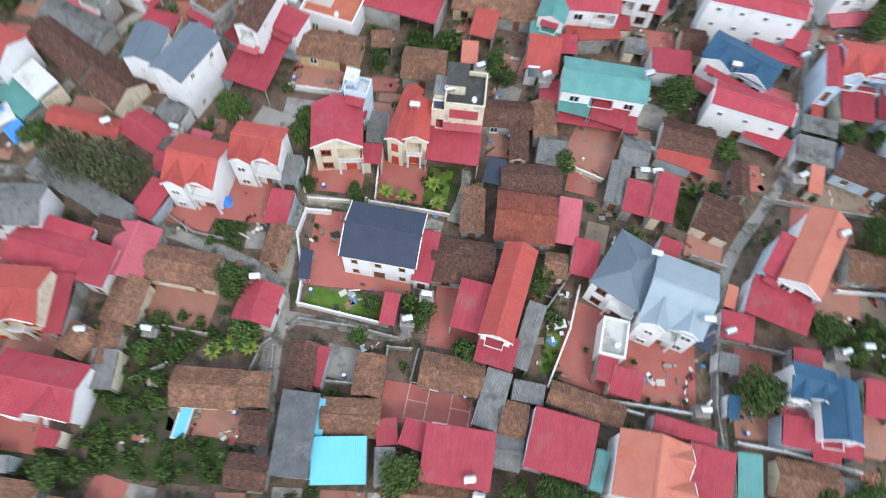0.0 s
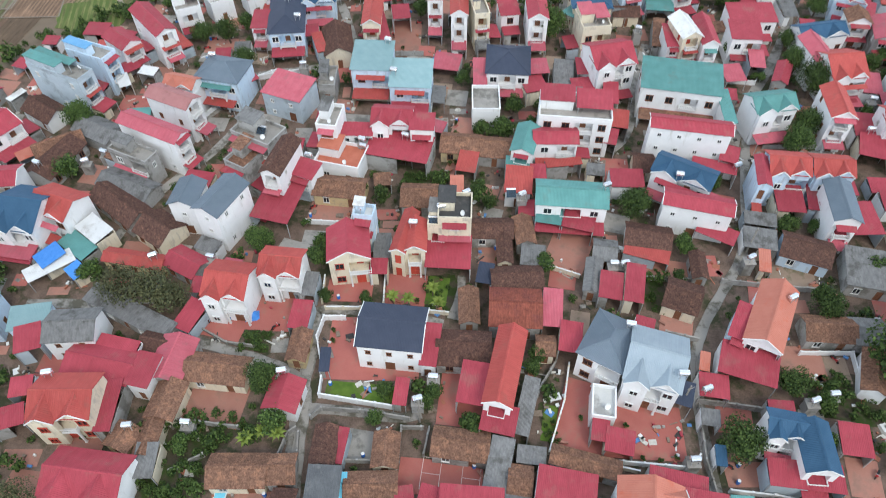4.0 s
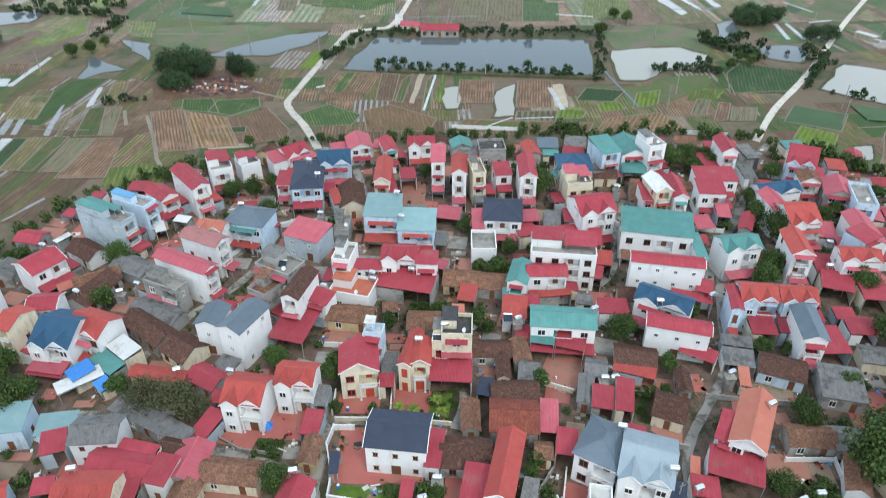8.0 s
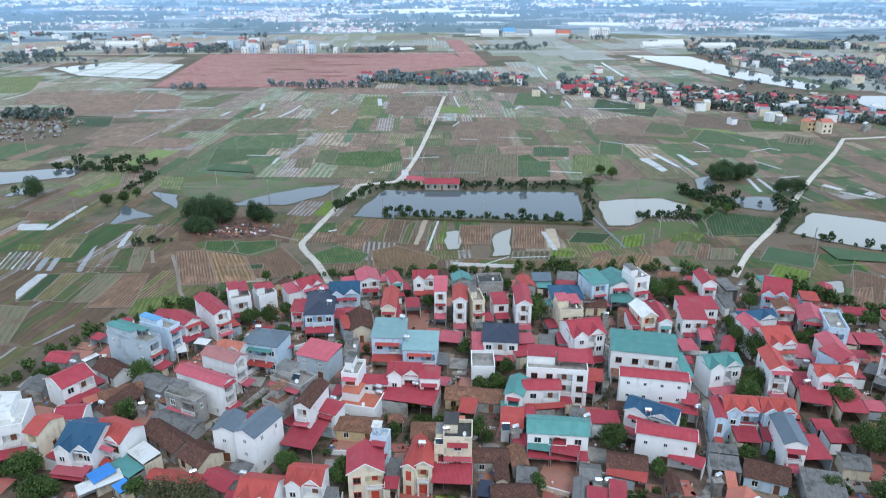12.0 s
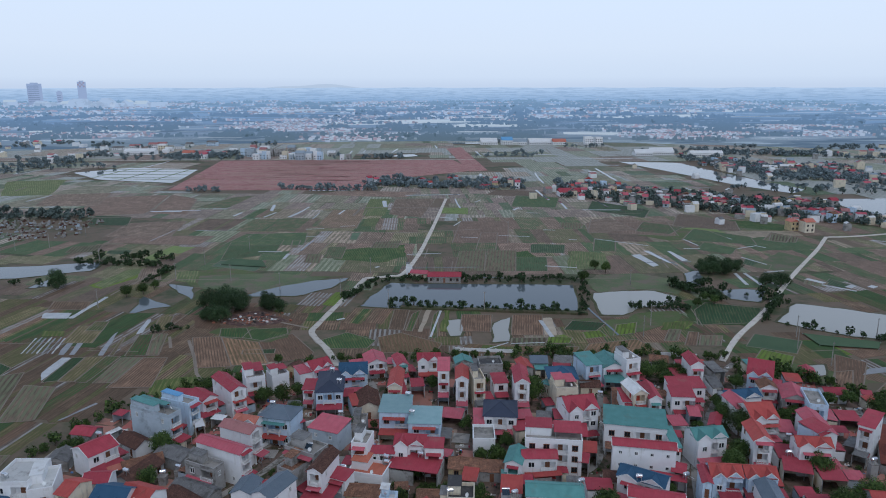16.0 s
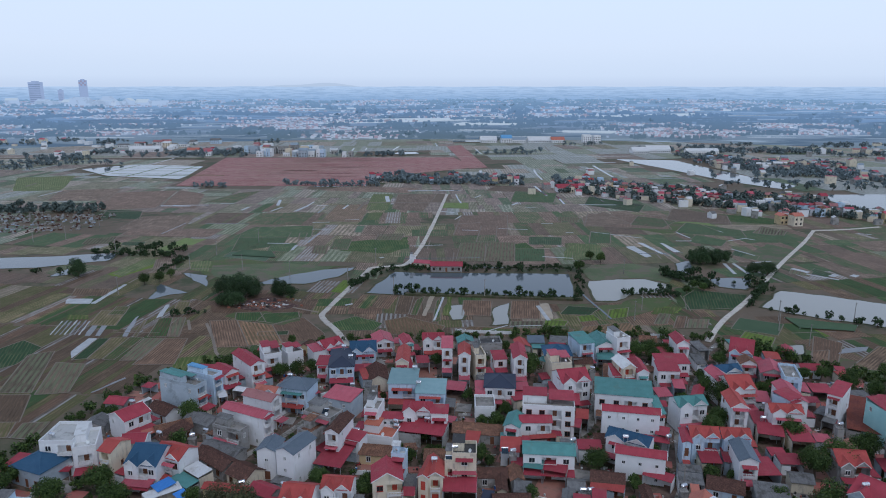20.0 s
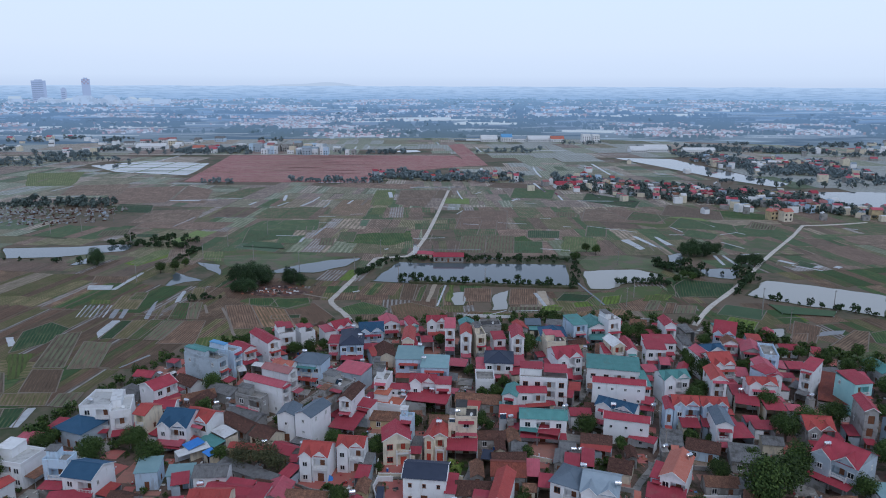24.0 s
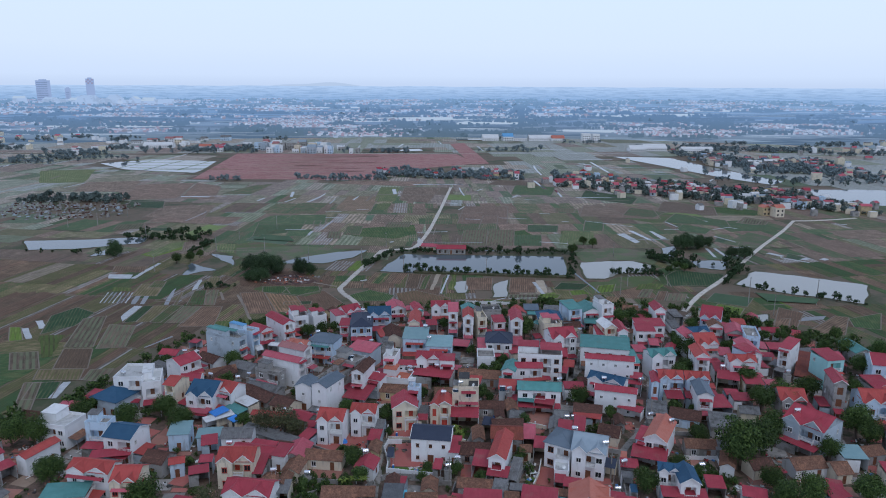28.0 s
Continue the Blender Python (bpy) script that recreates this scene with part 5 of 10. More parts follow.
yard(-24.3, 128.4, -4, 9.6, 7.9, 'brick')
yard(28.5, 141.3, -23, 7.5, 9.4, 'pinkbrick')
yard(43.8, 137.1, -9, 11.7, 4.1, 'pinkbrick')
yard(44.8, 125.5, -17, 5.4, 5.6, 'pinkbrick')
yard(75.3, 168.7, -4, 12.1, 5.9, 'pinkbrick')
yard(66.2, 135.0, -7, 10.1, 4.1, 'dirt')
yard(66.2, 116.3, -4, 8.1, 4.8, 'dirt')
yard(49.1, 99.2, -0, 6.0, 3.7, 'pinkbrick')
yard(65.9, 98.5, -10, 4.6, 5.9, 'pinkbrick')
yard(4.9, 99.0, -6, 12.2, 5.3, 'brick')
yard(-48.8, 104.1, -8, 6.8, 3.7, 'pinkbrick')
yard(-48.0, 92.6, -5, 9.5, 4.6, 'brick')
yard(-6.9, 104.2, -10, 5.0, 4.6, 'concrete')
yard(13.8, 140.5, -4, 3.8, 4.4, 'pinkbrick')
yard(4.5, 132.4, -9, 3.7, 6.1, 'grass')
yard(21.5, 107.4, -12, 2.1, 6.0, 'grass')
yard(7.5, 163.9, -19, 2.2, 5.1, 'pinkbrick')
yard(18.2, 156.8, -18, 2.1, 5.8, 'pinkbrick')
yard(9.4, 129.9, -21, 1.5, 7.8, 'concrete')
yard(10.4, 176.2, -10, 5.2, 5.4, 'pinkbrick')
yard(74.9, 199.9, -16, 4.8, 7.2, 'pinkbrick')
yard(-3.2, 209.8, -1, 7.4, 13.2, 'pinkbrick')
yard(78.0, 172.3, -0, 11.4, 6.3, 'pinkbrick')
yard(-24.2, 207.3, -20, 4.1, 9.8, 'pinkbrick')
yard(-47.9, 206.5, -1, 7.5, 5.7, 'pinkbrick')
yard(101.2, 152.2, -28, 3.8, 15.0, 'pinkbrick')
yard(79.4, 109.9, -10, 6.5, 6.9, 'pinkbrick')
yard(63.2, 117.5, -4, 7.0, 6.2, 'pinkbrick')


# ---- village houses ----
H(-72.2, 164.0, 71, 10.8, 6.0, 3, 'gx', 'bd', '')
H(-65.9, 172.3, 61, 5.4, 9.6, 3.4, 'gy', 'g', 'g')
H(-51.4, 166.4, 63, 4.0, 14.4, 9, 'gy', 'pk', 'w')
H(-57.4, 167.1, -23, 4.4, 2.6, 3.5, 'm', 'r', '')
H(-54.9, 162.1, -26, 9.4, 3.6, 6, 'f', 'g', 'g')
H(-55.4, 156.5, -25, 11.6, 4.7, 3, 'gx', 'g', '')
H(-55.4, 151.3, -39, 12.5, 5.3, 3, 'gx', 'bd', '')
H(-64.4, 148.0, -22, 8.0, 6.8, 7, 'x', 'o', 'w')
H(-57.7, 144.0, -39, 6.6, 4.1, 4, 'm', 'w', '')
H(-60.1, 141.0, -37, 7.3, 3.7, 3, 'm', 't', '')
H(-64.0, 138.3, -44, 4.0, 4.6, 3.4, 'm', 'cb', '')
H(-58.8, 135.6, -42, 3.6, 2.8, 2.6, 'm', 'cb', '')
H(-63.6, 136.4, 38, 8.4, 3.2, 2.9, 'm', 'w', '')
H(-46.6, 126.6, -28, 17.5, 3.4, 2.7, 'm', 'g', 'g')
H(-59.2, 107.3, 18, 4.8, 3.6, 3.5, 'm', 'r', '')
H(-34.0, 146.9, -26, 5.2, 9.0, 9.5, 'gy', 'k', 'w', "plain")
H(-40.9, 149.2, -8, 4.8, 6.2, 8, 'gy', 'k', 'w', "plain")
H(-46.4, 145.1, -35, 6.8, 6.3, 3, 'gx', 'bd', '')
H(-48.9, 137.8, -11, 10.8, 2.7, 3.2, 'gx', 'o', '')
H(-39.6, 136.9, -30, 6.6, 4.5, 3.2, 'gx', 'r', '')
H(-36.6, 140.8, -23, 4.4, 2.9, 3, 'm', 'g', '')
H(-29.8, 130.1, -9, 6.9, 7.1, 7, 'x', 'o', 'w', "open")
H(-21.6, 133.8, -7, 6.7, 5.6, 7, 'x', 'o', 'w', "open")
H(-36.3, 125.6, -24, 3.6, 6.0, 3, 'm', 'r', '')
H(-18.1, 125.6, -6, 3.4, 5.4, 3, 'm', 'r', '')
H(-17.8, 131.9, -6, 3.6, 4.8, 3, 'm', 'g', '')
H(-17.7, 119.9, -6, 2.8, 5.4, 2.8, 'gy', 'b', '')
H(-36.3, 131.9, -5, 2.5, 3.3, 3, 'm', 'r', '')
H(-53.7, 122.2, 3, 7.6, 5.8, 5.6, 'gx', 'g', 'w', "plain")
H(-62.3, 125.0, 8, 6.0, 4.4, 3.6, 'm', 'tg', 'l')
H(-32.2, 159.6, -31, 5.0, 6.7, 7, 'f', 'b', 'g')
H(-30.1, 164.4, -29, 9.1, 5.8, 9, 'f', 'g', 'g')
H(-24.6, 156.6, -16, 3.7, 9.8, 10, 'gy', 'bd', 'w')
H(-25.1, 150.5, -16, 7.6, 9.9, 4, 'm', 'r', '')
H(-20.7, 157.0, -23, 5.0, 4.3, 6, 'm', 'r', 'w')
H(-16.6, 168.6, -10, 4.1, 6.7, 9, 'f', 'g', 'w')
H(-14.4, 162.8, -15, 9.1, 6.7, 4, 'f', 'bk', 'w')
H(-12.0, 168.2, -3, 7.0, 3.4, 6, 'm', 'r', 'w')
H(-4.4, 170.5, -6, 7.7, 5.7, 8, 'x', 'r', 'w')
H(1.6, 167.9, -4, 4.5, 4.5, 8, 'm', 'r', 'w')
H(-3.0, 164.8, -14, 12.9, 7.2, 4.5, 'm', 'r', '')
H(-14.1, 155.3, -8, 9.6, 5.2, 3, 'gx', 'b', 'y')
H(1.1, 152.9, -3, 6.4, 5.7, 3, 'gx', 'b', '')
H(7.7, 142.9, -3, 5.8, 6.0, 10, 'f', 'dk', 'c')
H(4.9, 142.5, -6, 3.6, 4.9, 8, 'f', 'g', 'c')
H(-10.8, 137.7, 6, 6.9, 7.2, 7, 'gv', 'r', 'c', "open")
H(-8.1, 142.9, -10, 3.5, 2.8, 9, 'f', 'w', 'l')
H(-1.1, 140.4, -14, 2.3, 9.5, 7, 'gv', 'o', 'c', "open")
H(0.7, 139.4, -1, 3.6, 6.7, 7, 'gv', 'o', 'c', "open")
H(6.5, 137.9, -4, 8.0, 7.2, 4, 'm', 'r', '')
H(-5.7, 135.2, -1, 3.2, 3.3, 3.5, 'm', 'r', '')
H(-5.3, 140.2, -1, 3.0, 5.4, 3, 'm', 'g', '')
H(14.5, 144.4, -1, 7.2, 4.5, 3, 'gx', 'bd', '')
H(20.3, 143.7, 4, 3.1, 6.1, 3.2, 'gy', 'b', '')
H(16.5, 139.6, -1, 2.3, 6.3, 3, 'gy', 'bd', '')
H(21.4, 137.8, -8, 4.3, 4.5, 3, 'm', 'g', '')
H(18.2, 133.0, 2, 8.4, 4.8, 3, 'gx', 'bd', '')
H(17.4, 126.1, -4, 8.1, 7.3, 4, 'gx', 'rs', '')
H(23.5, 125.8, -7, 3.3, 7.2, 4, 'm', 'pk', '')
H(12.8, 133.9, -12, 2.8, 4.3, 3, 'm', 'n', '')
H(9.8, 127.2, -0, 2.9, 6.7, 3, 'gy', 'b', '')
H(21.9, 164.2, -16, 4.1, 7.9, 7, 'gy', 't', 'w')
H(20.3, 160.1, -5, 4.8, 3.7, 4, 'm', 't', '')
H(9.4, 167.4, -7, 7.8, 5.7, 3, 'gx', 'b', '')
H(16.3, 166.2, -7, 6.0, 5.7, 3, 'gx', 'b', '')
H(10.5, 161.8, -12, 4.0, 5.5, 3, 'm', 'o', '')
H(8.3, 156.1, -1, 2.7, 4.3, 2.5, 'm', 's', '')
H(27.8, 165.0, -1, 8.4, 4.4, 7, 'gx', 'r', 'w')
H(29.3, 160.4, 8, 7.2, 2.0, 4, 'm', 'o', '')
H(24.1, 157.9, -1, 3.0, 3.7, 4, 'm', 'r', '')
H(20.1, 155.4, -7, 4.7, 6.4, 4, 'm', 'o', 'w')
H(29.1, 149.1, -6, 12.6, 6.1, 7, 'gx', 't', 'w')
H(30.4, 145.2, -17, 5.8, 4.6, 4, 'm', 'r', '')
H(25.0, 146.4, -12, 4.8, 4.0, 4, 'm', 't', '')
H(42.4, 173.2, -12, 3.7, 5.3, 4, 'm', 'o', '')
H(53.7, 164.5, -11, 15.1, 3.8, 10, 'gx', 'r', 'w', "plain")
H(58.5, 159.1, -18, 8.6, 2.9, 4, 'm', 'r', '')
H(61.7, 161.2, -22, 3.6, 4.5, 5, 'm', 'r', '')
H(51.2, 154.9, -32, 10.9, 5.6, 7, 'x', 'u', 'w')
H(40.9, 155.8, -3, 6.4, 4.6, 4, 'm', 'r', '')
H(45.2, 161.4, -7, 3.7, 4.9, 3, 'gx', 'bd', '')
H(51.5, 146.3, -16, 11.9, 3.9, 7.5, 'gx', 'r', 'w', "plain")
H(55.2, 142.9, -32, 7.1, 3.6, 3, 'm', 'r', '')
H(42.5, 142.0, -13, 7.7, 5.6, 3, 'gx', 'bd', '')
H(41.7, 138.5, -20, 8.0, 3.2, 2.8, 'm', 'o', '')
H(34.3, 139.0, -11, 3.7, 4.5, 3, 'gx', 'g', '')
H(31.4, 133.4, -13, 2.4, 6.9, 3, 'gy', 'g', '')
H(34.0, 130.7, -12, 4.0, 5.5, 3.5, 'm', 'r', '')
H(37.9, 130.7, -13, 3.3, 7.7, 4, 'm', 'r', '')
H(45.9, 128.9, -23, 5.4, 6.1, 3, 'gx', 'bd', 'c')
H(50.1, 135.4, -6, 2.3, 5.4, 3, 'gy', 'bd', '')
H(70.3, 155.7, -7, 7.0, 6.0, 8, 'x', 'o', 'l')
H(78.2, 155.0, -6, 7.0, 5.5, 8, 'x', 'o', 'l')
H(65.1, 153.8, -11, 2.0, 7.5, 8, 'gy', 'r', 'l')
H(70.1, 150.0, -6, 5.2, 6.4, 4, 'm', 'r', '')
H(75.2, 150.2, -11, 3.4, 6.2, 4, 'm', 'r', '')
H(76.9, 145.8, -8, 4.4, 9.7, 8, 'gy', 'k', 'w')
H(63.9, 146.0, -12, 5.8, 3.1, 3, 'm', 'g', '')
H(62.5, 141.2, -12, 5.9, 4.7, 3, 'm', 'g', '')
H(70.0, 138.9, -22, 8.1, 5.9, 3, 'gx', 'bd', 'l')
H(61.9, 136.3, -13, 2.1, 4.9, 2.8, 'm', 's', '')
H(57.4, 122.2, -29, 5.4, 12.6, 7, 'gv', 's', 'w', "open")
H(53.2, 121.6, -29, 2.9, 6.6, 5.6, 'm', 'r', 'l')
H(46.6, 116.4, -16, 1.6, 3.4, 2.6, 'm', 's', '')
H(52.7, 115.1, -21, 8.8, 5.9, 4, 'm', 'r', '')
H(79.0, 134.0, -14, 7.2, 8.0, 3, 'm', 'g', 'g')
H(68.0, 122.1, -5, 7.6, 4.6, 3, 'gx', 'b', 'g')
H(74.3, 121.5, -5, 4.8, 4.8, 3, 'gx', 'g', 'g')
H(-47.7, 116.3, -13, 10.8, 5.5, 4, 'gx', 'r', '')
H(-40.4, 114.5, -13, 3.4, 5.4, 4.5, 'm', 'r', 'w')
H(-46.2, 119.3, -14, 7.0, 2.9, 4, 'm', 'r', '')
H(-49.7, 109.0, -0, 8.6, 7.0, 7, 'x', 'o', 'c', "open")
H(-44.4, 108.8, -0, 2.6, 8.2, 4, 'm', 'r', '')
H(-40.7, 120.5, -13, 4.4, 3.4, 3, 'gx', 'bd', '')
H(-37.2, 117.2, -9, 5.4, 7.6, 3.5, 'gy', 'pk', '')
H(-29.8, 115.6, -7, 9.5, 4.7, 3, 'gx', 'b', 'c')
H(-36.6, 110.3, -9, 4.2, 6.0, 3, 'gy', 'b', 'c')
H(-37.7, 104.3, -4, 2.6, 5.2, 3, 'gy', 'b', '')
H(-37.2, 100.7, -0, 3.3, 5.2, 3, 'm', 'g', '')
H(-18.7, 110.9, -11, 4.8, 5.2, 3.5, 'gy', 'r', 'w')
H(-41.5, 104.4, -22, 3.8, 3.6, 3, 'gy', 'b', '')
H(-43.8, 97.9, -8, 10.8, 6.6, 5, 'x', 'r', 'w', "open")
H(-41.7, 91.8, -8, 2.7, 2.2, 3, 'm', 'r', '')
H(-23.7, 99.2, -0, 7.8, 4.6, 3, 'gx', 'b', 'c')
H(-17.6, 99.4, 2, 3.8, 4.0, 3, 'gx', 'b', '')
H(-16.6, 94.6, -3, 2.9, 3.5, 3, 'gx', 'bd', '')
H(-16.7, 89.2, -3, 4.6, 3.6, 3, 'gx', 'bd', '')
H(-48.0, 88.4, -0, 4.8, 2.1, 3, 'm', 'g', '')
H(-2.5, 120.7, -7, 10.0, 7.8, 6.8, 'gx', 'n', 'w', "plain")
H(3.5, 119.1, -8, 2.2, 7.2, 3.6, 'm', 'r', 'w')
H(-1.0, 111.4, -7, 2.2, 4.5, 2.8, 'm', 'r', '')
H(-13.2, 117.1, -0, 1.7, 4.2, 2.8, 'm', 'n', '')
H(8.7, 119.0, -4, 8.2, 6.2, 3, 'gx', 'bd', '')
H(14.8, 113.5, -14, 4.0, 13.2, 7, 'gv', 'o', 'w', "open")
H(13.6, 106.2, -14, 5.3, 4.5, 4, 'm', 'r', '')
H(10.0, 112.1, -11, 4.3, 7.0, 4, 'm', 'r', '')
H(17.9, 108.7, -16, 2.5, 9.4, 3, 'm', 'g', '')
H(-11.8, 102.9, -5, 3.2, 5.6, 3, 'gy', 'bd', '')
H(-9.5, 102.9, -9, 1.6, 5.4, 2.6, 'm', 'r', '')
H(-2.9, 102.1, -3, 3.4, 4.9, 3, 'gy', 'b', '')
H(7.9, 102.9, -8, 7.8, 4.2, 3, 'gx', 'b', '')
H(13.3, 99.9, -14, 3.4, 7.6, 3, 'm', 'g', '')
H(-11.2, 94.0, -3, 4.2, 10.0, 4, 'm', 'gd', 'w')
H(-4.7, 96.5, 1, 6.9, 4.3, 3.2, 'gx', 'b', '')
H(-5.6, 91.1, 4, 6.8, 5.7, 3.5, 'm', 'c', '')
H(-8.8, 96.2, -0, 1.6, 4.6, 3.4, 'm', 'c', '')
H(-0.0, 94.9, 8, 2.7, 3.3, 3.5, 'm', 'r', '')
H(4.2, 94.5, -16, 4.7, 3.4, 4, 'm', 'r', '')
H(0.1, 90.7, 3, 2.6, 4.7, 3.2, 'm', 'g', '')
H(9.0, 92.3, -5, 8.1, 6.7, 5, 'm', 'r', 'w')
H(7.1, 87.4, -3, 9.0, 2.6, 3, 'gx', 'b', '')
H(16.1, 97.4, -9, 2.9, 4.2, 3, 'gx', 'b', '')
H(15.4, 93.4, -9, 3.0, 3.7, 3, 'gx', 'g', '')
H(25.6, 100.1, -16, 9.5, 2.5, 3, 'gx', 'b', '')
H(18.0, 101.1, -8, 4.2, 2.7, 3, 'm', 'g', '')
H(21.9, 94.4, -12, 8.2, 7.6, 4.5, 'm', 'r', '')
H(26.6, 91.6, -14, 1.6, 5.0, 4.5, 'm', 't', '')
H(25.8, 120.2, -11, 3.6, 5.5, 4, 'm', 'r', '')
H(21.8, 119.4, -5, 2.6, 3.3, 3, 'gx', 'b', '')
H(31.3, 117.8, -31, 6.9, 8.7, 7, 'h', 'k', 'w', "open")
H(37.5, 114.3, -19, 8.0, 9.5, 7.5, 'x', 'kl', 'w', "open")
H(40.8, 110.4, -20, 4.5, 4.1, 4, 'm', 'n', '')
H(29.4, 109.0, -10, 3.5, 5.2, 3.4, 'f', 'w', 'w')
H(28.4, 104.8, -12, 2.6, 3.4, 3, 'm', 'r', '')
H(31.0, 103.1, -14, 4.2, 3.8, 3, 'm', 'r', '')
H(32.4, 91.8, 79, 7.4, 8.2, 7.0, 'x', 's', 'w')
H(37.9, 97.2, -14, 8.0, 2.1, 4, 'm', 'r', '')
H(40.3, 91.2, -11, 5.9, 8.1, 4, 'm', 'r', '')
H(35.9, 86.5, -3, 7.5, 3.1, 5, 'h', 's', '')
H(45.0, 106.7, -9, 2.8, 2.7, 3, 'm', 'g', '')
H(53.9, 103.8, -13, 4.8, 3.7, 7, 'x', 'u', 'w')
H(57.0, 100.3, -5, 4.3, 7.3, 7, 'gv', 'u', 'w')
H(55.6, 97.4, -8, 10.2, 4.0, 4, 'm', 'r', '')
H(64.7, 102.8, -9, 4.4, 5.0, 3.5, 'm', 'r', '')
H(45.0, 100.8, -8, 1.6, 3.1, 3, 'm', 'u', '')
H(46.0, 92.1, -4, 3.2, 5.7, 3, 'm', 't', '')
H(53.4, 91.9, -8, 7.4, 4.2, 3, 'gx', 'b', 'c')
H(58.6, 90.9, -8, 2.9, 3.4, 3, 'm', 'g', '')
H(50.4, 86.4, -2, 10.7, 3.0, 4, 'm', 'r', '')
H(46.8, 111.9, -10, 4.5, 4.0, 3, 'm', 'r', '')
H(-85.5, 169.8, 55, 7.8, 7.6, 6.5, 'gx', 'r', 'w')
H(-79.7, 179.3, -34, 8.7, 5.4, 3, 'gx', 'bd', '')
H(-73.0, 168.3, 31, 9.3, 4.9, 3, 'gx', 'b', '')
H(-77.1, 166.2, 39, 7.1, 2.9, 3, 'm', 's', '')
H(-75.7, 184.8, 64, 4.4, 14.6, 9.3, 'f', 't', 'a')
H(-87.3, 183.5, 60, 4.3, 1.6, 3.5, 'm', 'w', '')
H(-71.3, 191.3, 66, 4.2, 10.2, 9, 'f', 'sb', 'l')
H(-67.7, 199.4, 49, 4.8, 7.9, 7, 'gy', 'r', 'w')
H(-61.3, 204.1, 40, 4.6, 14.2, 9, 'gy', 'r', 'w')
H(-66.4, 193.5, 45, 6.0, 3.8, 3, 'm', 'r', '')
H(-65.6, 188.9, 27, 2.6, 4.5, 3, 'm', 'w', '')
H(-61.0, 192.5, -15, 4.1, 2.8, 3, 'm', 'w', '')
H(-70.8, 187.5, -15, 4.7, 3.5, 3, 'm', 'r', '')
H(-49.5, 182.1, -17, 6.6, 3.9, 8, 'x', 's', 'w')
H(-49.7, 175.7, 64, 4.4, 10.3, 9, 'gy', 'fd', 'w')
H(-56.6, 214.4, 24, 5.9, 8.7, 7, 'f', 'r', 'w')
H(-50.2, 219.5, 34, 5.7, 5.6, 5, 'f', 'r', 'w')
H(-42.4, 222.0, 32, 4.1, 6.1, 5, 'm', 'pk', 'w')
H(-37.1, 207.6, -1, 3.7, 6.5, 6, 'm', 'r', 'w')
H(-38.1, 225.2, 37, 7.1, 6.9, 6, 'x', 'r', 'w')
H(-31.1, 209.0, 5, 8.0, 15.3, 7, 'h', 'n', 'l')
H(-25.2, 218.5, 6, 8.7, 9.0, 7, 'x', 'u', 'l')
H(-25.6, 206.4, 8, 3.8, 4.4, 4, 'm', 'r', '')
H(-23.0, 201.4, 18, 2.5, 7.2, 4, 'm', 'o', '')
H(-19.6, 231.3, 14, 6.8, 9.1, 5.5, 'gy', 'pk', 'w')
H(-25.5, 231.2, 19, 5.1, 4.2, 4, 'm', 'pk', '')
H(-13.9, 233.4, -1, 3.3, 5.0, 3.5, 'm', 'pk', '')
H(-10.7, 228.7, 16, 3.6, 8.7, 6, 'gy', 'r', 'w')
H(-0.9, 228.5, 2, 7.5, 6.0, 7, 'x', 'r', 'w')
H(-10.7, 209.2, -1, 4.0, 12.9, 8, 'gv', 'o', 'c')
H(-4.4, 214.1, 7, 4.4, 5.6, 4, 'm', 'r', '')
H(-8.8, 207.6, 12, 2.6, 13.5, 5, 'm', 'r', '')
H(-18.9, 202.6, 9, 6.4, 11.4, 4, 'gy', 'bd', 'c')
H(-9.5, 189.8, -4, 8.4, 9.4, 8, 'm', 'tg', 'l')
H(-1.0, 184.7, -4, 8.6, 8.7, 7, 'm', 'tg', 'l')
H(-27.2, 182.4, -23, 9.1, 7.4, 5.8, 'm', 'pk', 'a', "plain")
H(-41.6, 186.3, -14, 9.6, 8.0, 8, 'h', 'k', 'l')
H(-37.2, 188.0, 39, 3.8, 2.7, 4, 'm', 'r', '')
H(-19.6, 187.9, -1, 3.6, 6.9, 4, 'f', 'g', 'g')
H(10.8, 230.8, 6, 5.7, 5.4, 5, 'gy', 't', '')
H(12.8, 227.6, 9, 5.9, 3.0, 4, 'm', 'g', '')
H(19.8, 228.8, 4, 7.8, 7.0, 5, 'f', 'dk', 'g')
H(13.4, 224.0, 11, 4.9, 3.3, 4, 'm', 'r', '')
H(31.3, 227.4, 9, 4.1, 7.9, 5, 'gy', 'o', '')
H(36.6, 231.4, -1, 5.5, 6.4, 5, 'gx', 'k', '')
H(37.1, 226.9, -1, 4.8, 4.5, 4, 'm', 't', '')
H(9.7, 208.1, -1, 3.7, 9.6, 10, 'gv', 'o', 'w')
H(4.1, 213.7, -1, 3.5, 8.8, 10, 'm', 'pk', 'w')
H(14.4, 207.9, 9, 3.5, 8.2, 9, 'f', 'g', 'c')
H(28.0, 208.9, -1, 4.3, 12.1, 9, 'gv', 'r', 'w')
H(21.6, 212.2, 7, 4.3, 6.4, 6, 'm', 'r', '')
H(39.3, 213.7, -45, 4.3, 9.2, 5, 'm', 't', '')
H(41.8, 215.3, -1, 9.1, 9.2, 7, 'h', 'u', 'c')
H(48.9, 216.5, 17, 5.1, 4.6, 4, 'm', 'g', '')
H(51.0, 215.5, -1, 6.1, 4.7, 3, 'gx', 'bd', '')
H(51.2, 220.6, 16, 5.6, 9.2, 9, 'm', 't', 'l')
H(59.3, 224.9, 5, 7.2, 11.1, 7, 'gy', 't', 'w')
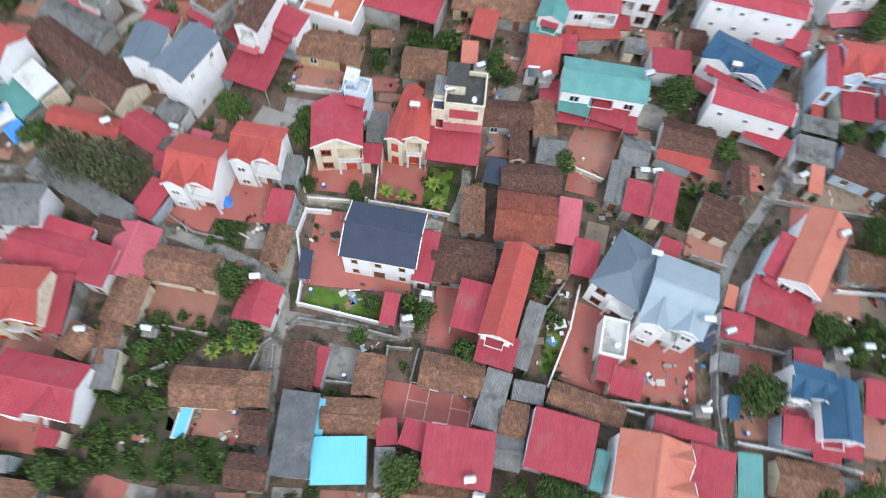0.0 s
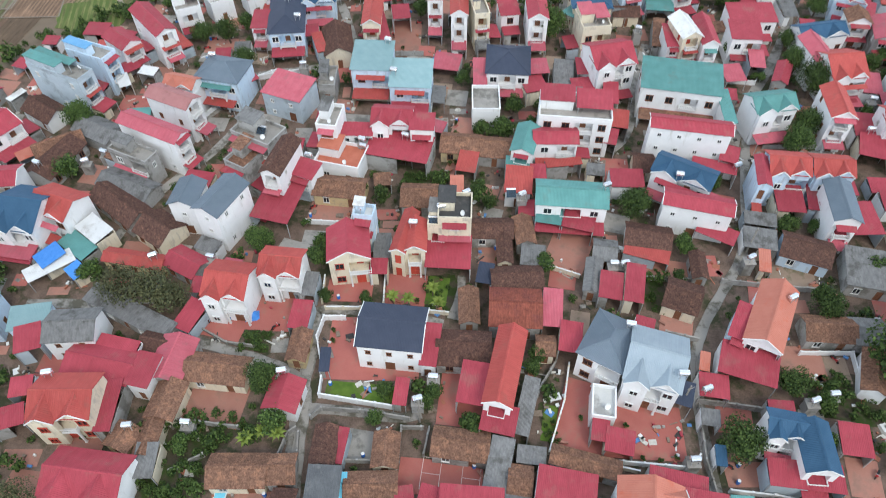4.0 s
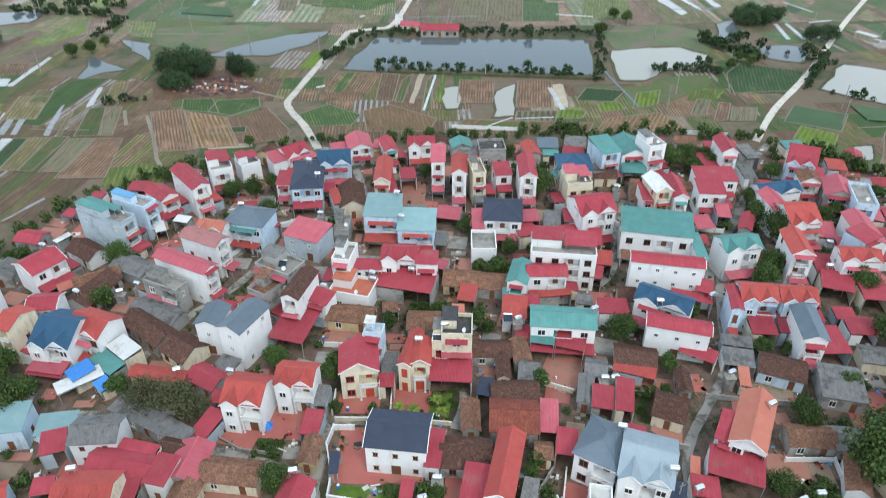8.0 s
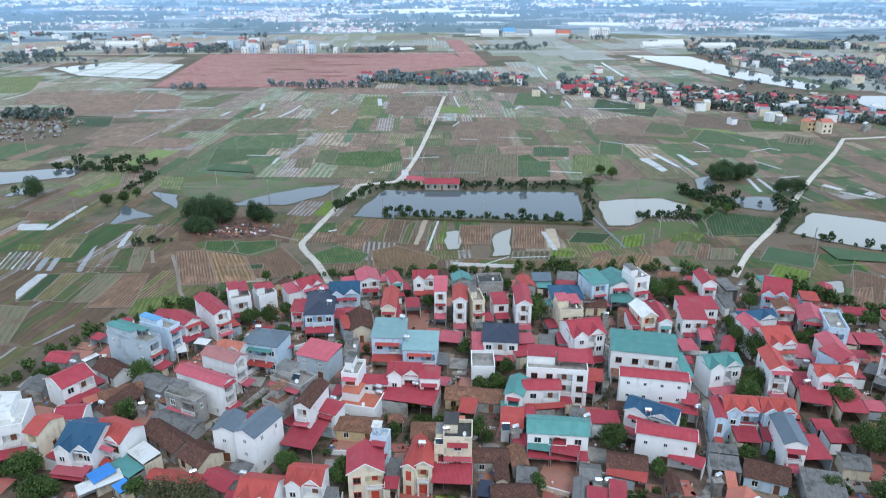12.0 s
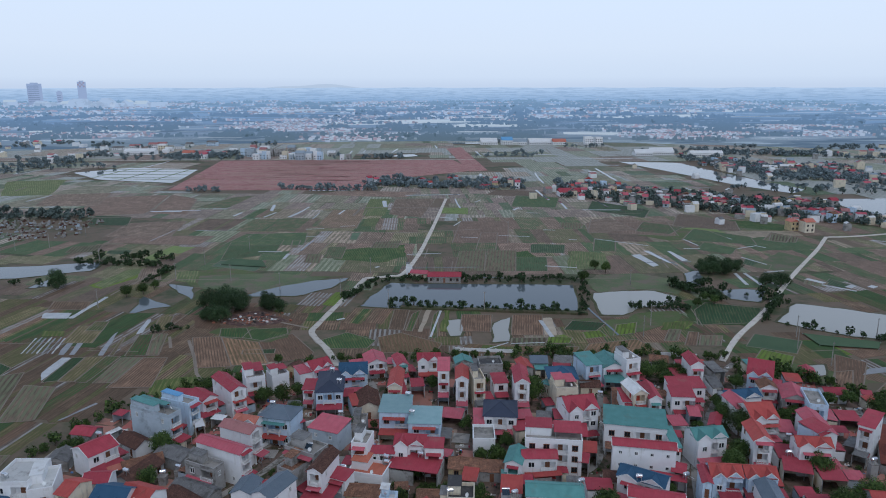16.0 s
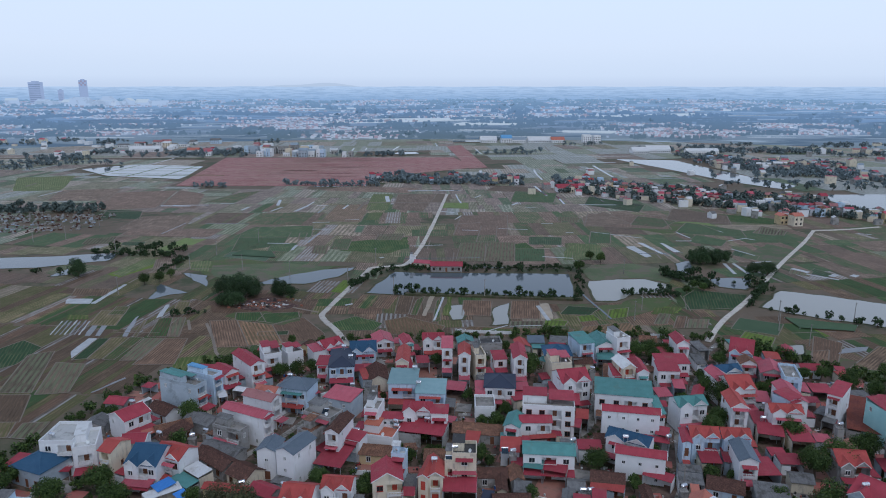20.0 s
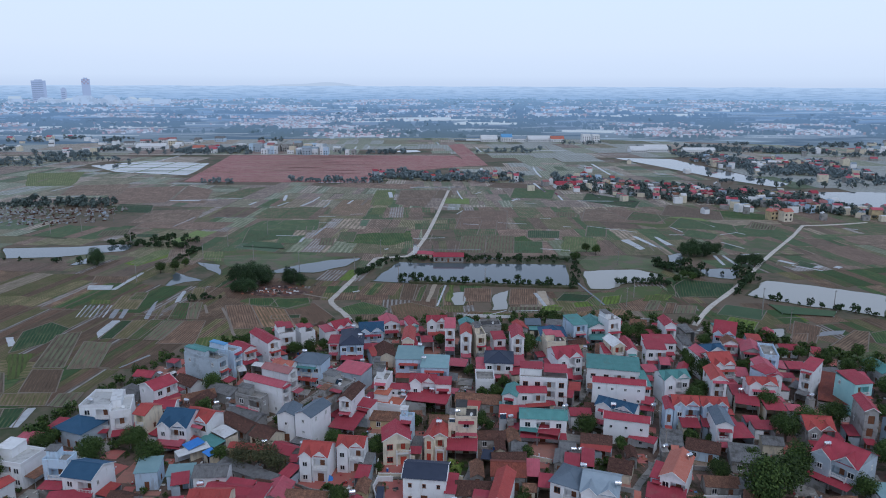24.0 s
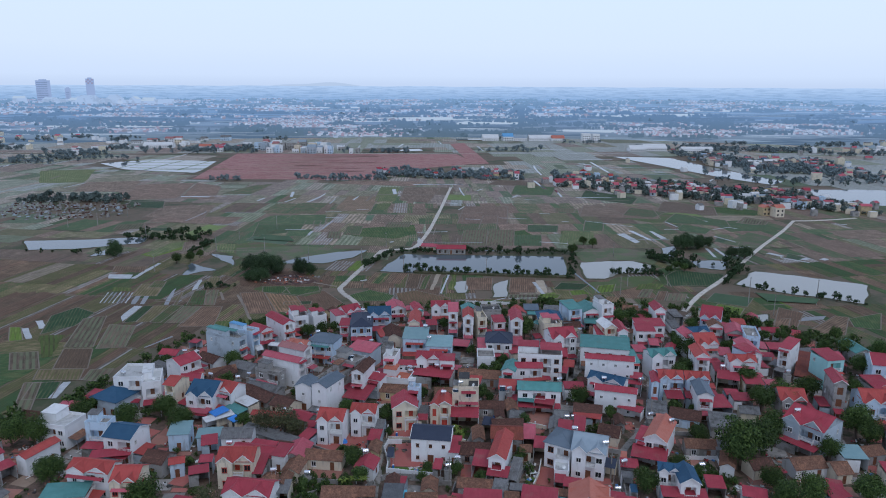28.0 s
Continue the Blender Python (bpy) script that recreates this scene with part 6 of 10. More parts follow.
H(59.5, 216.7, -8, 6.8, 5.7, 4, 'm', 't', '')
H(64.2, 220.9, 18, 5.2, 7.4, 10, 'f', 'g', 'w')
H(40.5, 203.6, 7, 6.6, 7.6, 8, 'f', 'pk', 'c')
H(41.9, 189.4, 12, 8.9, 9.1, 9, 'x', 'r', 'w')
H(20.2, 190.3, -5, 9.1, 10.1, 7, 'h', 'n', 'w')
H(13.9, 187.9, -1, 2.5, 8.1, 5, 'm', 'pk', 'w')
H(26.8, 190.1, 5, 4.7, 5.0, 5, 'm', 'pk', '')
H(25.6, 185.2, 15, 5.1, 5.0, 4, 'm', 'r', '')
H(14.8, 178.7, -1, 5.8, 7.9, 5, 'f', 'g', 'w')
H(37.8, 190.0, -1, 5.0, 5.5, 5, 'm', 'r', '')
H(37.0, 185.1, 6, 6.4, 4.0, 4, 'm', 'r', '')
H(41.5, 180.5, -8, 3.3, 6.7, 5, 'm', 'r', '')
H(32.2, 170.9, -7, 14.3, 8.0, 9, 'f', 'r', 'w', "open")
H(39.7, 167.8, -17, 2.8, 4.5, 4, 'm', 'r', '')
H(33.3, 181.1, -1, 4.9, 2.8, 5, 'm', 'g', '')
H(32.6, 189.1, -7, 4.4, 9.3, 3.5, 'm', 'g', '')
H(56.1, 181.6, -12, 16.2, 9.7, 8, 'm', 't', 'w')
H(58.2, 199.6, -1, 2.8, 7.7, 6, 'm', 'r', 'w')
H(64.0, 174.1, -1, 2.0, 9.6, 6, 'm', 't', '')
H(60.8, 199.4, 10, 4.4, 8.5, 9, 'gv', 'w', 'c')
H(65.7, 199.3, -1, 3.5, 11.1, 8, 'gv', 'r', 'w')
H(79.1, 208.7, -1, 10.6, 6.9, 6, 'm', 'r', 'w')
H(75.0, 200.1, -5, 6.6, 6.5, 7, 'm', 'r', 'w')
H(86.7, 223.3, -1, 4.2, 9.5, 8, 'gv', 'r', 'w')
H(82.4, 221.8, 11, 4.8, 9.8, 3, 'm', 'r', '')
H(76.8, 193.6, -9, 3.5, 6.0, 4, 'm', 'pk', '')
H(81.2, 188.8, -26, 2.8, 7.7, 4, 'gy', 'r', '')
H(72.7, 173.9, 9, 8.6, 6.1, 8, 'x', 't', 'w')
H(95.0, 226.2, 9, 4.1, 7.8, 4, 'm', 'g', '')
H(91.4, 216.5, -1, 3.7, 8.2, 3, 'm', 'g', '')
H(107.0, 218.3, -26, 7.3, 12.2, 7, 'x', 'r', 'l')
H(94.2, 203.7, 11, 11.2, 5.9, 5, 'x', 'u', 'w')
H(88.6, 192.1, 6, 4.3, 9.5, 8, 'gv', 'pk', 'w')
H(91.5, 186.4, 5, 7.4, 10.0, 8, 'x', 'o', 'w')
H(98.5, 184.5, -13, 5.2, 6.8, 4, 'm', 'pk', '')
H(100.9, 178.6, -7, 4.1, 4.6, 4, 'm', 'pk', '')
H(85.4, 172.2, -6, 4.5, 9.7, 9, 'gv', 'o', 'w')
H(109.7, 202.0, -16, 7.2, 9.3, 6, 'gy', 'pk', 'g')
H(112.7, 195.9, -15, 5.0, 11.5, 7, 'f', 'g', 'l')
H(104.6, 179.5, -5, 5.1, 13.5, 8, 'gy', 'pk', 'w')
H(97.9, 169.0, -7, 8.3, 5.4, 8, 'x', 'o', 'w')
H(92.8, 170.5, -10, 5.8, 6.8, 4, 'm', 'r', '')
H(92.2, 164.0, -20, 6.8, 6.4, 4, 'm', 'r', '')
H(57.2, 205.6, -12, 2.8, 10.8, 3, 'm', 'b', '')
H(-94.1, 153.0, 1, 8.4, 10.3, 9, 'f', 'w', 'w')
H(-88.1, 151.6, 18, 5.3, 9.9, 8, 'f', 'w', 'w')
H(-97.6, 146.9, -22, 9.9, 9.0, 5, 'h', 'u', 'a')
H(-79.1, 147.3, -19, 3.6, 6.7, 9, 'gx', 'o', 'c')
H(-69.6, 146.5, -10, 8.0, 10.3, 7, 'x', 'u', 'w')
H(-103.5, 127.6, -14, 9.9, 7.7, 6, 'f', 'w', 'w')
H(-90.3, 123.1, -5, 6.2, 4.0, 8, 'f', 'g', 'l')
H(-82.3, 120.3, -12, 7.9, 7.9, 7, 'gx', 'u', 'w')
H(-102.4, 114.7, 69, 9.6, 3.4, 5, 'gx', 'o', 'w')
H(-84.1, 114.9, 10, 10.0, 3.5, 3.5, 'm', 'r', '')
H(-70.2, 125.4, 8, 5.2, 6.2, 4.6, 'm', 'tg', 'l')
H(-61.0, 120.8, 17, 4.2, 5.0, 4, 'm', 'r', '')
H(-65.9, 111.0, 19, 3.3, 3.2, 4, 'gx', 'o', 'l')
H(-70.9, 112.5, -18, 5.9, 5.6, 4, 'gx', 'bd', '')
H(-59.1, 112.4, 10, 3.4, 3.4, 3.5, 'm', 'r', '')
H(-82.2, 103.4, -10, 10.3, 5.4, 7, 'x', 'o', 'w')
H(-71.7, 98.5, 0, 5.7, 7.2, 8, 'x', 'o', 'c')
H(-86.1, 97.2, 7, 10.2, 5.8, 4, 'm', 't', '')
H(-113.6, 112.1, 60, 4.7, 5.6, 5, 'gx', 'r', 'w')
H(-106.9, 108.0, 58, 3.9, 3.9, 4, 'm', 'r', '')
H(124.4, 174.7, -29, 9.0, 23.0, 3, 'm', 'rs', '')
H(124.7, 166.3, 10, 6.0, 8.0, 10, 'm', 'r', 'e')
H(117.1, 147.6, -13, 3.3, 9.8, 11, 'gv', 'r', 'g')
H(99.9, 126.6, -54, 10.5, 10.6, 8, 'x', 'r', 'a')
H(103.1, 146.2, -8, 7.1, 8.2, 6, 'x', 'o', 'g')
H(101.6, 175.0, 28, 5.5, 5.4, 9, 'm', 'r', 'l')
H(117.1, 176.1, -44, 3.6, 9.6, 10, 'm', 'r', 'w')
H(98.6, 160.5, -8, 5.9, 6.3, 4, 'm', 'r', '')
H(79.8, 144.9, 1, 9.6, 7.5, 4, 'm', 'r', '')
H(79.3, 112.3, 13, 5.9, 4.9, 3, 'gx', 'bd', '')
H(82.3, 108.7, 18, 4.3, 2.7, 3, 'm', 'r', '')
H(91.2, 112.8, 9, 8.5, 5.5, 3, 'gx', 'b', '')
H(98.1, 110.5, 8, 4.1, 5.7, 3, 'gx', 'b', '')
H(88.3, 98.2, 17, 6.4, 3.7, 3, 'm', 't', '')
H(104.5, 116.0, -5, 6.1, 6.3, 4, 'm', 'tg', '')
H(110.9, 118.9, 13, 6.3, 4.5, 3, 'gx', 'b', '')
H(124.7, 140.7, -9, 8.9, 9.0, 8, 'x', 'o', 'l')
H(143.7, 168.4, -18, 7.1, 10.4, 8, 'gx', 'r', 'l')
H(137.3, 158.7, 1, 7.0, 9.4, 4, 'm', 'r', '')
H(146.5, 187.3, 1, 5.9, 10.9, 5, 'gy', 't', '')
H(72.4, 114.2, 67, 7.6, 3.4, 3, 'gx', 'b', 'w')
H(90.7, 97.8, 13, 5.3, 4.2, 4, 'm', 'r', '')


# ---- water tanks and yard walls ----
tank_tower(-62.7, 165.3, 2.4)
tank(-62.7, 165.3, 2.40, -20)
tank_tower(-65.7, 162.7, 2.4)
tank(-65.7, 162.7, 2.40, 23)
tank(-45.0, 137.0, 3.85, 25)
tank_tower(-35.0, 137.1, 3.4)
tank(-35.0, 137.1, 3.40, -13)
tank_tower(-20.7, 161.6, 4.4)
tank(-20.7, 161.6, 4.40, -13)
tank(-10.2, 164.6, 4.06, -19)
tank(-9.0, 143.1, 9.06, -28)
tank(0.4, 140.8, 7.73, -4)
tank(5.3, 142.4, 10.06, 14)
tank_tower(10.0, 152.2, 3.4)
tank(10.0, 152.2, 3.40, 26)
tank_tower(20.3, 150.6, 4.4)
tank(20.3, 150.6, 4.40, 25)
tank(35.1, 148.9, 8.31, 24)
tank(62.3, 157.9, 4.37, 26)
tank(49.4, 152.8, 7.03, -8)
tank_tower(35.2, 135.3, 2.9)
tank(35.2, 135.3, 2.90, -1)
tank_tower(37.1, 135.3, 2.9)
tank(37.1, 135.3, 2.90, 11)
tank_tower(59.0, 136.0, 3.4)
tank(59.0, 136.0, 3.40, 27)
tank(61.0, 124.6, 7.33, 27)
tank(-53.0, 112.2, 7.13, 10)
tank(-40.5, 105.4, 3.68, 6)
tank_tower(-32.6, 106.4, 2.4)
tank(-32.6, 106.4, 2.40, -5)
tank_tower(-19.3, 114.1, 3.9)
tank(-19.3, 114.1, 3.90, 10)
tank_tower(3.9, 113.7, 2.4)
tank(3.9, 113.7, 2.40, -4)
tank_tower(1.5, 110.0, 2.4)
tank(1.5, 110.0, 2.40, 16)
tank(10.5, 89.5, 5.28, 9)
tank_tower(11.8, 87.8, 2.9)
tank(11.8, 87.8, 2.90, -13)
tank(34.4, 119.7, 7.54, -12)
tank(45.2, 110.8, 3.27, 20)
tank_tower(61.2, 109.2, 2.4)
tank(61.2, 109.2, 2.40, 19)
tank(40.2, 110.5, 8.52, -3)
tank_tower(41.1, 100.2, 2.4)
tank(41.1, 100.2, 2.40, 3)
tank_tower(64.2, 110.0, 2.9)
tank(64.2, 110.0, 2.90, 4)
tank(-86.6, 174.5, 6.59, -16)
tank(-44.5, 189.9, 8.01, -3)
tank(-30.7, 210.4, 9.45, -21)
tank(-27.7, 204.4, 8.40, -6)
tank_tower(-10.4, 165.6, 4.9)
tank(-10.4, 165.6, 4.90, -24)
tank(-1.8, 166.3, 5.34, -21)
tank(-4.7, 183.5, 8.34, -15)
tank_tower(-25.8, 193.0, 3.4)
tank(-25.8, 193.0, 3.40, 4)
tank(91.7, 167.6, 4.77, 2)
tank(-6.2, 193.4, 9.09, -23)
tank_tower(52.3, 206.0, 3.4)
tank(52.3, 206.0, 3.40, -24)
tank(-96.3, 150.5, 9.06, -19)
tank(-73.4, 160.1, 4.40, -24)
tank_tower(111.6, 164.6, 4.4)
tank(111.6, 164.6, 4.40, 12)
tank(95.7, 127.3, 9.14, 6)
tank_tower(97.3, 178.9, 3.4)
tank(97.3, 178.9, 3.40, -22)
wall_run([(-13.9, 112.0), (-1.4, 109.7)], 1.4, WALL['w'], 'white rendered yard wall with square piers')
wall_run([(-13.9, 112.0), (-13.8, 116.2), (-15.4, 122.6), (-14.6, 126.5), (-10.9, 126.4)], 1.4, WALL['w'], 'white rendered yard wall with square piers')
wall_run([(-14.6, 128.6), (-7.4, 128.5), (-6.0, 129.2)], 1.0, WALL['c'], 'cream rendered yard wall with square piers')
wall_run([(-5.6, 128.7), (2.7, 127.8), (6.4, 127.3)], 1.0, WALL['c'], 'cream rendered yard wall with square piers')
wall_run([(-25.5, 106.8), (-35.0, 108.1), (-35.6, 106.8)], 1.2, WALL['g'], 'bare cement yard wall stained by damp')
wall_run([(-14.8, 108.4), (-13.3, 109.8), (-6.5, 109.2), (0.3, 107.9)], 1.3, WALL['g'], 'bare cement yard wall stained by damp')
wall_run([(-10.2, 101.5), (-4.4, 101.3)], 1.2, WALL['g'], 'bare cement yard wall stained by damp')
wall_run([(20.9, 102.5), (24.1, 110.8), (25.6, 117.3)], 1.1, WALL['c'], 'cream rendered yard wall with square piers')
wall_run([(23.2, 101.3), (28.0, 100.8), (33.6, 99.5)], 1.1, WALL['c'], 'cream rendered yard wall with square piers')
wall_run([(28.5, 101.2), (41.3, 99.9), (42.9, 101.9)], 1.2, WALL['w'], 'white rendered yard wall with square piers')
wall_run([(44.5, 110.6), (50.2, 109.7), (55.9, 108.7)], 1.4, WALL['g'], 'bare cement yard wall stained by damp')
wall_run([(44.5, 109.7), (43.5, 101.1), (43.8, 96.2)], 1.4, WALL['g'], 'bare cement yard wall stained by damp')
wall_run([(45.9, 96.6), (52.1, 95.8), (61.8, 93.7)], 1.2, WALL['w'], 'white rendered yard wall with square piers')
wall_run([(-16.3, 105.8), (-16.0, 101.6), (-15.8, 96.7)], 1.2, WALL['g'], 'bare cement yard wall stained by damp')
wall_run([(-35.2, 124.8), (-30.3, 121.9), (-23.9, 120.9)], 0.8, WALL['g'], 'low bare cement yard wall stained by damp')
wall_run([(17.8, 106.4), (20.9, 113.6), (23.4, 117.4)], 1.2, WALL['g'], 'bare cement yard wall stained by damp')
wall_run([(-1.2, 101.4), (-0.9, 106.6), (2.4, 106.5)], 1.2, WALL['g'], 'bare cement yard wall stained by damp')
wall_run([(2.5, 102.3), (3.3, 106.5)], 1.2, WALL['g'], 'bare cement yard wall stained by damp')
wall_run([(63.2, 119.0), (71.6, 118.9), (70.8, 113.2)], 1.1, WALL['w'], 'white rendered yard wall with square piers')
wall_run([(54.3, 133.6), (62.5, 132.4), (71.6, 131.3)], 1.2, WALL['g'], 'bare cement yard wall stained by damp')
wall_run([(42.3, 123.1), (47.4, 121.6)], 1.2, WALL['g'], 'bare cement yard wall stained by damp')
wall_run([(36.2, 134.9), (49.7, 133.7)], 1.2, WALL['g'], 'bare cement yard wall stained by damp')
wall_run([(22.7, 137.8), (29.6, 134.9)], 1.2, WALL['c'], 'cream rendered yard wall with square piers')
wall_run([(-20.3, 148.4), (-11.8, 147.7), (-11.2, 154.6)], 1.2, WALL['w'], 'white rendered yard wall with square piers')
wall_run([(-4.7, 129.2), (-4.7, 135.8)], 1.2, WALL['c'], 'cream rendered yard wall with square piers')
wall_run([(-15.3, 129.9), (-15.3, 135.3)], 1.2, WALL['c'], 'cream rendered yard wall with square piers')
wall_run([(-29.9, 102.5), (-34.3, 100.1)], 1.2, WALL['g'], 'bare cement yard wall stained by damp')
wall_run([(-19.1, 101.6), (-17.9, 105.8), (-16.8, 106.7)], 1.2, WALL['g'], 'bare cement yard wall stained by damp')
wall_run([(68.3, 190.7), (76.3, 189.4), (79.4, 194.4)], 1.2, WALL['w'], 'white rendered yard wall with square piers')
wall_run([(-46.4, 178.8), (-38.9, 191.7), (-32.5, 195.4)], 1.2, WALL['w'], 'white rendered yard wall with square piers')
wall_run([(-27.8, 203.5), (-26.7, 195.4), (-36.3, 192.9)], 1.2, WALL['w'], 'white rendered yard wall with square piers')
wall_run([(-6.9, 201.9), (1.2, 201.8)], 1.2, WALL['g'], 'bare cement yard wall stained by damp')
wall_run([(8.6, 251.7), (30.0, 249.5)], 1.3, WALL['w'], 'white rendered yard wall with square piers')
wall_run([(81.9, 247.0), (96.2, 244.9)], 1.3, WALL['w'], 'white rendered yard wall with square piers')
wall_run([(71.9, 168.2), (83.3, 168.1)], 1.2, WALL['g'], 'bare cement yard wall stained by damp')


# ---- filler between the plots that the lanes leave ----
def covered(px, py, r):
    for x, y, yaw, w, d in PLOTS + YARDS:
        c, s = math.cos(radians(yaw)), math.sin(radians(yaw))
        dx, dy = px - x, py - y
        u, v = dx * c + dy * s, -dx * s + dy * c
        if abs(u) < w / 2 + r and abs(v) < d / 2 + r:
            return True
    for line in ROADS:
        for c in line[::2]:
            if math.hypot(c.x - px, c.y - py) < r + 2.4:
                return True
    return any(math.hypot(px - x, py - y) < r * 0.7 + t * 0.8 for x, y, t in TREE_AT)


grng = random.Random(11)


# ---- overgrown kitchen gardens ----
GARDENS = []
GARDEN_SOIL = surface("dark_garden_soil", (0.06, 0.052, 0.036), (0.12, 0.092, 0.066), 0.95, 0.5, 5, bump=0.7, stain=(0.045, 0.07, 0.02), stain_at=0.49, stain_scale=0.5, spec=0.1)


def garden(pts, count, small=0.45, large=1.3):
    GARDENS.append(pts)
    xs, ys = [p[0] for p in pts], [p[1] for p in pts]
    tagged(put("garden", sheet("garden", soft_outline(pts, 0.08, 4, 5), 0.066, GARDEN_SOIL, 0.06)), "overgrown kitchen garden with weeds", "garden", kind="structure")
    for _ in range(count):
        px, py = grng.uniform(min(xs), max(xs)), grng.uniform(min(ys), max(ys))
        if inside(px, py, pts) and not any(abs(px - x) < w / 2 and abs(py - y) < d / 2 for x, y, yaw, w, d in PLOTS):
            small_tree(px, py, grng.uniform(small, large) * (1.6 if grng.random() < 0.1 else 1), "b")


garden([(-41.1, 106.0), (-35.4, 110.4), (-23.2, 107.8), (-29.7, 102.5), (-28.8, 93.7), (-18.1, 92.4), (-18.3, 87.6), (-37.8, 87.8)], 260)
garden([(-56, 86), (-38, 86), (-38, 90), (-56, 92)], 40)
garden([(-28, 120.8), (-23.5, 120), (-23, 124), (-27, 124.5)], 26, 0.3, 0.9)
garden([(2, 128), (8, 128), (8, 136), (2, 136)], 14, 0.3, 0.7)
garden([(21, 103), (23, 103), (22, 111), (20, 111)], 14, 0.2, 0.5)
garden([(62, 108), (72, 106), (73, 115), (63, 116)], 50, 0.4, 1.2)
garden([(40, 128), (45, 126), (44, 136), (40, 137)], 20, 0.4, 1.0)
garden([(-2, 156), (6, 155), (7, 162), (-2, 163)], 40, 0.4, 1.1)


# lean-to roofs against the taller houses
for x, y, yaw, w, d in TALL[:170]:
    c, s = math.cos(radians(yaw)), math.sin(radians(yaw))
    for u, v, lw, ld, turn in ((0, -d / 2 - 1.75, w * 0.95, 3.3, 0), (w / 2 + 1.6, -d * 0.1, d * 0.7, 3.0, 90), (-w / 2 - 1.6, -d * 0.1, d * 0.7, 3.0, -90)):
        px, py = x + u * c - v * s, y + u * s + v * c
        ends = [(px + k * lw * 0.36 * math.cos(radians(yaw + turn)), py + k * lw * 0.36 * math.sin(radians(yaw + turn))) for k in (-1, 0, 1)]
        if not any(covered(a, b, 0.75) for a, b in ends) and grng.random() < 0.85:
            PLOTS.append((px, py, yaw + turn, lw, ld))
            canopy(px, py, yaw + turn, lw, ld, grng.uniform(2.6, 3.1), grng.choices(("r", "pk", "o", "g", "b"), (6, 2.5, 1, 1, 0.8))[0], True)
for gy in range(164, 478, 9):
    for gx in range(-236, 344, 9):
        px, py = gx / 2 + grng.uniform(-1.8, 1.8), gy / 2 + grng.uniform(-1.8, 1.8)
        if not inside(px, py, VILLAGE) or any(inside(px, py, p) for p in GARDENS):
            continue
        side = px < -75 or px > 95
        yaw = grng.choice((-12, -8, -20, -5, 5))
        if not covered(px, py, 3.3):
            if grng.random() < 0.5:
                H(px, py, yaw + grng.choice((0, 0, 90)), grng.uniform(4.6, 6.6), grng.uniform(4.4, 6), grng.choice((3, 3.2, 3, 6.6)) if side else 3, grng.choice(("gx", "gy", "gx")), grng.choices(("b", "bd", "g", "r", "o"), (3, 3, 2, 2, 1))[0], "" if grng.random() < 0.5 else grng.choice("wcg"))
            else:
                H(px, py, yaw, grng.uniform(4.6, 6.6), grng.uniform(4.2, 6), grng.uniform(2.6, 3.3), "m", grng.choices(("r", "pk", "o", "g", "t"), (6, 3, 1, 1.4, 0.4))[0], "")
        elif not covered(px, py, 2.1):
            if grng.random() < 0.42:
                H(px, py, yaw, grng.uniform(3.2, 4.4), grng.uniform(3, 4.2), grng.uniform(2.4, 3.0), "m", grng.choices(("r", "pk", "o", "g", "b"), (6, 3, 1, 1.6, 1))[0], "")
            else:
                yard(px, py, yaw, grng.uniform(4.4, 6.5), grng.uniform(4.4, 6.5), grng.choice(("pinkbrick", "brick", "pinkbrick", "concrete")))
        elif not covered(px, py, 1.2) and grng.random() < 0.45:
            small_tree(px, py, grng.uniform(0.9, 1.9), "b")


# ---- the last gaps: small paved yards, and the clutter that lies about ----
for gy in range(78, 238, 3):
    for gx in range(-118, 170, 3):
        px, py = gx + grng.uniform(-1, 1), gy + grng.uniform(-1, 1)
        if inside(px, py, VILLAGE) and not any(inside(px, py, p) for p in GARDENS) and not covered(px, py, 1.5) and grng.random() < 0.75:
            yard(px, py, grng.choice((-12, -8, -5, -16)), grng.uniform(3.2, 5.6), grng.uniform(3.2, 5.6), grng.choice(("pinkbrick", "brick", "concrete", "dirt")))

JUNK = [surface("old_brick_red", (0.30, 0.11, 0.07), (0.40, 0.17, 0.11), 0.9, 3, 14), surface("weathered_planks", (0.16, 0.12, 0.09), (0.28, 0.22, 0.17), 0.9, 3, 14), CONCRETE, TRIM, surface("dark_rubbish", (0.03, 0.03, 0.03), (0.08, 0.075, 0.07), 0.9, 3, 14), surface("faded_blue_plastic", (0.08, 0.20, 0.42), (0.12, 0.26, 0.5), 0.5, 3, 14), ROOF["r"], surface("pale_sacks", (0.45, 0.43, 0.38), (0.6, 0.58, 0.52), 0.9, 3, 14)]
jv, jf, jm = [], [], []


def junk(px, py, z, big):
    """A few planks, sacks, bricks or crates dropped in a heap."""
    for _ in range(grng.randint(2, 6)):
        a = grng.uniform(0, 3.14)
        c, s = math.cos(a), math.sin(a)
        w, d, h = (v * big for v in grng.choice(((1.8, 0.2, 0.1), (0.5, 0.4, 0.35), (0.9, 0.6, 0.25), (0.3, 0.3, 0.5), (1.2, 0.9, 0.08), (0.7, 0.35, 0.3))))
        ox, oy = px + grng.gauss(0, 0.7), py + grng.gauss(0, 0.7)
        bv, bf = box_geo(-w / 2, -d / 2, z, w / 2, d / 2, z + h)
        k = len(jv)
        jv.extend((ox + x * c - y * s, oy + x * s + y * c, zz) for x, y, zz in bv)
        jf.extend(tuple(k + i for i in face) for face in bf)
        jm.extend([grng.choices(range(8), (4, 5, 4, 3, 4, 1, 1.5, 3))[0]] * 6)


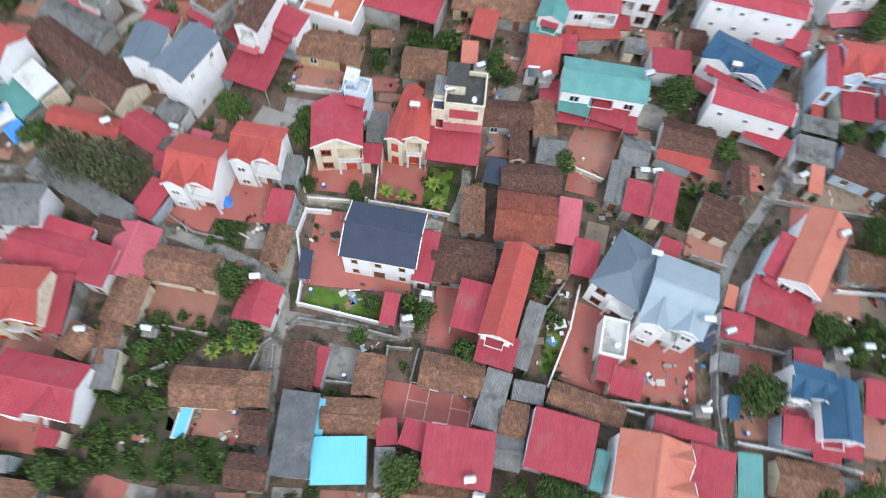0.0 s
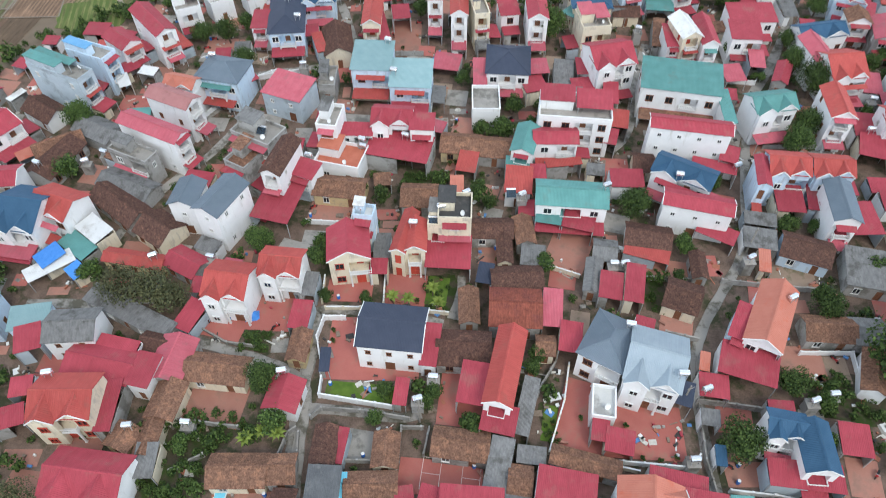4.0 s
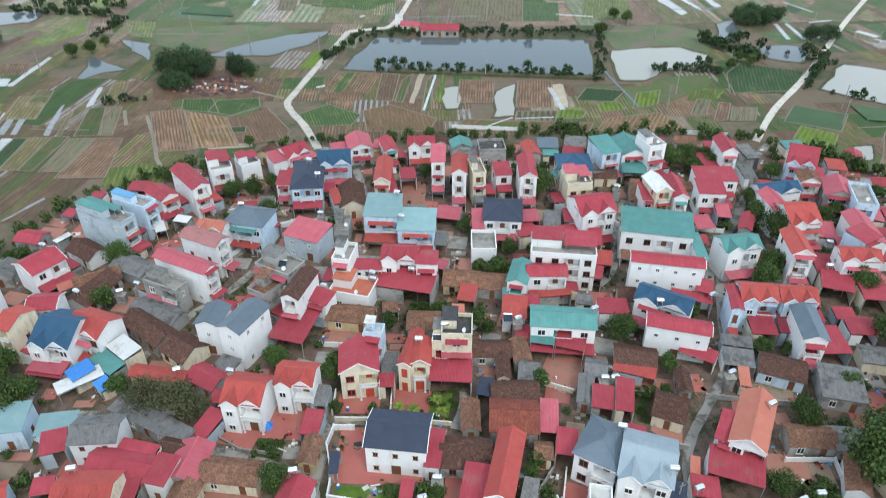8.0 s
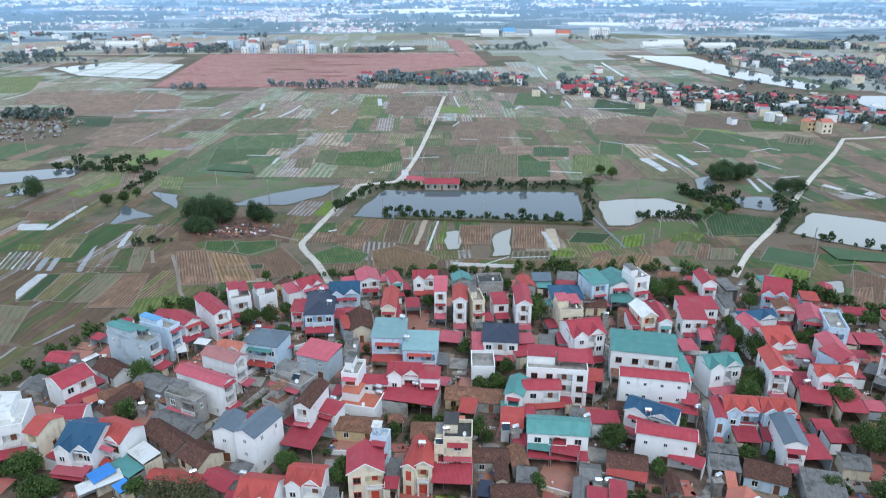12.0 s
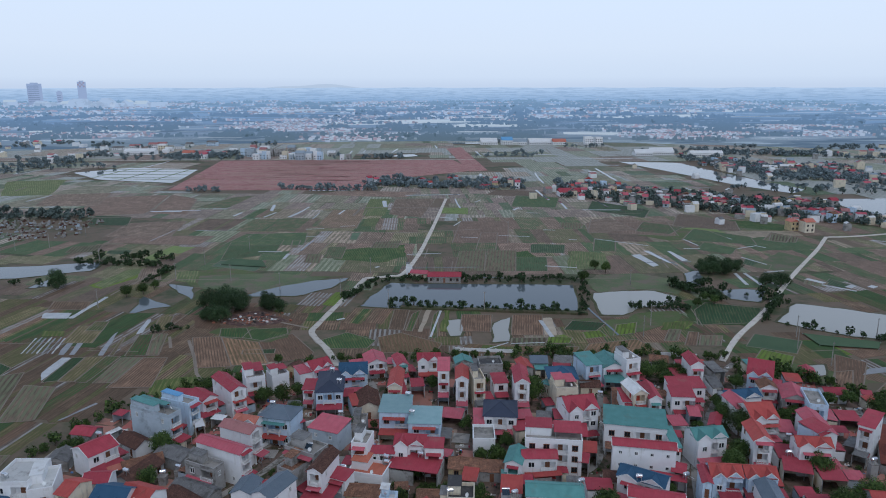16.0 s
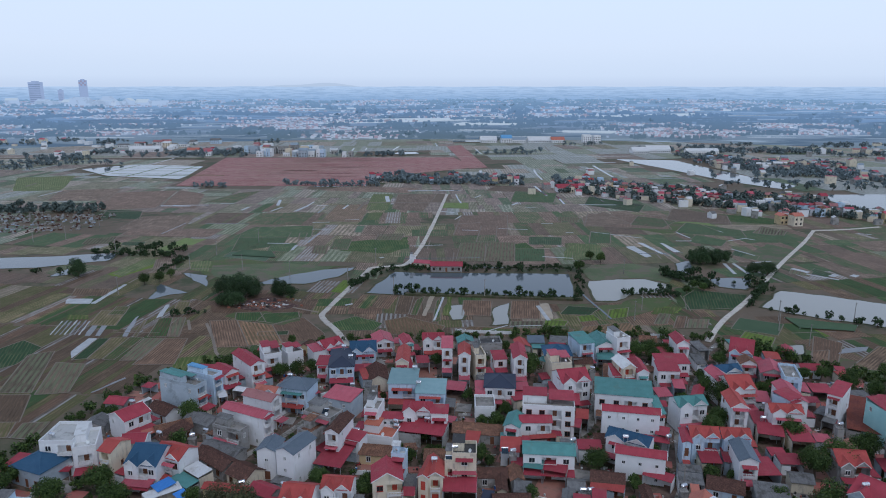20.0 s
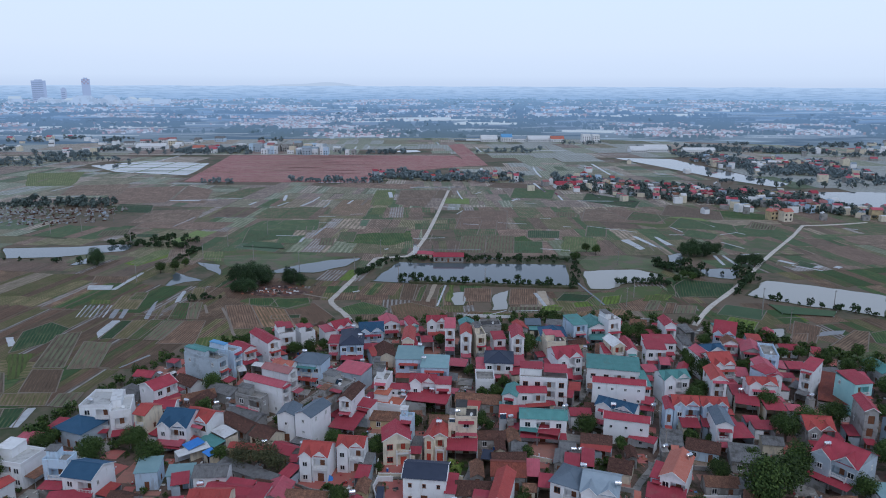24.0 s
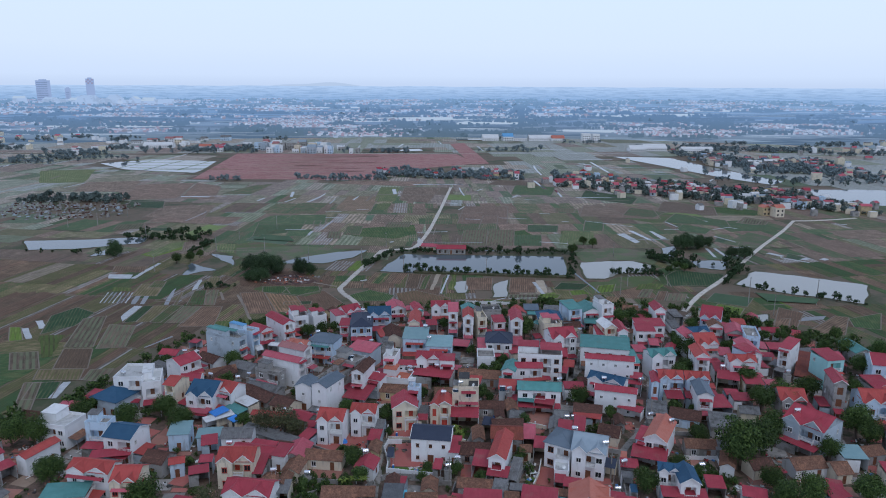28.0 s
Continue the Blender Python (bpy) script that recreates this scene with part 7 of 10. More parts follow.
for _ in range(1500):
    px, py = grng.uniform(-116, 160), grng.uniform(78, 236)
    if inside(px, py, VILLAGE) and not any(abs(px - x) < w / 2 + 0.4 and abs(py - y) < d / 2 + 0.4 for x, y, yaw, w, d in PLOTS) and not any(math.hypot(c.x - px, c.y - py) < 2.0 for line in ROADS for c in line[::2]):
        junk(px, py, 0.09, grng.uniform(0.6, 1.2))
me = bpy.data.meshes.new("yard_clutter")
me.from_pydata(jv, [], jf)
for m in JUNK:
    me.materials.append(m)
me.polygons.foreach_set("material_index", jm)
tagged(put("yard_clutter", me), "planks, bricks, sacks and buckets lying about the yards", "clutter", kind="stuff")


# ---- small things in the yards ----
POT = surface("glazed_pot", (0.20, 0.09, 0.05), (0.32, 0.15, 0.09), 0.5, 3, 12)
BLUEP = surface("blue_plastic", (0.04, 0.16, 0.50), (0.06, 0.20, 0.60), 0.4, 3, 12, bump=0.05)
REDP = surface("red_plastic", (0.45, 0.04, 0.04), (0.55, 0.06, 0.06), 0.4, 3, 12, bump=0.05)
RUBBER = surface("black_rubber", (0.02, 0.02, 0.02), (0.04, 0.04, 0.04), 0.8, 3, 12)


def lathe(name, profile, material, n=10, axis="z"):
    """A turned body from radius and height pairs."""
    v, f = [], []
    for r, z in profile:
        v += [(r * math.cos(2 * math.pi * i / n), r * math.sin(2 * math.pi * i / n), z) for i in range(n)]
    for j in range(len(profile) - 1):
        f += [(j * n + i, j * n + (i + 1) % n, j * n + n + (i + 1) % n, j * n + n + i) for i in range(n)]
    f += [tuple(reversed(range(n))), tuple(range((len(profile) - 1) * n, len(profile) * n))]
    if axis == "y":
        v = [(x_, z_, y_) for x_, y_, z_ in v]
    return mesh(name, v, f, material)


def potted_plant():
    t = thing("potted_plant", 0, -1400, 0, 0, "small green shrub in a brown glazed pot", "potted plant", "potted plants")
    put("pot", lathe("pot", ((0.22, 0), (0.34, 0.3), (0.36, 0.45), (0.3, 0.45)), POT), t)
    cv, cf = crown(17, 0.6, 1.0, 130, 0.2, 6)
    put("foliage", mesh("foliage", cv, cf, LEAF["b"]), t, pose(0, 0, 0.85))
    return t


def barrel():
    t = thing("plastic_barrel", 0, -1400, 0, 0, "upright blue plastic water barrel", "barrel", "barrels")
    put("drum", lathe("drum", ((0.27, 0), (0.3, 0.1), (0.3, 0.82), (0.25, 0.92)), BLUEP), t)
    put("lid", lathe("lid", ((0.26, 0.92), (0.26, 0.96)), TRIM), t)
    return t


def scooter():
    t = thing("motor_scooter", 0, -1400, 0, 0, "parked motor scooter with a dark seat", "scooter", "scooters")
    put("body", boxes("body", REDP, (-0.55, -0.13, 0.35, 0.5, 0.13, 0.62), (0.38, -0.16, 0.3, 0.52, 0.16, 0.98)), t)
    put("seat", boxes("seat", RUBBER, (-0.6, -0.15, 0.62, 0.12, 0.15, 0.74)), t)
    put("handlebar", boxes("handlebar", METAL, (0.4, -0.32, 0.98, 0.46, 0.32, 1.03)), t)
    for sx in (-0.58, 0.62):
        put("wheel", cached(("wheel",), lambda: lathe("wheel", ((0.2, -0.05), (0.27, -0.04), (0.27, 0.04), (0.2, 0.05)), RUBBER, 12, "y")), t, pose(sx, 0, 0.27))
    return t


def brick_stack():
    t = thing("brick_stack", 0, -1400, 0, 0, "loose stack of spare red bricks", "bricks", "brick stacks")
    r = random.Random(3)
    one = boxes("brick", YARD["pinkbrick"], (-0.3, -0.15, 0, 0.3, 0.15, 0.16))
    for k in range(3):
        for i in range(2):
            put("brick", one, t, pose((i - 1) * 0.62 + r.uniform(-0.03, 0.03), r.uniform(-0.05, 0.05), k * 0.16, 0, 0, r.uniform(-4, 4)))
    return t


KIT = [potted_plant(), potted_plant(), barrel(), scooter(), brick_stack()]
krng = random.Random(77)
for x, y, yaw, w, d in YARDS[:36]:
    for _ in range(krng.choice((1, 2, 3))):
        side = krng.randrange(4)
        u, v = krng.uniform(-0.42, 0.42) * w, krng.uniform(-0.42, 0.42) * d
        u, v = ((u, -d / 2 + 0.6), (w / 2 - 0.6, v), (u, d / 2 - 0.6), (-w / 2 + 0.6, v))[side]
        c, s = math.cos(radians(yaw)), math.sin(radians(yaw))
        copy_thing(krng.choices(KIT, (2, 2, 2, 2, 1.5))[0], pose(x + u * c - v * s, y + u * s + v * c, 0.1, 0, 0, krng.uniform(0, 360)))
for x, y, rot in ((26.3, 107.9, 0), (32.9, 106.7, 40), (34.5, 101.5, 10), (37.0, 101.2, 80), (39.5, 101.6, 20), (-12.6, 122.0, 0), (-12.7, 124.0, 0)):
    copy_thing(KIT[0], pose(x, y, 0.1, 0, 0, rot))

# a white garden table with stools on the red-paved yard
table = thing("garden_table", 22.7, 111.4, 0.1, 15, "white garden table with a thick top", "table")
put("tabletop", boxes("tabletop", TRIM, (-0.9, -0.6, 0.68, 0.9, 0.6, 0.76)), table)
for px, py in ((-0.75, -0.45), (0.75, -0.45), (-0.75, 0.45), (0.75, 0.45)):
    put("leg", cached(("tleg",), lambda: boxes("leg", TRIM, (-0.05, -0.05, 0, 0.05, 0.05, 0.68))), table, pose(px, py, 0))
for px, py in ((21.2, 111.0), (24.2, 111.8), (22.4, 112.6), (23.0, 110.2)):
    stool = thing("stool", px, py, 0.1, 15, "small white garden stool", "stool", "garden stools")
    put("seat", boxes("seat", TRIM, (-0.28, -0.28, 0.38, 0.28, 0.28, 0.45)), stool)
    put("foot", boxes("foot", TRIM, (-0.2, -0.2, 0, 0.2, 0.2, 0.38)), stool)

# blue tarpaulin heap, bright blue trough, skylight, outside stair
heap_v, heap_f = [], []
hr = random.Random(9)
for j in range(7):
    for i in range(7):
        u, v = i / 6 - 0.5, j / 6 - 0.5
        heap_v.append((u * 2.4, v * 2.0, max(0.02, 1.1 * (1 - 3.4 * (u * u + v * v)) + hr.uniform(-0.12, 0.12)) if 0 < i < 6 and 0 < j < 6 else 0.0))
heap_f = [(j * 7 + i, j * 7 + i + 1, j * 7 + i + 8, j * 7 + i + 7) for j in range(6) for i in range(6)]
heap = put("tarpaulin", mesh("tarpaulin", heap_v, heap_f, ROOF["cb"]))
heap.matrix_world = pose(-27.0, 127.3, 0.1, 0, 0, 10)
tagged(heap, "blue tarpaulin thrown over a heap in the yard", "tarpaulin")
trough = thing("trough", -26.5, 95.1, 0.0, -8, "bright blue lined water trough beside a yard", "trough")
put("basin", boxes("basin", ROOF["c"], (-0.8, -2.2, 0, 0.8, 2.2, 0.5)), trough)
put("rim", boxes("rim", TRIM, (-0.9, -2.3, 0.5, -0.75, 2.3, 0.58), (0.75, -2.3, 0.5, 0.9, 2.3, 0.58), (-0.75, -2.3, 0.5, 0.75, -2.15, 0.58), (-0.75, 2.15, 0.5, 0.75, 2.3, 0.58)), trough)
stair = thing("outside_stair", 6.4, 94.6, 0.0, -6, "white concrete stair up to the flat sheet roof", "stair")
for k in range(12):
    put("step", cached(("step", k), lambda: boxes("step", TRIM, (-0.9, 0, 0, 0.9, 0.28, 0.42 * (k + 1)))), stair, pose(0, -1.8 + 0.28 * k, 0))

# painted lines of the badminton court
COURT = surface("court_paint", (0.55, 0.45, 0.42), (0.70, 0.62, 0.58), 0.8, 2, 10, bump=0.05)
court = thing("court_lines", 6.4, 99.2, 0.135, -8, "faded white badminton court lines painted on paving", "court lines", kind="structure")
for x0, y0, x1, y1 in ((-4.3, 2.4, 4.3, 2.48), (-4.3, -2.4, 4.3, -2.32), (-4.3, -2.3, -4.22, 2.4), (4.22, -2.3, 4.3, 2.4), (-1.6, -2.3, -1.52, 2.4), (1.6, -2.3, 1.68, 2.4), (-4.2, 0.0, -1.62, 0.08), (1.7, 0.0, 4.2, 0.08)):
    put("line", boxes("line", COURT, (x0, y0, 0, x1, y1, 0.006)), court)


# satellite dishes on the flat roofs and house walls
def satellite_dish():
    t = thing("satellite_dish", 0, -1400, 0, 0, "white satellite dish on a short steel pole", "satellite dish", "satellite dishes")
    put("pole", boxes("pole", METAL, (-0.04, -0.04, 0, 0.04, 0.04, 0.9)), t)
    put("dish", lathe("dish", ((0.05, 0.0), (0.3, 0.05), (0.48, 0.16), (0.5, 0.18), (0.46, 0.17), (0.28, 0.08), (0.04, 0.03)), TRIM, 12), t, pose(0, -0.05, 0.85, 58, 0, 0))
    return t


KIT.append(satellite_dish())
drng = random.Random(19)
for ob in [o for o in bpy.data.objects if o.name.split(".")[0] == "roof_deck"]:
    if drng.random() < 0.6:
        bx = [Vector(c) for c in ob.bound_box]
        lo, hi = bx[0], bx[6]
        m = ob.parent.matrix_world @ pose(drng.uniform(0.1, 0.4) * (hi.x - lo.x), drng.uniform(-0.4, -0.1) * (hi.y - lo.y), hi.z)
        copy_thing(KIT[-1], m @ pose(0, 0, 0, 0, 0, drng.uniform(-60, 60)))


# solar water heaters on the roofs
def solar_heater(x, y, z, yaw):
    t = thing("solar_heater", x, y, z, yaw, "solar water heater with blue glass tubes and a steel barrel", "solar heater", "solar heaters")
    rows = [(-0.8 + 0.16 * i, -0.7, 0, -0.71 + 0.16 * i, 0.6, 0.06) for i in range(11)]
    bank = put("tube_bank", boxes("tube_bank", ROOF["u"], (-0.85, -0.72, -0.03, 0.9, 0.62, 0.0)), t, pose(0, 0, 0.6, 38))
    for row in rows:
        put("tube", boxes("tube", GLASS, row), bank)
    put("barrel", lathe("barrel", ((0.12, -0.95), (0.22, -0.9), (0.22, 0.9), (0.12, 0.95)), STEEL, 12), t, pose(0, 0.62, 1.15, 0, 90, 0))
    put("stand", boxes("stand", METAL, (-0.8, -0.6, 0, -0.74, 0.7, 0.06), (0.74, -0.6, 0, 0.8, 0.7, 0.06), (-0.8, 0.56, 0, -0.74, 0.62, 1.0), (0.74, 0.56, 0, 0.8, 0.62, 1.0)), t)


solar_heater(3.9, 141.0, 8.06, 0)
solar_heater(18.3, 151.0, 4.5, 0)
solar_heater(-29.5, 164.0, 9.06, -20)


# ---- more paved yards and weedy corners on the free ground between the houses ----
def fill_free_ground():
    bpy.context.view_layer.update()
    taken = np.zeros((200, 310), bool)      # one square metre each, from (-150, 50)
    for ob in [o for o in bpy.data.objects if o.type == "MESH" and o.name.split(".")[0] not in ("ground", "village_ground")]:
        m = ob.matrix_world
        if len(ob.data.polygons) < 400:
            loops = [[m @ ob.data.vertices[i].co for i in f.vertices] for f in ob.data.polygons]
        else:
            mid = sum((m @ Vector(c) for c in ob.bound_box), Vector()) / 8
            loops = [[mid.lerp(m @ Vector(c), 0.6) for c in ob.bound_box[:4]]]
        for pts in loops:
            a = pts[0]
            for b, c in zip(pts[1:-1], pts[2:]):
                n = int(max((b - a).length, (c - a).length, (c - b).length) / 0.6) + 1
                if n > 90:
                    continue
                for s in range(n + 1):
                    for r in range(n + 1 - s):
                        i, j = int(a.x + ((b.x - a.x) * s + (c.x - a.x) * r) / n + 150), int(a.y + ((b.y - a.y) * s + (c.y - a.y) * r) / n - 50)
                        if 0 <= i < 310 and 0 <= j < 200:
                            taken[j, i] = True
    for line in ROADS:
        for k in range(len(line) - 1):
            p, q = line[k], line[k + 1]
            n = max(1, int(math.hypot(q[0] - p[0], q[1] - p[1]) / 0.7))
            for s in range(n + 1):
                i, j = int(p[0] + (q[0] - p[0]) * s / n + 150), int(p[1] + (q[1] - p[1]) * s / n - 50)
                taken[max(j - 1, 0):j + 2, max(i - 1, 0):i + 2] = True
    frng = random.Random(404)
    for w, d in ((9, 7), (7, 9), (7, 6), (6, 5), (4, 6), (6, 3), (3, 5), (4, 3), (3, 3), (2, 4), (4, 2), (2, 2)):
        for j in range(0, 200 - d):
            for i in range(0, 310 - w):
                if taken[j:j + d, i:i + w].any():
                    continue
                x, y = i - 150 + w / 2, j + 50 + d / 2
                if y < 86 or not all(inside(x + u, y + v, VILLAGE) for u in (-7, 7) for v in (-7, 7)):
                    continue
                taken[j:j + d, i:i + w] = True
                if w * d > 7 and abs(x) < 115 and frng.random() < 0.72:
                    yard(x, y, frng.uniform(-2, 2), w - 0.3, d - 0.3, frng.choice(("brick", "brick", "pinkbrick", "pinkbrick", "concrete")))
                elif frng.random() < 0.8:
                    for _ in range(max(1, w * d // 7)):
                        small_tree(x + frng.uniform(-0.4, 0.4) * w, y + frng.uniform(-0.4, 0.4) * d, frng.uniform(0.45, 1.1), "b")


fill_free_ground()


# ---- field plots ----
def clear_of(px, py, r):
    if any(inside(px, py, w) for w in WATERS):
        return False
    for line in ROADS:
        for c in line[::2]:
            if abs(c.x - px) < r and abs(c.y - py) < r:
                return False
    return not inside(px, py, VILLAGE)


frng = random.Random(5)
plots = thing("field_plots", 0, 0, 0, 0, "patchwork of ploughed brown soil and green vegetable plots", "field", kind="structure")


FAR_PLOTS = None


def plot_block(px, py, w, d, yaw, strips, weights):
    """A block of narrow strips side by side under one tillage, welded into one sheet; rows run along y."""
    cuts = [0.0]
    while cuts[-1] < 1:
        cuts.append(cuts[-1] + frng.uniform(0.5, 1.6) / strips)
    cuts[-1] = 1.0
    n = len(cuts)
    z = 0.05 + frng.random() * 0.05
    lo = [frng.uniform(-0.05, 0.03) * d for _ in range(n)]
    hi = [frng.uniform(-0.03, 0.05) * d for _ in range(n)]
    v = [(-w / 2 + c * w, -d / 2 + lo[i], z) for i, c in enumerate(cuts)] + [(-w / 2 + c * w, d / 2 + hi[i], z) for i, c in enumerate(cuts)]
    v += [(x_, y_, 0.0) for x_, y_, _ in v]
    f = [(i, i + 1, n + i + 1, n + i) for i in range(n - 1)]
    f += [(2 * n + i, 2 * n + i + 1, i + 1, i) for i in range(n - 1)] + [(n + i, n + i + 1, 3 * n + i + 1, 3 * n + i) for i in range(n - 1)]
    last = frng.choices(range(len(weights)), weights)[0]
    index = []
    for i in range(n - 1):
        if frng.random() < 0.55:
            last = frng.choices(range(len(weights)), weights)[0]
        index.append(last)
    if FAR_PLOTS is not None:
        m = pose(px, py, 0, 0, 0, yaw)
        k = len(FAR_PLOTS[0])
        FAR_PLOTS[0].extend(tuple(m @ Vector(p)) for p in v)
        FAR_PLOTS[1].extend(tuple(a + k for a in face) for face in f)
        FAR_PLOTS[2].extend(index * 3)
        return
    # plots farther out have the haze mixed into their colour
    soils = HAZED_FIELD if py > 330 else FIELD
    me = mesh("plot", v, f, soils[0])
    for m in soils[1:]:
        me.materials.append(m)
    me.polygons.foreach_set("material_index", index * 3)
    put("plot", me, plots, pose(px, py, 0, 0, 0, yaw))


def plot_zone(x0, x1, y0, y1, w, d, yaw, weights, skip, strips=5):
    y = y0
    while y < y1:
        dd = d * frng.uniform(0.75, 1.3)
        x = x0 + frng.uniform(-w, 0)
        while x < x1:
            ww = w * frng.uniform(0.6, 1.5)
            s = math.sin(radians(yaw))
            px, py = x + ww / 2 - (y - y0) * s, y + dd / 2 + (x - (x0 + x1) / 2) * s
            ok = all(clear_of(px + i * ww * 0.42, py + j * dd * 0.42, 3.2) for i in (-1, -0.33, 0.33, 1) for j in (-1, 0, 1))
            if ok and frng.random() > skip:
                across = frng.random() < 0.12
                plot_block(px, py, dd - 0.6 if across else ww - 0.5, ww - 0.5 if across else dd - 0.6, yaw + 90 * across, max(2, round(strips * ww / w)), weights)
            elif frng.random() > skip:
                for a, b in ((-0.25, -0.25), (0.25, -0.25), (-0.25, 0.25), (0.25, 0.25)):
                    qx, qy = px + a * ww, py + b * dd
                    if all(clear_of(qx + i * ww * 0.2, qy + j * dd * 0.2, 3.0) for i in (-1, 1) for j in (-1, 1)):
                        plot_block(qx, qy, ww / 2 - 0.6, dd / 2 - 0.6, yaw, max(2, strips // 2), weights)
            x += ww
        y += dd


# shares of each plot material: bare, red, stubble, green, leafy, mulched, bright, haze-pale tan, haze-pale green,
# haze-pale grey
plot_zone(-200, -55, 140, 330, 19, 52, -9, (8, 3, 7, 2.5, 2, 4.5, 0.6, 0.2, 0.1), 0.02, 8)
plot_zone(-50, 135, 236, 300, 24, 24, 2, (8, 6, 5, 1.8, 1.5, 1.2, 0.6, 0.2, 0.1), 0.03, 5)
plot_zone(125, 330, 150, 345, 22, 36, 10, (6, 2, 3, 5, 4, 1.2, 0.7, 0.3, 0.2), 0.05, 6)
plot_zone(-340, -200, 200, 420, 40, 38, -10, (6, 3, 4, 2, 2, 0.8, 0.2, 1, 1), 0.05, 7)
plot_zone(-200, -22, 335, 520, 34, 38, -3, (7, 2, 5, 3, 2, 0.5, 0.2, 1.6, 1.0), 0.04, 6)
plot_zone(-12, 235, 362, 520, 32, 34, 2, (7, 2, 4, 4, 3, 0.6, 0.3, 1.6, 1.0), 0.04, 6)
plot_zone(235, 540, 330, 540, 42, 38, 8, (5, 2, 3, 5.5, 4, 0.4, 0.3, 0.3, 0.4), 0.06, 7)
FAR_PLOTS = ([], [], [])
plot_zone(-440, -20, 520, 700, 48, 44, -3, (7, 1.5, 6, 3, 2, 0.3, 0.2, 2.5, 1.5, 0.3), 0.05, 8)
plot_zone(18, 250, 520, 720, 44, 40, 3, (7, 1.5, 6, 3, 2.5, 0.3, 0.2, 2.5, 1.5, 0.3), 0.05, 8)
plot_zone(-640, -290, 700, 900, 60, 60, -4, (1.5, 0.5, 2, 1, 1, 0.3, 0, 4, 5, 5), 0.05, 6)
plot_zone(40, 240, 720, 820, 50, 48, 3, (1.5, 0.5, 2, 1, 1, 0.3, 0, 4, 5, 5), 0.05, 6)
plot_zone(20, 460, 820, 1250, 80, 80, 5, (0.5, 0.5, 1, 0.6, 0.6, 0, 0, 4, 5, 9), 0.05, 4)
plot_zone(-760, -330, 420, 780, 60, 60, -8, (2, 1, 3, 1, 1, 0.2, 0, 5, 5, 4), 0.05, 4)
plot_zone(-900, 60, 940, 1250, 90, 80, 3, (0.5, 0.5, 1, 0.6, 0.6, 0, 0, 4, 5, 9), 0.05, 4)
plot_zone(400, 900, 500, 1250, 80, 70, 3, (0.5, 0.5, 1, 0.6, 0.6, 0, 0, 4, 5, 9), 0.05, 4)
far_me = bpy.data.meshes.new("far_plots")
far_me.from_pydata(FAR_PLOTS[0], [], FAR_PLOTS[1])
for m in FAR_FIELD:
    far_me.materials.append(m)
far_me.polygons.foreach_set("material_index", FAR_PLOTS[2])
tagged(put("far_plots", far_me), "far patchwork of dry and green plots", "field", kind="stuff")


# ---- meadows, weedy banks and fresh crops over the plots ----
def meadow(pts, kind, level=0):
    words = {"grass": "lush green weedy grass between the plots", "young": "bright yellow-green young crop", "leafy": "dark green leafy crop in rows", "mud": "trampled bare brown earth with rubble"}[kind]
    mat = {"grass": MEADOW, "young": FIELD[6], "leafy": FIELD[4], "mud": FIELD[1]}[kind]
    tagged(put("meadow", sheet("meadow", soft_outline(pts, 0.12, 5, int(abs(pts[0][0])) + 3), 0.118 + 0.007 * level, mat, 0.1)), words, "field", kind="structure")


MEADOW = surface("lush_meadow_grass", (0.062, 0.092, 0.034), (0.115, 0.138, 0.055), 0.85, 0.05, 1.2, bump=0.8, stain=(0.13, 0.105, 0.068), stain_at=0.53, stain_scale=0.09, spec=0.2)
meadow([(-138, 365), (-108, 374), (-82, 354), (-46, 357), (-60, 352), (-88, 350), (-97, 330), (-118, 334)], "grass")
meadow([(-172, 339), (-160, 375), (-154, 354), (-162, 333)], "young")
meadow([(-86, 275), (-74, 278), (-58, 274), (-58, 265), (-69, 263), (-82, 266)], "grass", 1)
meadow([(-43, 261), (-34, 271), (-23, 264), (-33, 258), (-40, 254)], "leafy")
meadow([(-103, 290), (-79, 306), (-54, 285), (-60, 278), (-82, 274), (-97, 277)], "mud")
meadow([(-146, 342), (-145, 374), (-139, 362), (-139, 339)], "grass", 2)
meadow([(77, 350), (93, 349), (126, 344), (125, 332), (112, 331), (90, 333), (76, 332)], "grass")
meadow([(111, 300), (123, 312), (138, 303), (131, 278), (108, 285)], "leafy")
meadow([(44, 265), (52, 269), (54, 263), (45, 259)], "young")
meadow([(59, 272), (67, 274), (69, 268), (62, 265)], "young")
meadow([(94, 281), (101, 285), (108, 283), (104, 276), (95, 275)], "young", 1)
meadow([(115, 255), (127, 264), (131, 258), (125, 243)], "leafy", 1)
meadow([(54, 288), (71, 289), (65, 275), (54, 275)], "grass")
meadow([(71, 286), (82, 288), (90, 296), (108, 298), (104, 286), (79, 270), (70, 267)], "grass", 2)
meadow([(22, 394), (55, 414), (61, 378), (21, 372)], "leafy")
meadow([(59, 429), (79, 429), (76, 407), (57, 409)], "leafy", 1)
meadow([(79, 411), (95, 410), (94, 369), (75, 369)], "grass", 1)
meadow([(112, 232), (138, 214), (170, 180), (176, 196), (150, 222), (128, 240)], "grass")
meadow([(-60, 415), (-20, 430), (-18, 400), (-30, 385), (-58, 392)], "leafy")
meadow([(120, 470), (170, 480), (200, 455), (150, 440)], "grass", 1)
meadow([(200, 520), (250, 490), (235, 470), (180, 500)], "leafy", 1)


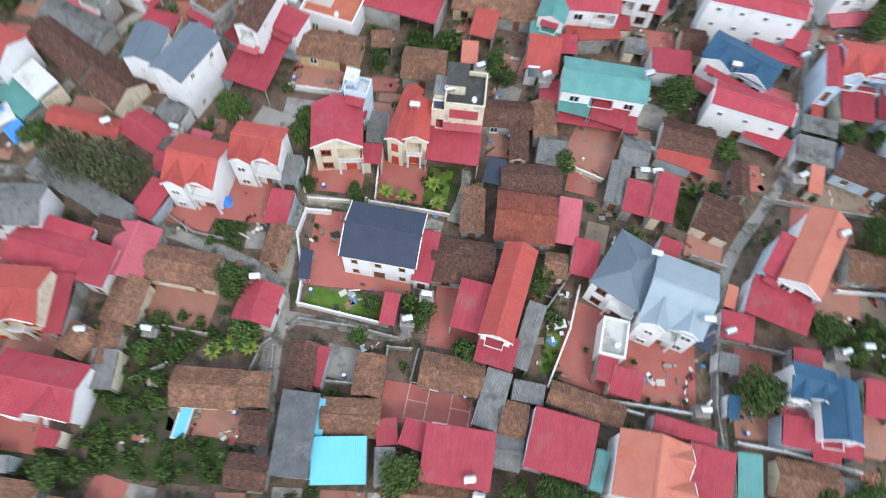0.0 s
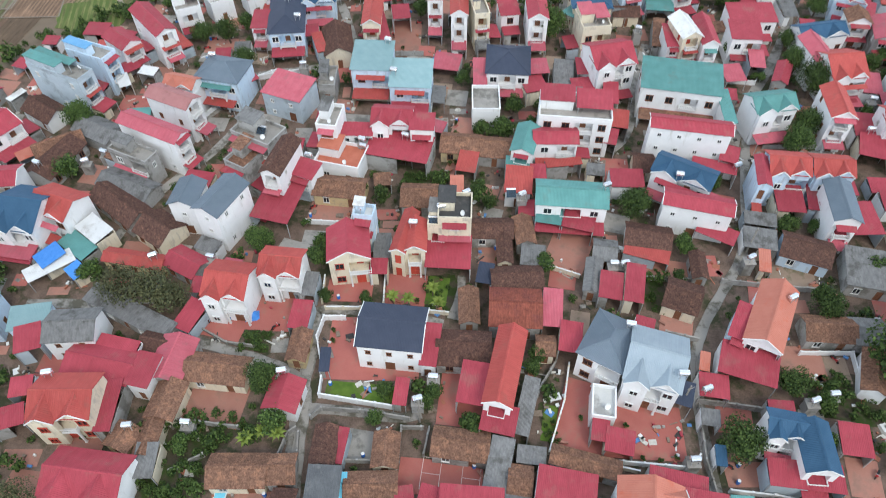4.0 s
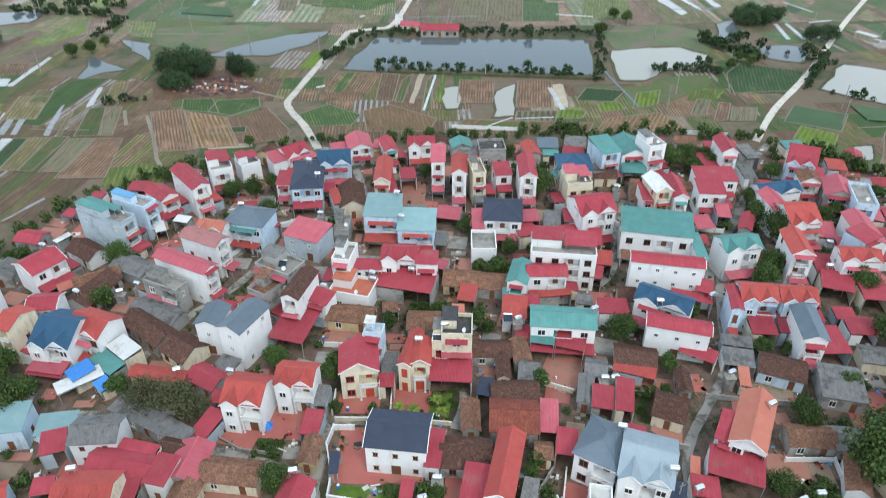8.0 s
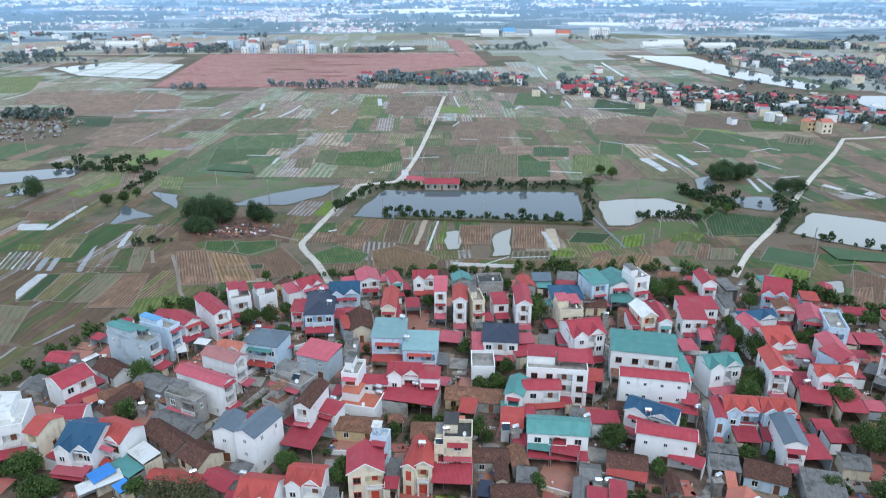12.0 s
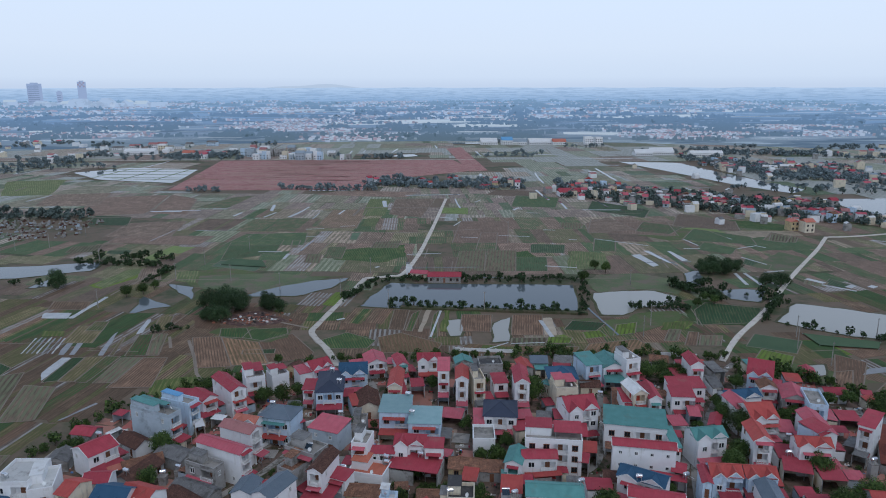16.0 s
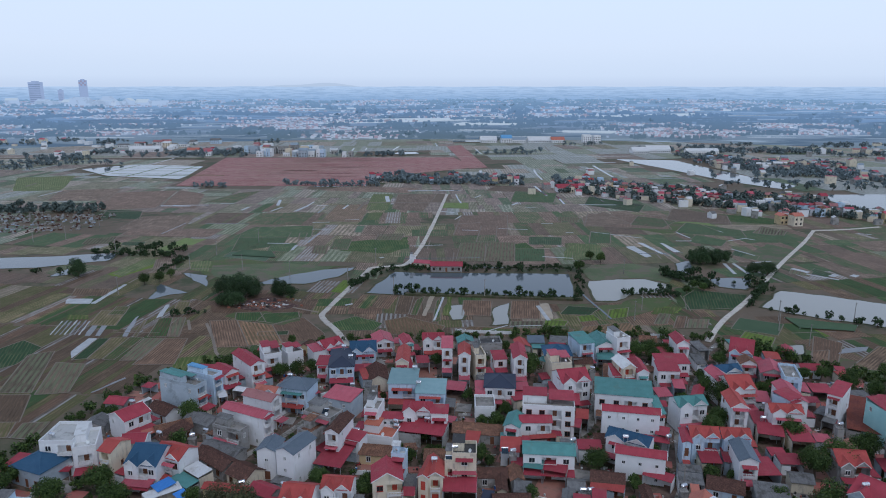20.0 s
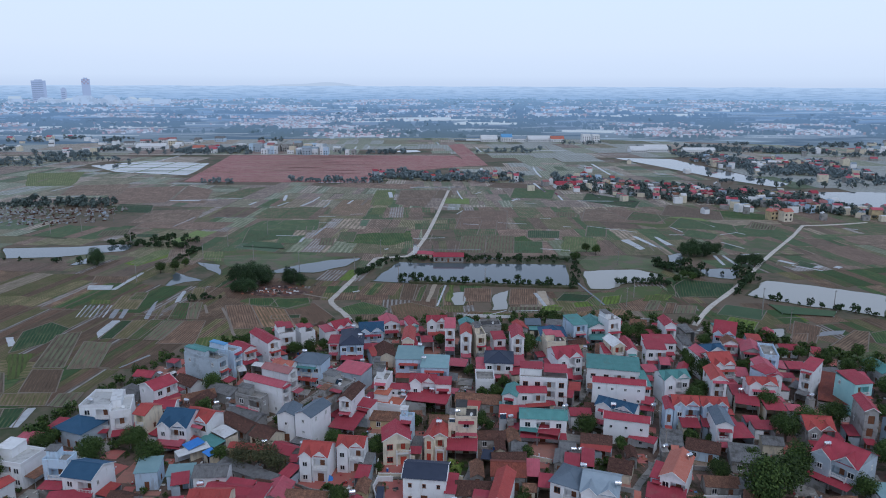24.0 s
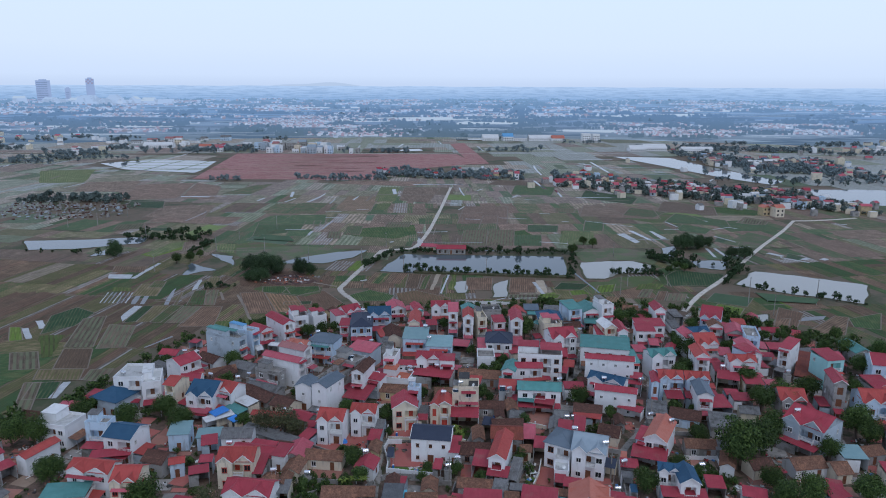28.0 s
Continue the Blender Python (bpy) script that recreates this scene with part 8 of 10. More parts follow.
def strip_geo(pts, width, z, v, f):
    for i in range(len(pts) - 1):
        (x0, y0), (x1, y1) = pts[i], pts[i + 1]
        n = math.hypot(x1 - x0, y1 - y0)
        ux, uy = (y0 - y1) / n * width / 2, (x1 - x0) / n * width / 2
        k = len(v)
        v += [(x0 + ux, y0 + uy, z), (x0 - ux, y0 - uy, z), (x1 - ux, y1 - uy, z), (x1 + ux, y1 + uy, z)]
        f.append((k, k + 1, k + 2, k + 3))


PATH_EARTH = surface("pale_trodden_earth", (0.19, 0.155, 0.12), (0.28, 0.235, 0.19), 0.9, 0.1, 3)


# ---- single plots with their own crops: the first side of each runs along its rows ----
CROP = {
    "leafy": FIELD[4], "green": FIELD[3], "bright": FIELD[6], "red": FIELD[1], "brown": FIELD[0], "net": NET, "meadow": MEADOW, "strip": PLASTIC,
    "young": field_material("yellow_green_weeds", (0.10, 0.11, 0.038), (0.15, 0.155, 0.055), (0.085, 0.12, 0.03), 0.7, 1.6),
    "dark": field_material("dark_leafy_beds", (0.055, 0.072, 0.034), (0.075, 0.092, 0.042), (0.03, 0.07, 0.028), 0.9, 1.3),
    "rows": field_material("ridged_vegetable_beds", (0.12, 0.088, 0.06), (0.165, 0.12, 0.085), (0.155, 0.165, 0.095), 0.55, 1.9),
    "orange": field_material("ochre_ploughed_plot", (0.195, 0.115, 0.066), (0.25, 0.155, 0.092), (0.14, 0.105, 0.055), 0.4, 1.4),
    "tan": field_material("dry_tan_plot", (0.20, 0.15, 0.085), (0.26, 0.20, 0.12), (0.13, 0.12, 0.05), 0.6, 1.3),
    "straw": surface("pale_straw_bed", (0.36, 0.29, 0.21), (0.46, 0.39, 0.30), 0.9, 0.3, 5),
    "grey": surface("dull_plastic_bed", (0.20, 0.205, 0.21), (0.30, 0.305, 0.31), 0.5, 0.4, 5, bump=0.5),
}
CROP_WORDS = {"leafy": "plot of leafy green vegetables in rows", "green": "green crop in rows on brown soil", "bright": "bright green young rice plot", "red": "ploughed red-brown earth plot", "brown": "bare ploughed brown plot", "net": "plot covered with dull green shade net", "meadow": "lush weedy grass between the plots", "strip": "long crop bed under white plastic sheet", "young": "yellow-green weedy plot", "dark": "dark green vegetable beds", "rows": "ridged vegetable beds with pale furrows", "orange": "ochre ploughed plot", "tan": "dry tan stubble plot", "straw": "bed covered with pale straw", "grey": "crop bed under dull grey plastic"}
CROPS = []
# outer crops with haze in the colour; covers and pale beds stay
HAZED_CROP = {k: m if k in ("strip", "straw", "grey", "tan", "rows") else hazed(m) for k, m in CROP.items()}
BUNDS = ([], [])


def crop(kind, pts):
    CROPS.append(pts)
    (x0, y0), (x1, y1) = pts[0], pts[1]
    yaw = math.degrees(math.atan2(y1 - y0, x1 - x0)) - 90
    c, s = math.cos(radians(yaw)), math.sin(radians(yaw))
    cx, cy = sum(p[0] for p in pts) / len(pts), sum(p[1] for p in pts) / len(pts)
    flat = [((px - cx) * c + (py - cy) * s, -(px - cx) * s + (py - cy) * c) for px, py in pts]
    rough = 0.10 if kind in ("meadow", "young") else 0.025
    ob = put("plot", sheet("plot", soft_outline(flat, rough, 5, len(CROPS)), 0.1335 + 0.0021 * (len(CROPS) % 10), HAZED_CROP[kind] if cy > 330 else CROP[kind], 0.1))
    ob.matrix_world = pose(cx, cy, 0, 0, 0, yaw)
    tagged(ob, CROP_WORDS[kind], "field", kind="structure")
    if kind not in ("meadow", "young", "strip", "straw", "grey"):
        strip_geo([*pts, pts[0]], 0.4 if cy < 420 else 0.7, 0.157 + 0.0011 * (len(CROPS) % 19), *BUNDS)


crop("leafy", [(-122, 390), (-130, 438), (-98, 444), (-95, 406)])
crop("leafy", [(-101, 390), (-103, 406), (-87, 414), (-88, 389)])
crop("net", [(-123, 377), (-122, 390), (-95, 385), (-96, 366)])
crop("young", [(-169, 340), (-167, 368), (-157, 374), (-156, 362), (-161, 343), (-162, 335)])
crop("young", [(-132, 347), (-137, 366), (-127, 368), (-120, 344)])
crop("meadow", [(-115, 334), (-123, 357), (-85, 363), (-56, 353), (-73, 334), (-90.6, 325.9)])
crop("brown", [(-152, 350), (-159, 372), (-150, 374), (-140, 350)])
crop("tan", [(-160, 395), (-156, 408), (-149, 405), (-153, 392)])
crop("rows", [(-220, 409), (-224, 425), (-208, 430), (-202, 411)])
crop("dark", [(-195, 407), (-197, 415), (-183, 416), (-181, 405)])
crop("brown", [(-170.9, 301.3), (-174.8, 313.5), (-156.9, 313.4), (-155.0, 301.2)])
crop("strip", [(-167.3, 289.6), (-170.3, 297.0), (-158.1, 296.9), (-156.0, 289.5)])
crop("strip", [(-156.0, 289.5), (-154.7, 320.5), (-153.1, 320.5), (-153.6, 289.5)])
crop("young", [(-155.1, 267.8), (-157.6, 274.2), (-148.4, 273.4), (-146.9, 268.1)])
for k in range(7):
    crop("grey" if k % 3 else "strip", [(-152.5 + 1.9 * k, 249.5), (-156.2 + 1.9 * k, 265.5 + k % 2), (-155.6 + 1.9 * k, 265.6 + k % 2), (-151.9 + 1.9 * k, 249.5)])
crop("grey", [(-138.1, 248.2), (-142.3, 267.0), (-140.4, 267.0), (-135.8, 248.2)])
crop("grey", [(-134.1, 248.2), (-138.6, 267.6), (-136.7, 267.6), (-131.9, 248.2)])
crop("grey", [(-123.1, 247.5), (-127.4, 270.4), (-126.9, 273.2), (-121.0, 247.5)])
crop("tan", [(-118.7, 247.5), (-122.4, 266.8), (-121.3, 266.8), (-117.2, 247.5)])
crop("strip", [(-118.5, 269.6), (-121.3, 287.6), (-119.7, 288.4), (-116.6, 272.1)])
crop("tan", [(-113.9, 273.8), (-117.5, 292.4), (-111.9, 292.4), (-107.4, 273.8)])
crop("green", [(-112.8, 246.8), (-116.8, 268.9), (-111.7, 270.2), (-105.2, 247.4)])
crop("rows", [(-105.2, 247.4), (-111.7, 270.2), (-106.0, 270.2), (-100.6, 247.3)])
crop("strip", [(-134.6, 231.2), (-135.2, 245.5), (-131.4, 245.5), (-131.1, 225.0)])
crop("dark", [(-130.3, 223.5), (-131.2, 245.5), (-126.5, 245.4), (-125.6, 225.0)])
crop("tan", [(-125.2, 224.2), (-126.8, 246.0), (-119.5, 246.0), (-119.8, 224.2)])
crop("green", [(-119.5, 224.0), (-119.6, 246.6), (-114.0, 246.5), (-115.2, 223.4)])
crop("rows", [(-113.0, 222.9), (-113.3, 245.3), (-105.3, 245.3), (-105.8, 223.4)])
crop("red", [(-106.7, 219.2), (-105.3, 245.3), (-96.4, 245.2), (-92.1, 219.6)])
crop("tan", [(-143.0, 260.2), (-146.3, 279.7), (-135.1, 279.6), (-131.2, 260.1)])
crop("green", [(-140.7, 274.1), (-142.1, 285.4), (-136.4, 285.3), (-133.8, 274.0)])
crop("red", [(-83.2, 235.7), (-94.6, 265.9), (-83.7, 267.2), (-70.7, 237.0)])
crop("orange", [(-71.0, 237.8), (-83.5, 266.5), (-67.3, 261.0), (-58.4, 239.7)])
crop("red", [(-58.4, 239.7), (-67.3, 261.0), (-56.2, 270.5), (-44.2, 250.6), (-44.3, 244.5)])
crop("dark", [(-70.4, 248.6), (-71.0, 252.6), (-59.1, 253.8), (-58.5, 249.4)])
crop("leafy", [(-84.4, 267.2), (-86.6, 276.6), (-76.4, 277.2), (-70.9, 264.7)])
crop("meadow", [(-69.6, 262.3), (-71.1, 275.7), (-58.1, 276.3), (-57.2, 266.3), (-63.9, 260.3)])
crop("young", [(-91.3, 214.4), (-93.3, 225.3), (-78.8, 229.0), (-74.1, 219.0), (-76.6, 209.8)])
crop("straw", [(-67.4, 237.3), (-67.6, 239.5), (-54.3, 241.7), (-53.9, 238.8)])
crop("leafy", [(-41.8, 253.7), (-44.5, 262.1), (-34.6, 271.8), (-22.2, 262.6), (-24.6, 254.5)])
crop("orange", [(-19.1, 249.7), (-21.8, 266.0), (-12.8, 271.2), (3.6, 259.1), (1.1, 249.6)])
crop("green", [(-11.3, 273.7), (-9.4, 294.4), (-5.5, 300.8), (-8.5, 273.0)])
crop("straw", [(-6.0, 272.3), (-3.1, 302.1), (-1.0, 301.6), (-4.4, 272.2)])
crop("green", [(-1.7, 264.2), (-0.3, 292.3), (2.3, 300.7), (1.7, 265.8)])
crop("young", [(2.9, 272.9), (4.4, 299.8), (7.2, 299.8), (6.3, 272.2)])
crop("brown", [(-18.2, 274.9), (-17.5, 300.9), (-10.7, 300.0), (-12.1, 274.1)])
crop("green", [(-65, 396), (-66, 423), (-55, 425), (-54, 394)])
crop("young", [(-54, 488), (-53, 517), (-42, 519), (-44, 488)])
crop("net", [(-56, 444), (-57, 465), (-51, 467), (-51, 444)])
crop("rows", [(-40, 421), (-39, 438), (-22, 440), (-24, 421)])
crop("rows", [(-74, 385), (-76, 406), (-67, 405), (-65, 384)])
crop("rows", [(-89, 422), (-92, 443), (-87, 443), (-85, 422)])
crop("rows", [(10, 366), (14, 412), (30, 414), (26, 366)])
crop("rows", [(26, 366), (31, 414), (48, 414), (43, 366)])
crop("leafy", [(43, 366), (46, 397), (64, 397), (60, 366)])
crop("dark", [(56, 408), (59, 431), (80, 429), (76, 407)])
crop("green", [(24, 416), (30, 466), (41, 466), (36, 416)])
crop("young", [(71, 369), (80, 412), (100, 408), (95, 372)])
crop("leafy", [(94, 412), (102, 446), (115, 444), (107, 411)])
crop("meadow", [(76, 342), (84, 359), (106, 361), (126, 347), (116.6, 323.1), (101, 332), (78.5, 325.9)])
crop("strip", [(114, 402), (120, 404), (123, 378), (119, 375)])
crop("strip", [(124, 412), (127, 413), (132, 384), (130, 383)])
crop("strip", [(138, 412), (140, 411), (143, 389), (139, 388)])
crop("dark", [(109.5, 280.2), (114.9, 299.8), (123.6, 310.5), (145.7, 301.7), (132.9, 282.4)])
crop("young", [(92.4, 274.0), (96.1, 282.7), (108.3, 284.9), (102.8, 275.0)])
crop("net", [(119.0, 255.9), (128.0, 269.4), (143.0, 261.3), (134.4, 248.0), (124.9, 253.3)])
crop("bright", [(116.5, 242.8), (123.4, 252.7), (132.3, 245.6), (126.0, 235.6), (120.1, 238.4)])
crop("red", [(10.8, 272.8), (12.1, 294.2), (25.2, 293.3), (23.1, 272.0)])
crop("red", [(31.0, 268.4), (34.0, 293.2), (46.8, 293.1), (43.8, 268.3)])
crop("straw", [(44.5, 268.3), (45.9, 289.0), (50.4, 289.8), (49.3, 268.3)])
crop("bright", [(43.5, 259.4), (45.7, 267.2), (55.0, 265.4), (52.6, 259.4)])
crop("bright", [(59.8, 264.0), (60.0, 271.7), (67.3, 273.8), (68.9, 266.7)])
crop("rows", [(29.7, 257.3), (30.9, 264.9), (45.1, 265.5), (43.5, 257.2)])
crop("orange", [(7.8, 249.5), (13.1, 259.0), (33.8, 256.9), (55.6, 255.5), (53.1, 249.2)])
crop("orange", [(55.6, 249.2), (60.1, 258.7), (79.6, 263.5), (85.8, 249.0)])
crop("rows", [(101.4, 256.7), (106.1, 267.8), (114.6, 267.4), (109.7, 256.6)])
crop("rows", [(89.7, 261.8), (95.9, 275.1), (100.5, 274.3), (95.0, 261.7)])
crop("red", [(96.0, 256.8), (102.8, 272.1), (106.6, 271.4), (100.5, 256.7)])
crop("young", [(18.0, 251.9), (18.9, 257.0), (33.7, 255.9), (33.0, 251.5)])
crop("bright", [(71.2, 267.0), (75.8, 280.5), (85.0, 283.5), (80.8, 270.5)])
crop("dark", [(52.9, 274.3), (58.4, 285.7), (72.1, 282.9), (65.7, 273.1)])
crop("red", [(128.9, 216.4), (139.2, 231.4), (146.2, 232.7), (135.6, 214.0)])
crop("rows", [(184, 341), (191, 352), (198, 344), (191, 334)])
crop("dark", [(194, 341), (202, 350), (206, 339), (200, 332)])
crop("rows", [(86, 484), (89, 501), (105, 497), (100, 480)])
crop("green", [(135, 470), (149, 503), (173, 485), (155, 460)])
crop("leafy", [(157, 415), (169, 436), (183, 419), (173, 403)])
crop("brown", [(136, 475), (102, 465), (106, 497), (128, 521)])
crop("rows", [(212, 440), (222, 459), (235, 449), (226, 434)])
crop("dark", [(170, 381), (178, 395), (185, 378), (179, 368)])
crop("meadow", [(172, 374), (204, 410), (215, 388), (190, 361)])
crop("green", [(-197, 566), (-182, 618), (-165, 631), (-170, 563)])
crop("leafy", [(-133, 429), (-128, 462), (-87, 467), (-82, 429)])
crop("red", [(-279, 524), (-299, 619), (-244, 635), (-226, 540)])
crop("red", [(-224, 540), (-242, 635), (-211, 612), (-193, 535)])
crop("brown", [(-219, 453), (-222, 501), (-183, 508), (-174, 449)])
crop("dark", [(-250, 495), (-261, 531), (-231, 526), (-219, 491)])
crop("orange", [(-85, 490), (-83, 554), (-56, 554), (-56, 480)])
crop("young", [(-58, 529), (-59, 611), (-42, 611), (-40, 529)])
crop("brown", [(-37, 534), (-37, 611), (-2, 611), (-12, 522)])
crop("bright", [(0, 539), (5, 570), (25, 564), (24, 534)])
crop("red", [(10, 435), (17, 506), (52, 506), (45, 435)])
crop("leafy", [(60, 569), (70, 629), (107, 616), (96, 564)])
crop("dark", [(119, 553), (132, 597), (169, 553), (155, 519)])
crop("red", [(102, 466), (114, 514), (167, 505), (159, 454)])
crop("brown", [(166, 488), (186, 537), (217, 505), (206, 469)])
crop("leafy", [(157, 442), (177, 478), (205, 451), (199, 428)])
crop("rows", [(209, 442), (225, 465), (233, 454), (220, 434)])
crop("red", [(-111, 634), (-94, 658), (-19, 651), (-28, 617)])
crop("brown", [(43, 633), (56, 665), (102, 650), (92, 616)])
crop("red", [(-208, 436), (-210, 457), (-146, 456), (-148, 430)])
crop("young", [(-393, 627), (-448, 725), (-393, 742), (-353, 636)])
crop("brown", [(-333, 575), (-353, 636), (-301, 646), (-282, 575)])
crop("rows", [(-147.1, 175.0), (-156.1, 190.4), (-146.9, 191.9), (-137.5, 176.3)])
crop("bright", [(-163.6, 201.8), (-172.8, 217.6), (-168.2, 217.6), (-159.1, 203.4)])
crop("strip", [(-158.5, 204.3), (-167.2, 216.0), (-164.9, 217.0), (-156.8, 205.5)])
crop("strip", [(-160.0, 216.0), (-166.8, 225.2), (-164.3, 226.0), (-157.7, 217.1)])
crop("dark", [(-156.1, 209.6), (-163.9, 231.8), (-159.0, 243.4), (-147.6, 235.8), (-147.7, 219.5)])
crop("young", [(-142.5, 185.2), (-155.2, 208.0), (-147.1, 209.7), (-139.4, 187.9)])
crop("rows", [(-139.8, 196.2), (-148.7, 228.3), (-140.9, 232.1), (-129.1, 196.3)])
crop("rows", [(-127.3, 194.9), (-134.6, 221.4), (-123.3, 219.8), (-117.3, 196.4)])
crop("tan", [(-134.4, 167.0), (-137.5, 175.6), (-122.2, 176.5), (-119.3, 167.1)])
crop("rows", [(-126.5, 141.9), (-135.9, 164.7), (-130.7, 165.4), (-121.4, 142.0)])
crop("dark", [(-129.4, 152.2), (-133.1, 164.8), (-124.4, 165.9), (-121.0, 153.3)])
crop("strip", [(-121.9, 153.3), (-123.6, 165.5), (-121.3, 166.0), (-119.5, 153.7)])
crop("rows", [(-118.3, 167.1), (-119.8, 175.8), (-112.3, 176.6), (-111.1, 166.1)])
crop("brown", [(-133.0, 176.4), (-139.0, 194.8), (-128.4, 194.9), (-121.2, 176.5)])
crop("grey", [(-110.4, 196.5), (-104.6, 208.3), (-103.8, 207.8), (-109.6, 196.5)])
crop("red", [(130.6, 215.5), (148.0, 247.4), (155.3, 239.8), (139.6, 215.6)])
crop("brown", [(144.0, 215.6), (166.6, 236.2), (171.6, 234.5), (157.9, 212.6)])
crop("leafy", [(166.9, 222.3), (170.6, 232.7), (188.8, 240.2), (175.8, 219.1)])
crop("grey", [(147.4, 228.9), (152.4, 234.3), (163.0, 236.2), (159.5, 231.8)])
crop("leafy", [(-75.0, 266.0), (-74.0, 275.5), (-60.0, 277.5), (-58.0, 270.5), (-66.5, 262.5)])
crop("meadow", [(-90.0, 271.5), (-88.0, 276.5), (-75.5, 276.0), (-76.5, 268.5)])


# ---- rubble and burnt earth under the field trees ----
DARK_RUBBLE = surface("burnt_dark_earth", (0.075, 0.045, 0.04), (0.15, 0.088, 0.075), 0.95, 0.5, 5, bump=0.6, stain=(0.22, 0.15, 0.12), stain_at=0.56, stain_scale=0.5)
tagged(put("rubble_ground", sheet("rubble_ground", soft_outline([(-90, 284), (-86, 296), (-74, 299), (-66, 290), (-60, 285), (-70, 280), (-80, 279)], 0.12, 5, 17), 0.178, DARK_RUBBLE, 0.1)), "dark burnt earth beside the field trees", "ground", kind="structure")
rv, rf, rm = [], [], []
rrng = random.Random(93)
for _ in range(170):
    rx, ry = -77 + rrng.gauss(0, 6.0), 287 + rrng.gauss(0, 3.6)
    a, w, d, h = rrng.uniform(0, 3.1), rrng.uniform(0.3, 1.5), rrng.uniform(0.2, 0.8), rrng.uniform(0.12, 0.6)
    bv, bf = box_geo(-w / 2, -d / 2, 0.17, w / 2, d / 2, 0.17 + h)
    k = len(rv)
    rv += [(rx + x * math.cos(a) - y * math.sin(a), ry + x * math.sin(a) + y * math.cos(a), z) for x, y, z in bv]
    rf += [tuple(k + i for i in face) for face in bf]
    rm += [rrng.choices(range(4), (4, 3, 2, 1))[0]] * 6
rubble_me = bpy.data.meshes.new("rubble")
rubble_me.from_pydata(rv, [], rf)
for m in (JUNK[0], JUNK[1], JUNK[4], TRIM):
    rubble_me.materials.append(m)
rubble_me.polygons.foreach_set("material_index", rm)
tagged(put("rubble", rubble_me), "broken bricks and boards dumped beside the field trees", "rubble", kind="stuff")


tagged(put("plot_bunds", mesh("plot_bunds", *BUNDS, PATH_EARTH)), "narrow trodden bunds round the single plots", "field path", kind="stuff")


# ---- trodden paths, bunds and narrow ditches among the plots ----


def wander(x, y, dx, dy, n, r):
    pts = [(x, y)]
    for _ in range(n):
        x, y = x + dx + r.uniform(-1, 1) * abs(dy) * 0.04, y + dy + r.uniform(-1, 1) * abs(dx) * 0.05
        pts.append((x, y))
    return pts


prng = random.Random(88)
for name, words, mat, width, z, count, box in (("field_paths", "pale trodden paths and bunds between the plots", PATH_EARTH, 0.6, 0.156, 40, (-200, 200, 245, 520)), ("field_ditches", "narrow water-filled ditches shining between the plots", WATER, 0.8, 0.158, 9, (-200, 220, 245, 560)), ("far_paths", "pale bunds and farm tracks across the far fields", PATH_EARTH, 1.8, 0.17, 90, (-620, 560, 520, 1230)), ("far_ditches", "shining wet strips and ditches in the far fields", WATER, 2.6, 0.18, 120, (-620, 640, 540, 1230))):
    v, f = [], []
    for _ in range(count):
        x, y = prng.uniform(box[0], box[1]), prng.uniform(box[2], box[3])
        long = prng.uniform(5, 14) if box[3] < 600 else prng.uniform(8, 30)
        dx, dy = prng.choice(((long, 0.6), (long, -0.8), (0.8, long), (-1.4, long)))
        pts = [p for p in wander(x, y, dx, dy, prng.randint(2, 4), prng)]
        if all(clear_of(a, b, 4.0) for a, b in pts):
            strip_geo(pts, width * prng.uniform(0.5, 1.5), z, v, f)
    tagged(put(name, mesh(name, v, f, mat)), words, "field path" if mat is PATH_EARTH else "ditch", kind="stuff")
v, f = [], []
for pts in ([(-51, 277), (-64, 284), (-79, 294)], [(-95, 263), (-87, 246), (-81, 231), (-75, 221)], [(-104, 267), (-99, 255)], [(-62, 470), (-20, 466), (30, 478)]):
    strip_geo(pts, 1.2, 0.155, v, f)
tagged(put("footpath", mesh("footpath", v, f, PATH_EARTH)), "pale trodden footpath through the fields", "path", kind="structure")


# ---- tracks over the red building site, bunds across the flooded field ----
PALE_RED = surface("pale_graded_earth", (0.30, 0.17, 0.135), (0.40, 0.25, 0.205), 0.9, 0.05, 1.0)
v, f, v2, f2 = [], [], [], []
for k in range(60):
    y = 672 + 4.4 * k
    x0 = -262 + prng.uniform(0, 90)
    pts = wander(x0, y, prng.uniform(20, 45), prng.uniform(-1.5, 1.5), 4, prng)
    if all(inside(a, b, [(-250, 672), (-276, 922), (-5, 928), (30, 825), (-72, 738), (-76, 668)]) for a, b in pts):
        strip_geo(pts, prng.uniform(1.6, 5.0), 0.232, v, f)
tagged(put("site_tracks", mesh("site_tracks", v, f, PALE_RED)), "pale tracks and kerb lines on graded red earth", "track", kind="stuff")
for k in range(5):
    y = 742 + 22 * k + prng.uniform(-6, 6)
    strip_geo(wander(-405 + 14 * abs(k - 4), y, 29, -1.5, 4, prng), 1.6, 0.26, v2, f2)
for k in range(3):
    strip_geo(wander(-375 + 38 * k, 735, 2, 26, 4, prng), 1.4, 0.265, v2, f2)
tagged(put("paddy_bunds", mesh("paddy_bunds", v2, f2, YARD["grass"])), "low grassy bunds across a flooded paddy", "bund", kind="stuff")


# ---- rows of shrubs along the ponds, and hedges ----
def bush_row(x0, y0, x1, y1, n, r, kind="w"):
    for i in range(n):
        t = (i + frng.uniform(-0.3, 0.3)) / max(n - 1, 1)
        small_tree(x0 + (x1 - x0) * t + frng.uniform(-1, 1), y0 + (y1 - y0) * t + frng.uniform(-2.2, 1.6) * (1.3 if kind == "b" else 0.6), r * frng.choice((0.45, 0.6, 0.8, 1.0, 1.3)), kind)


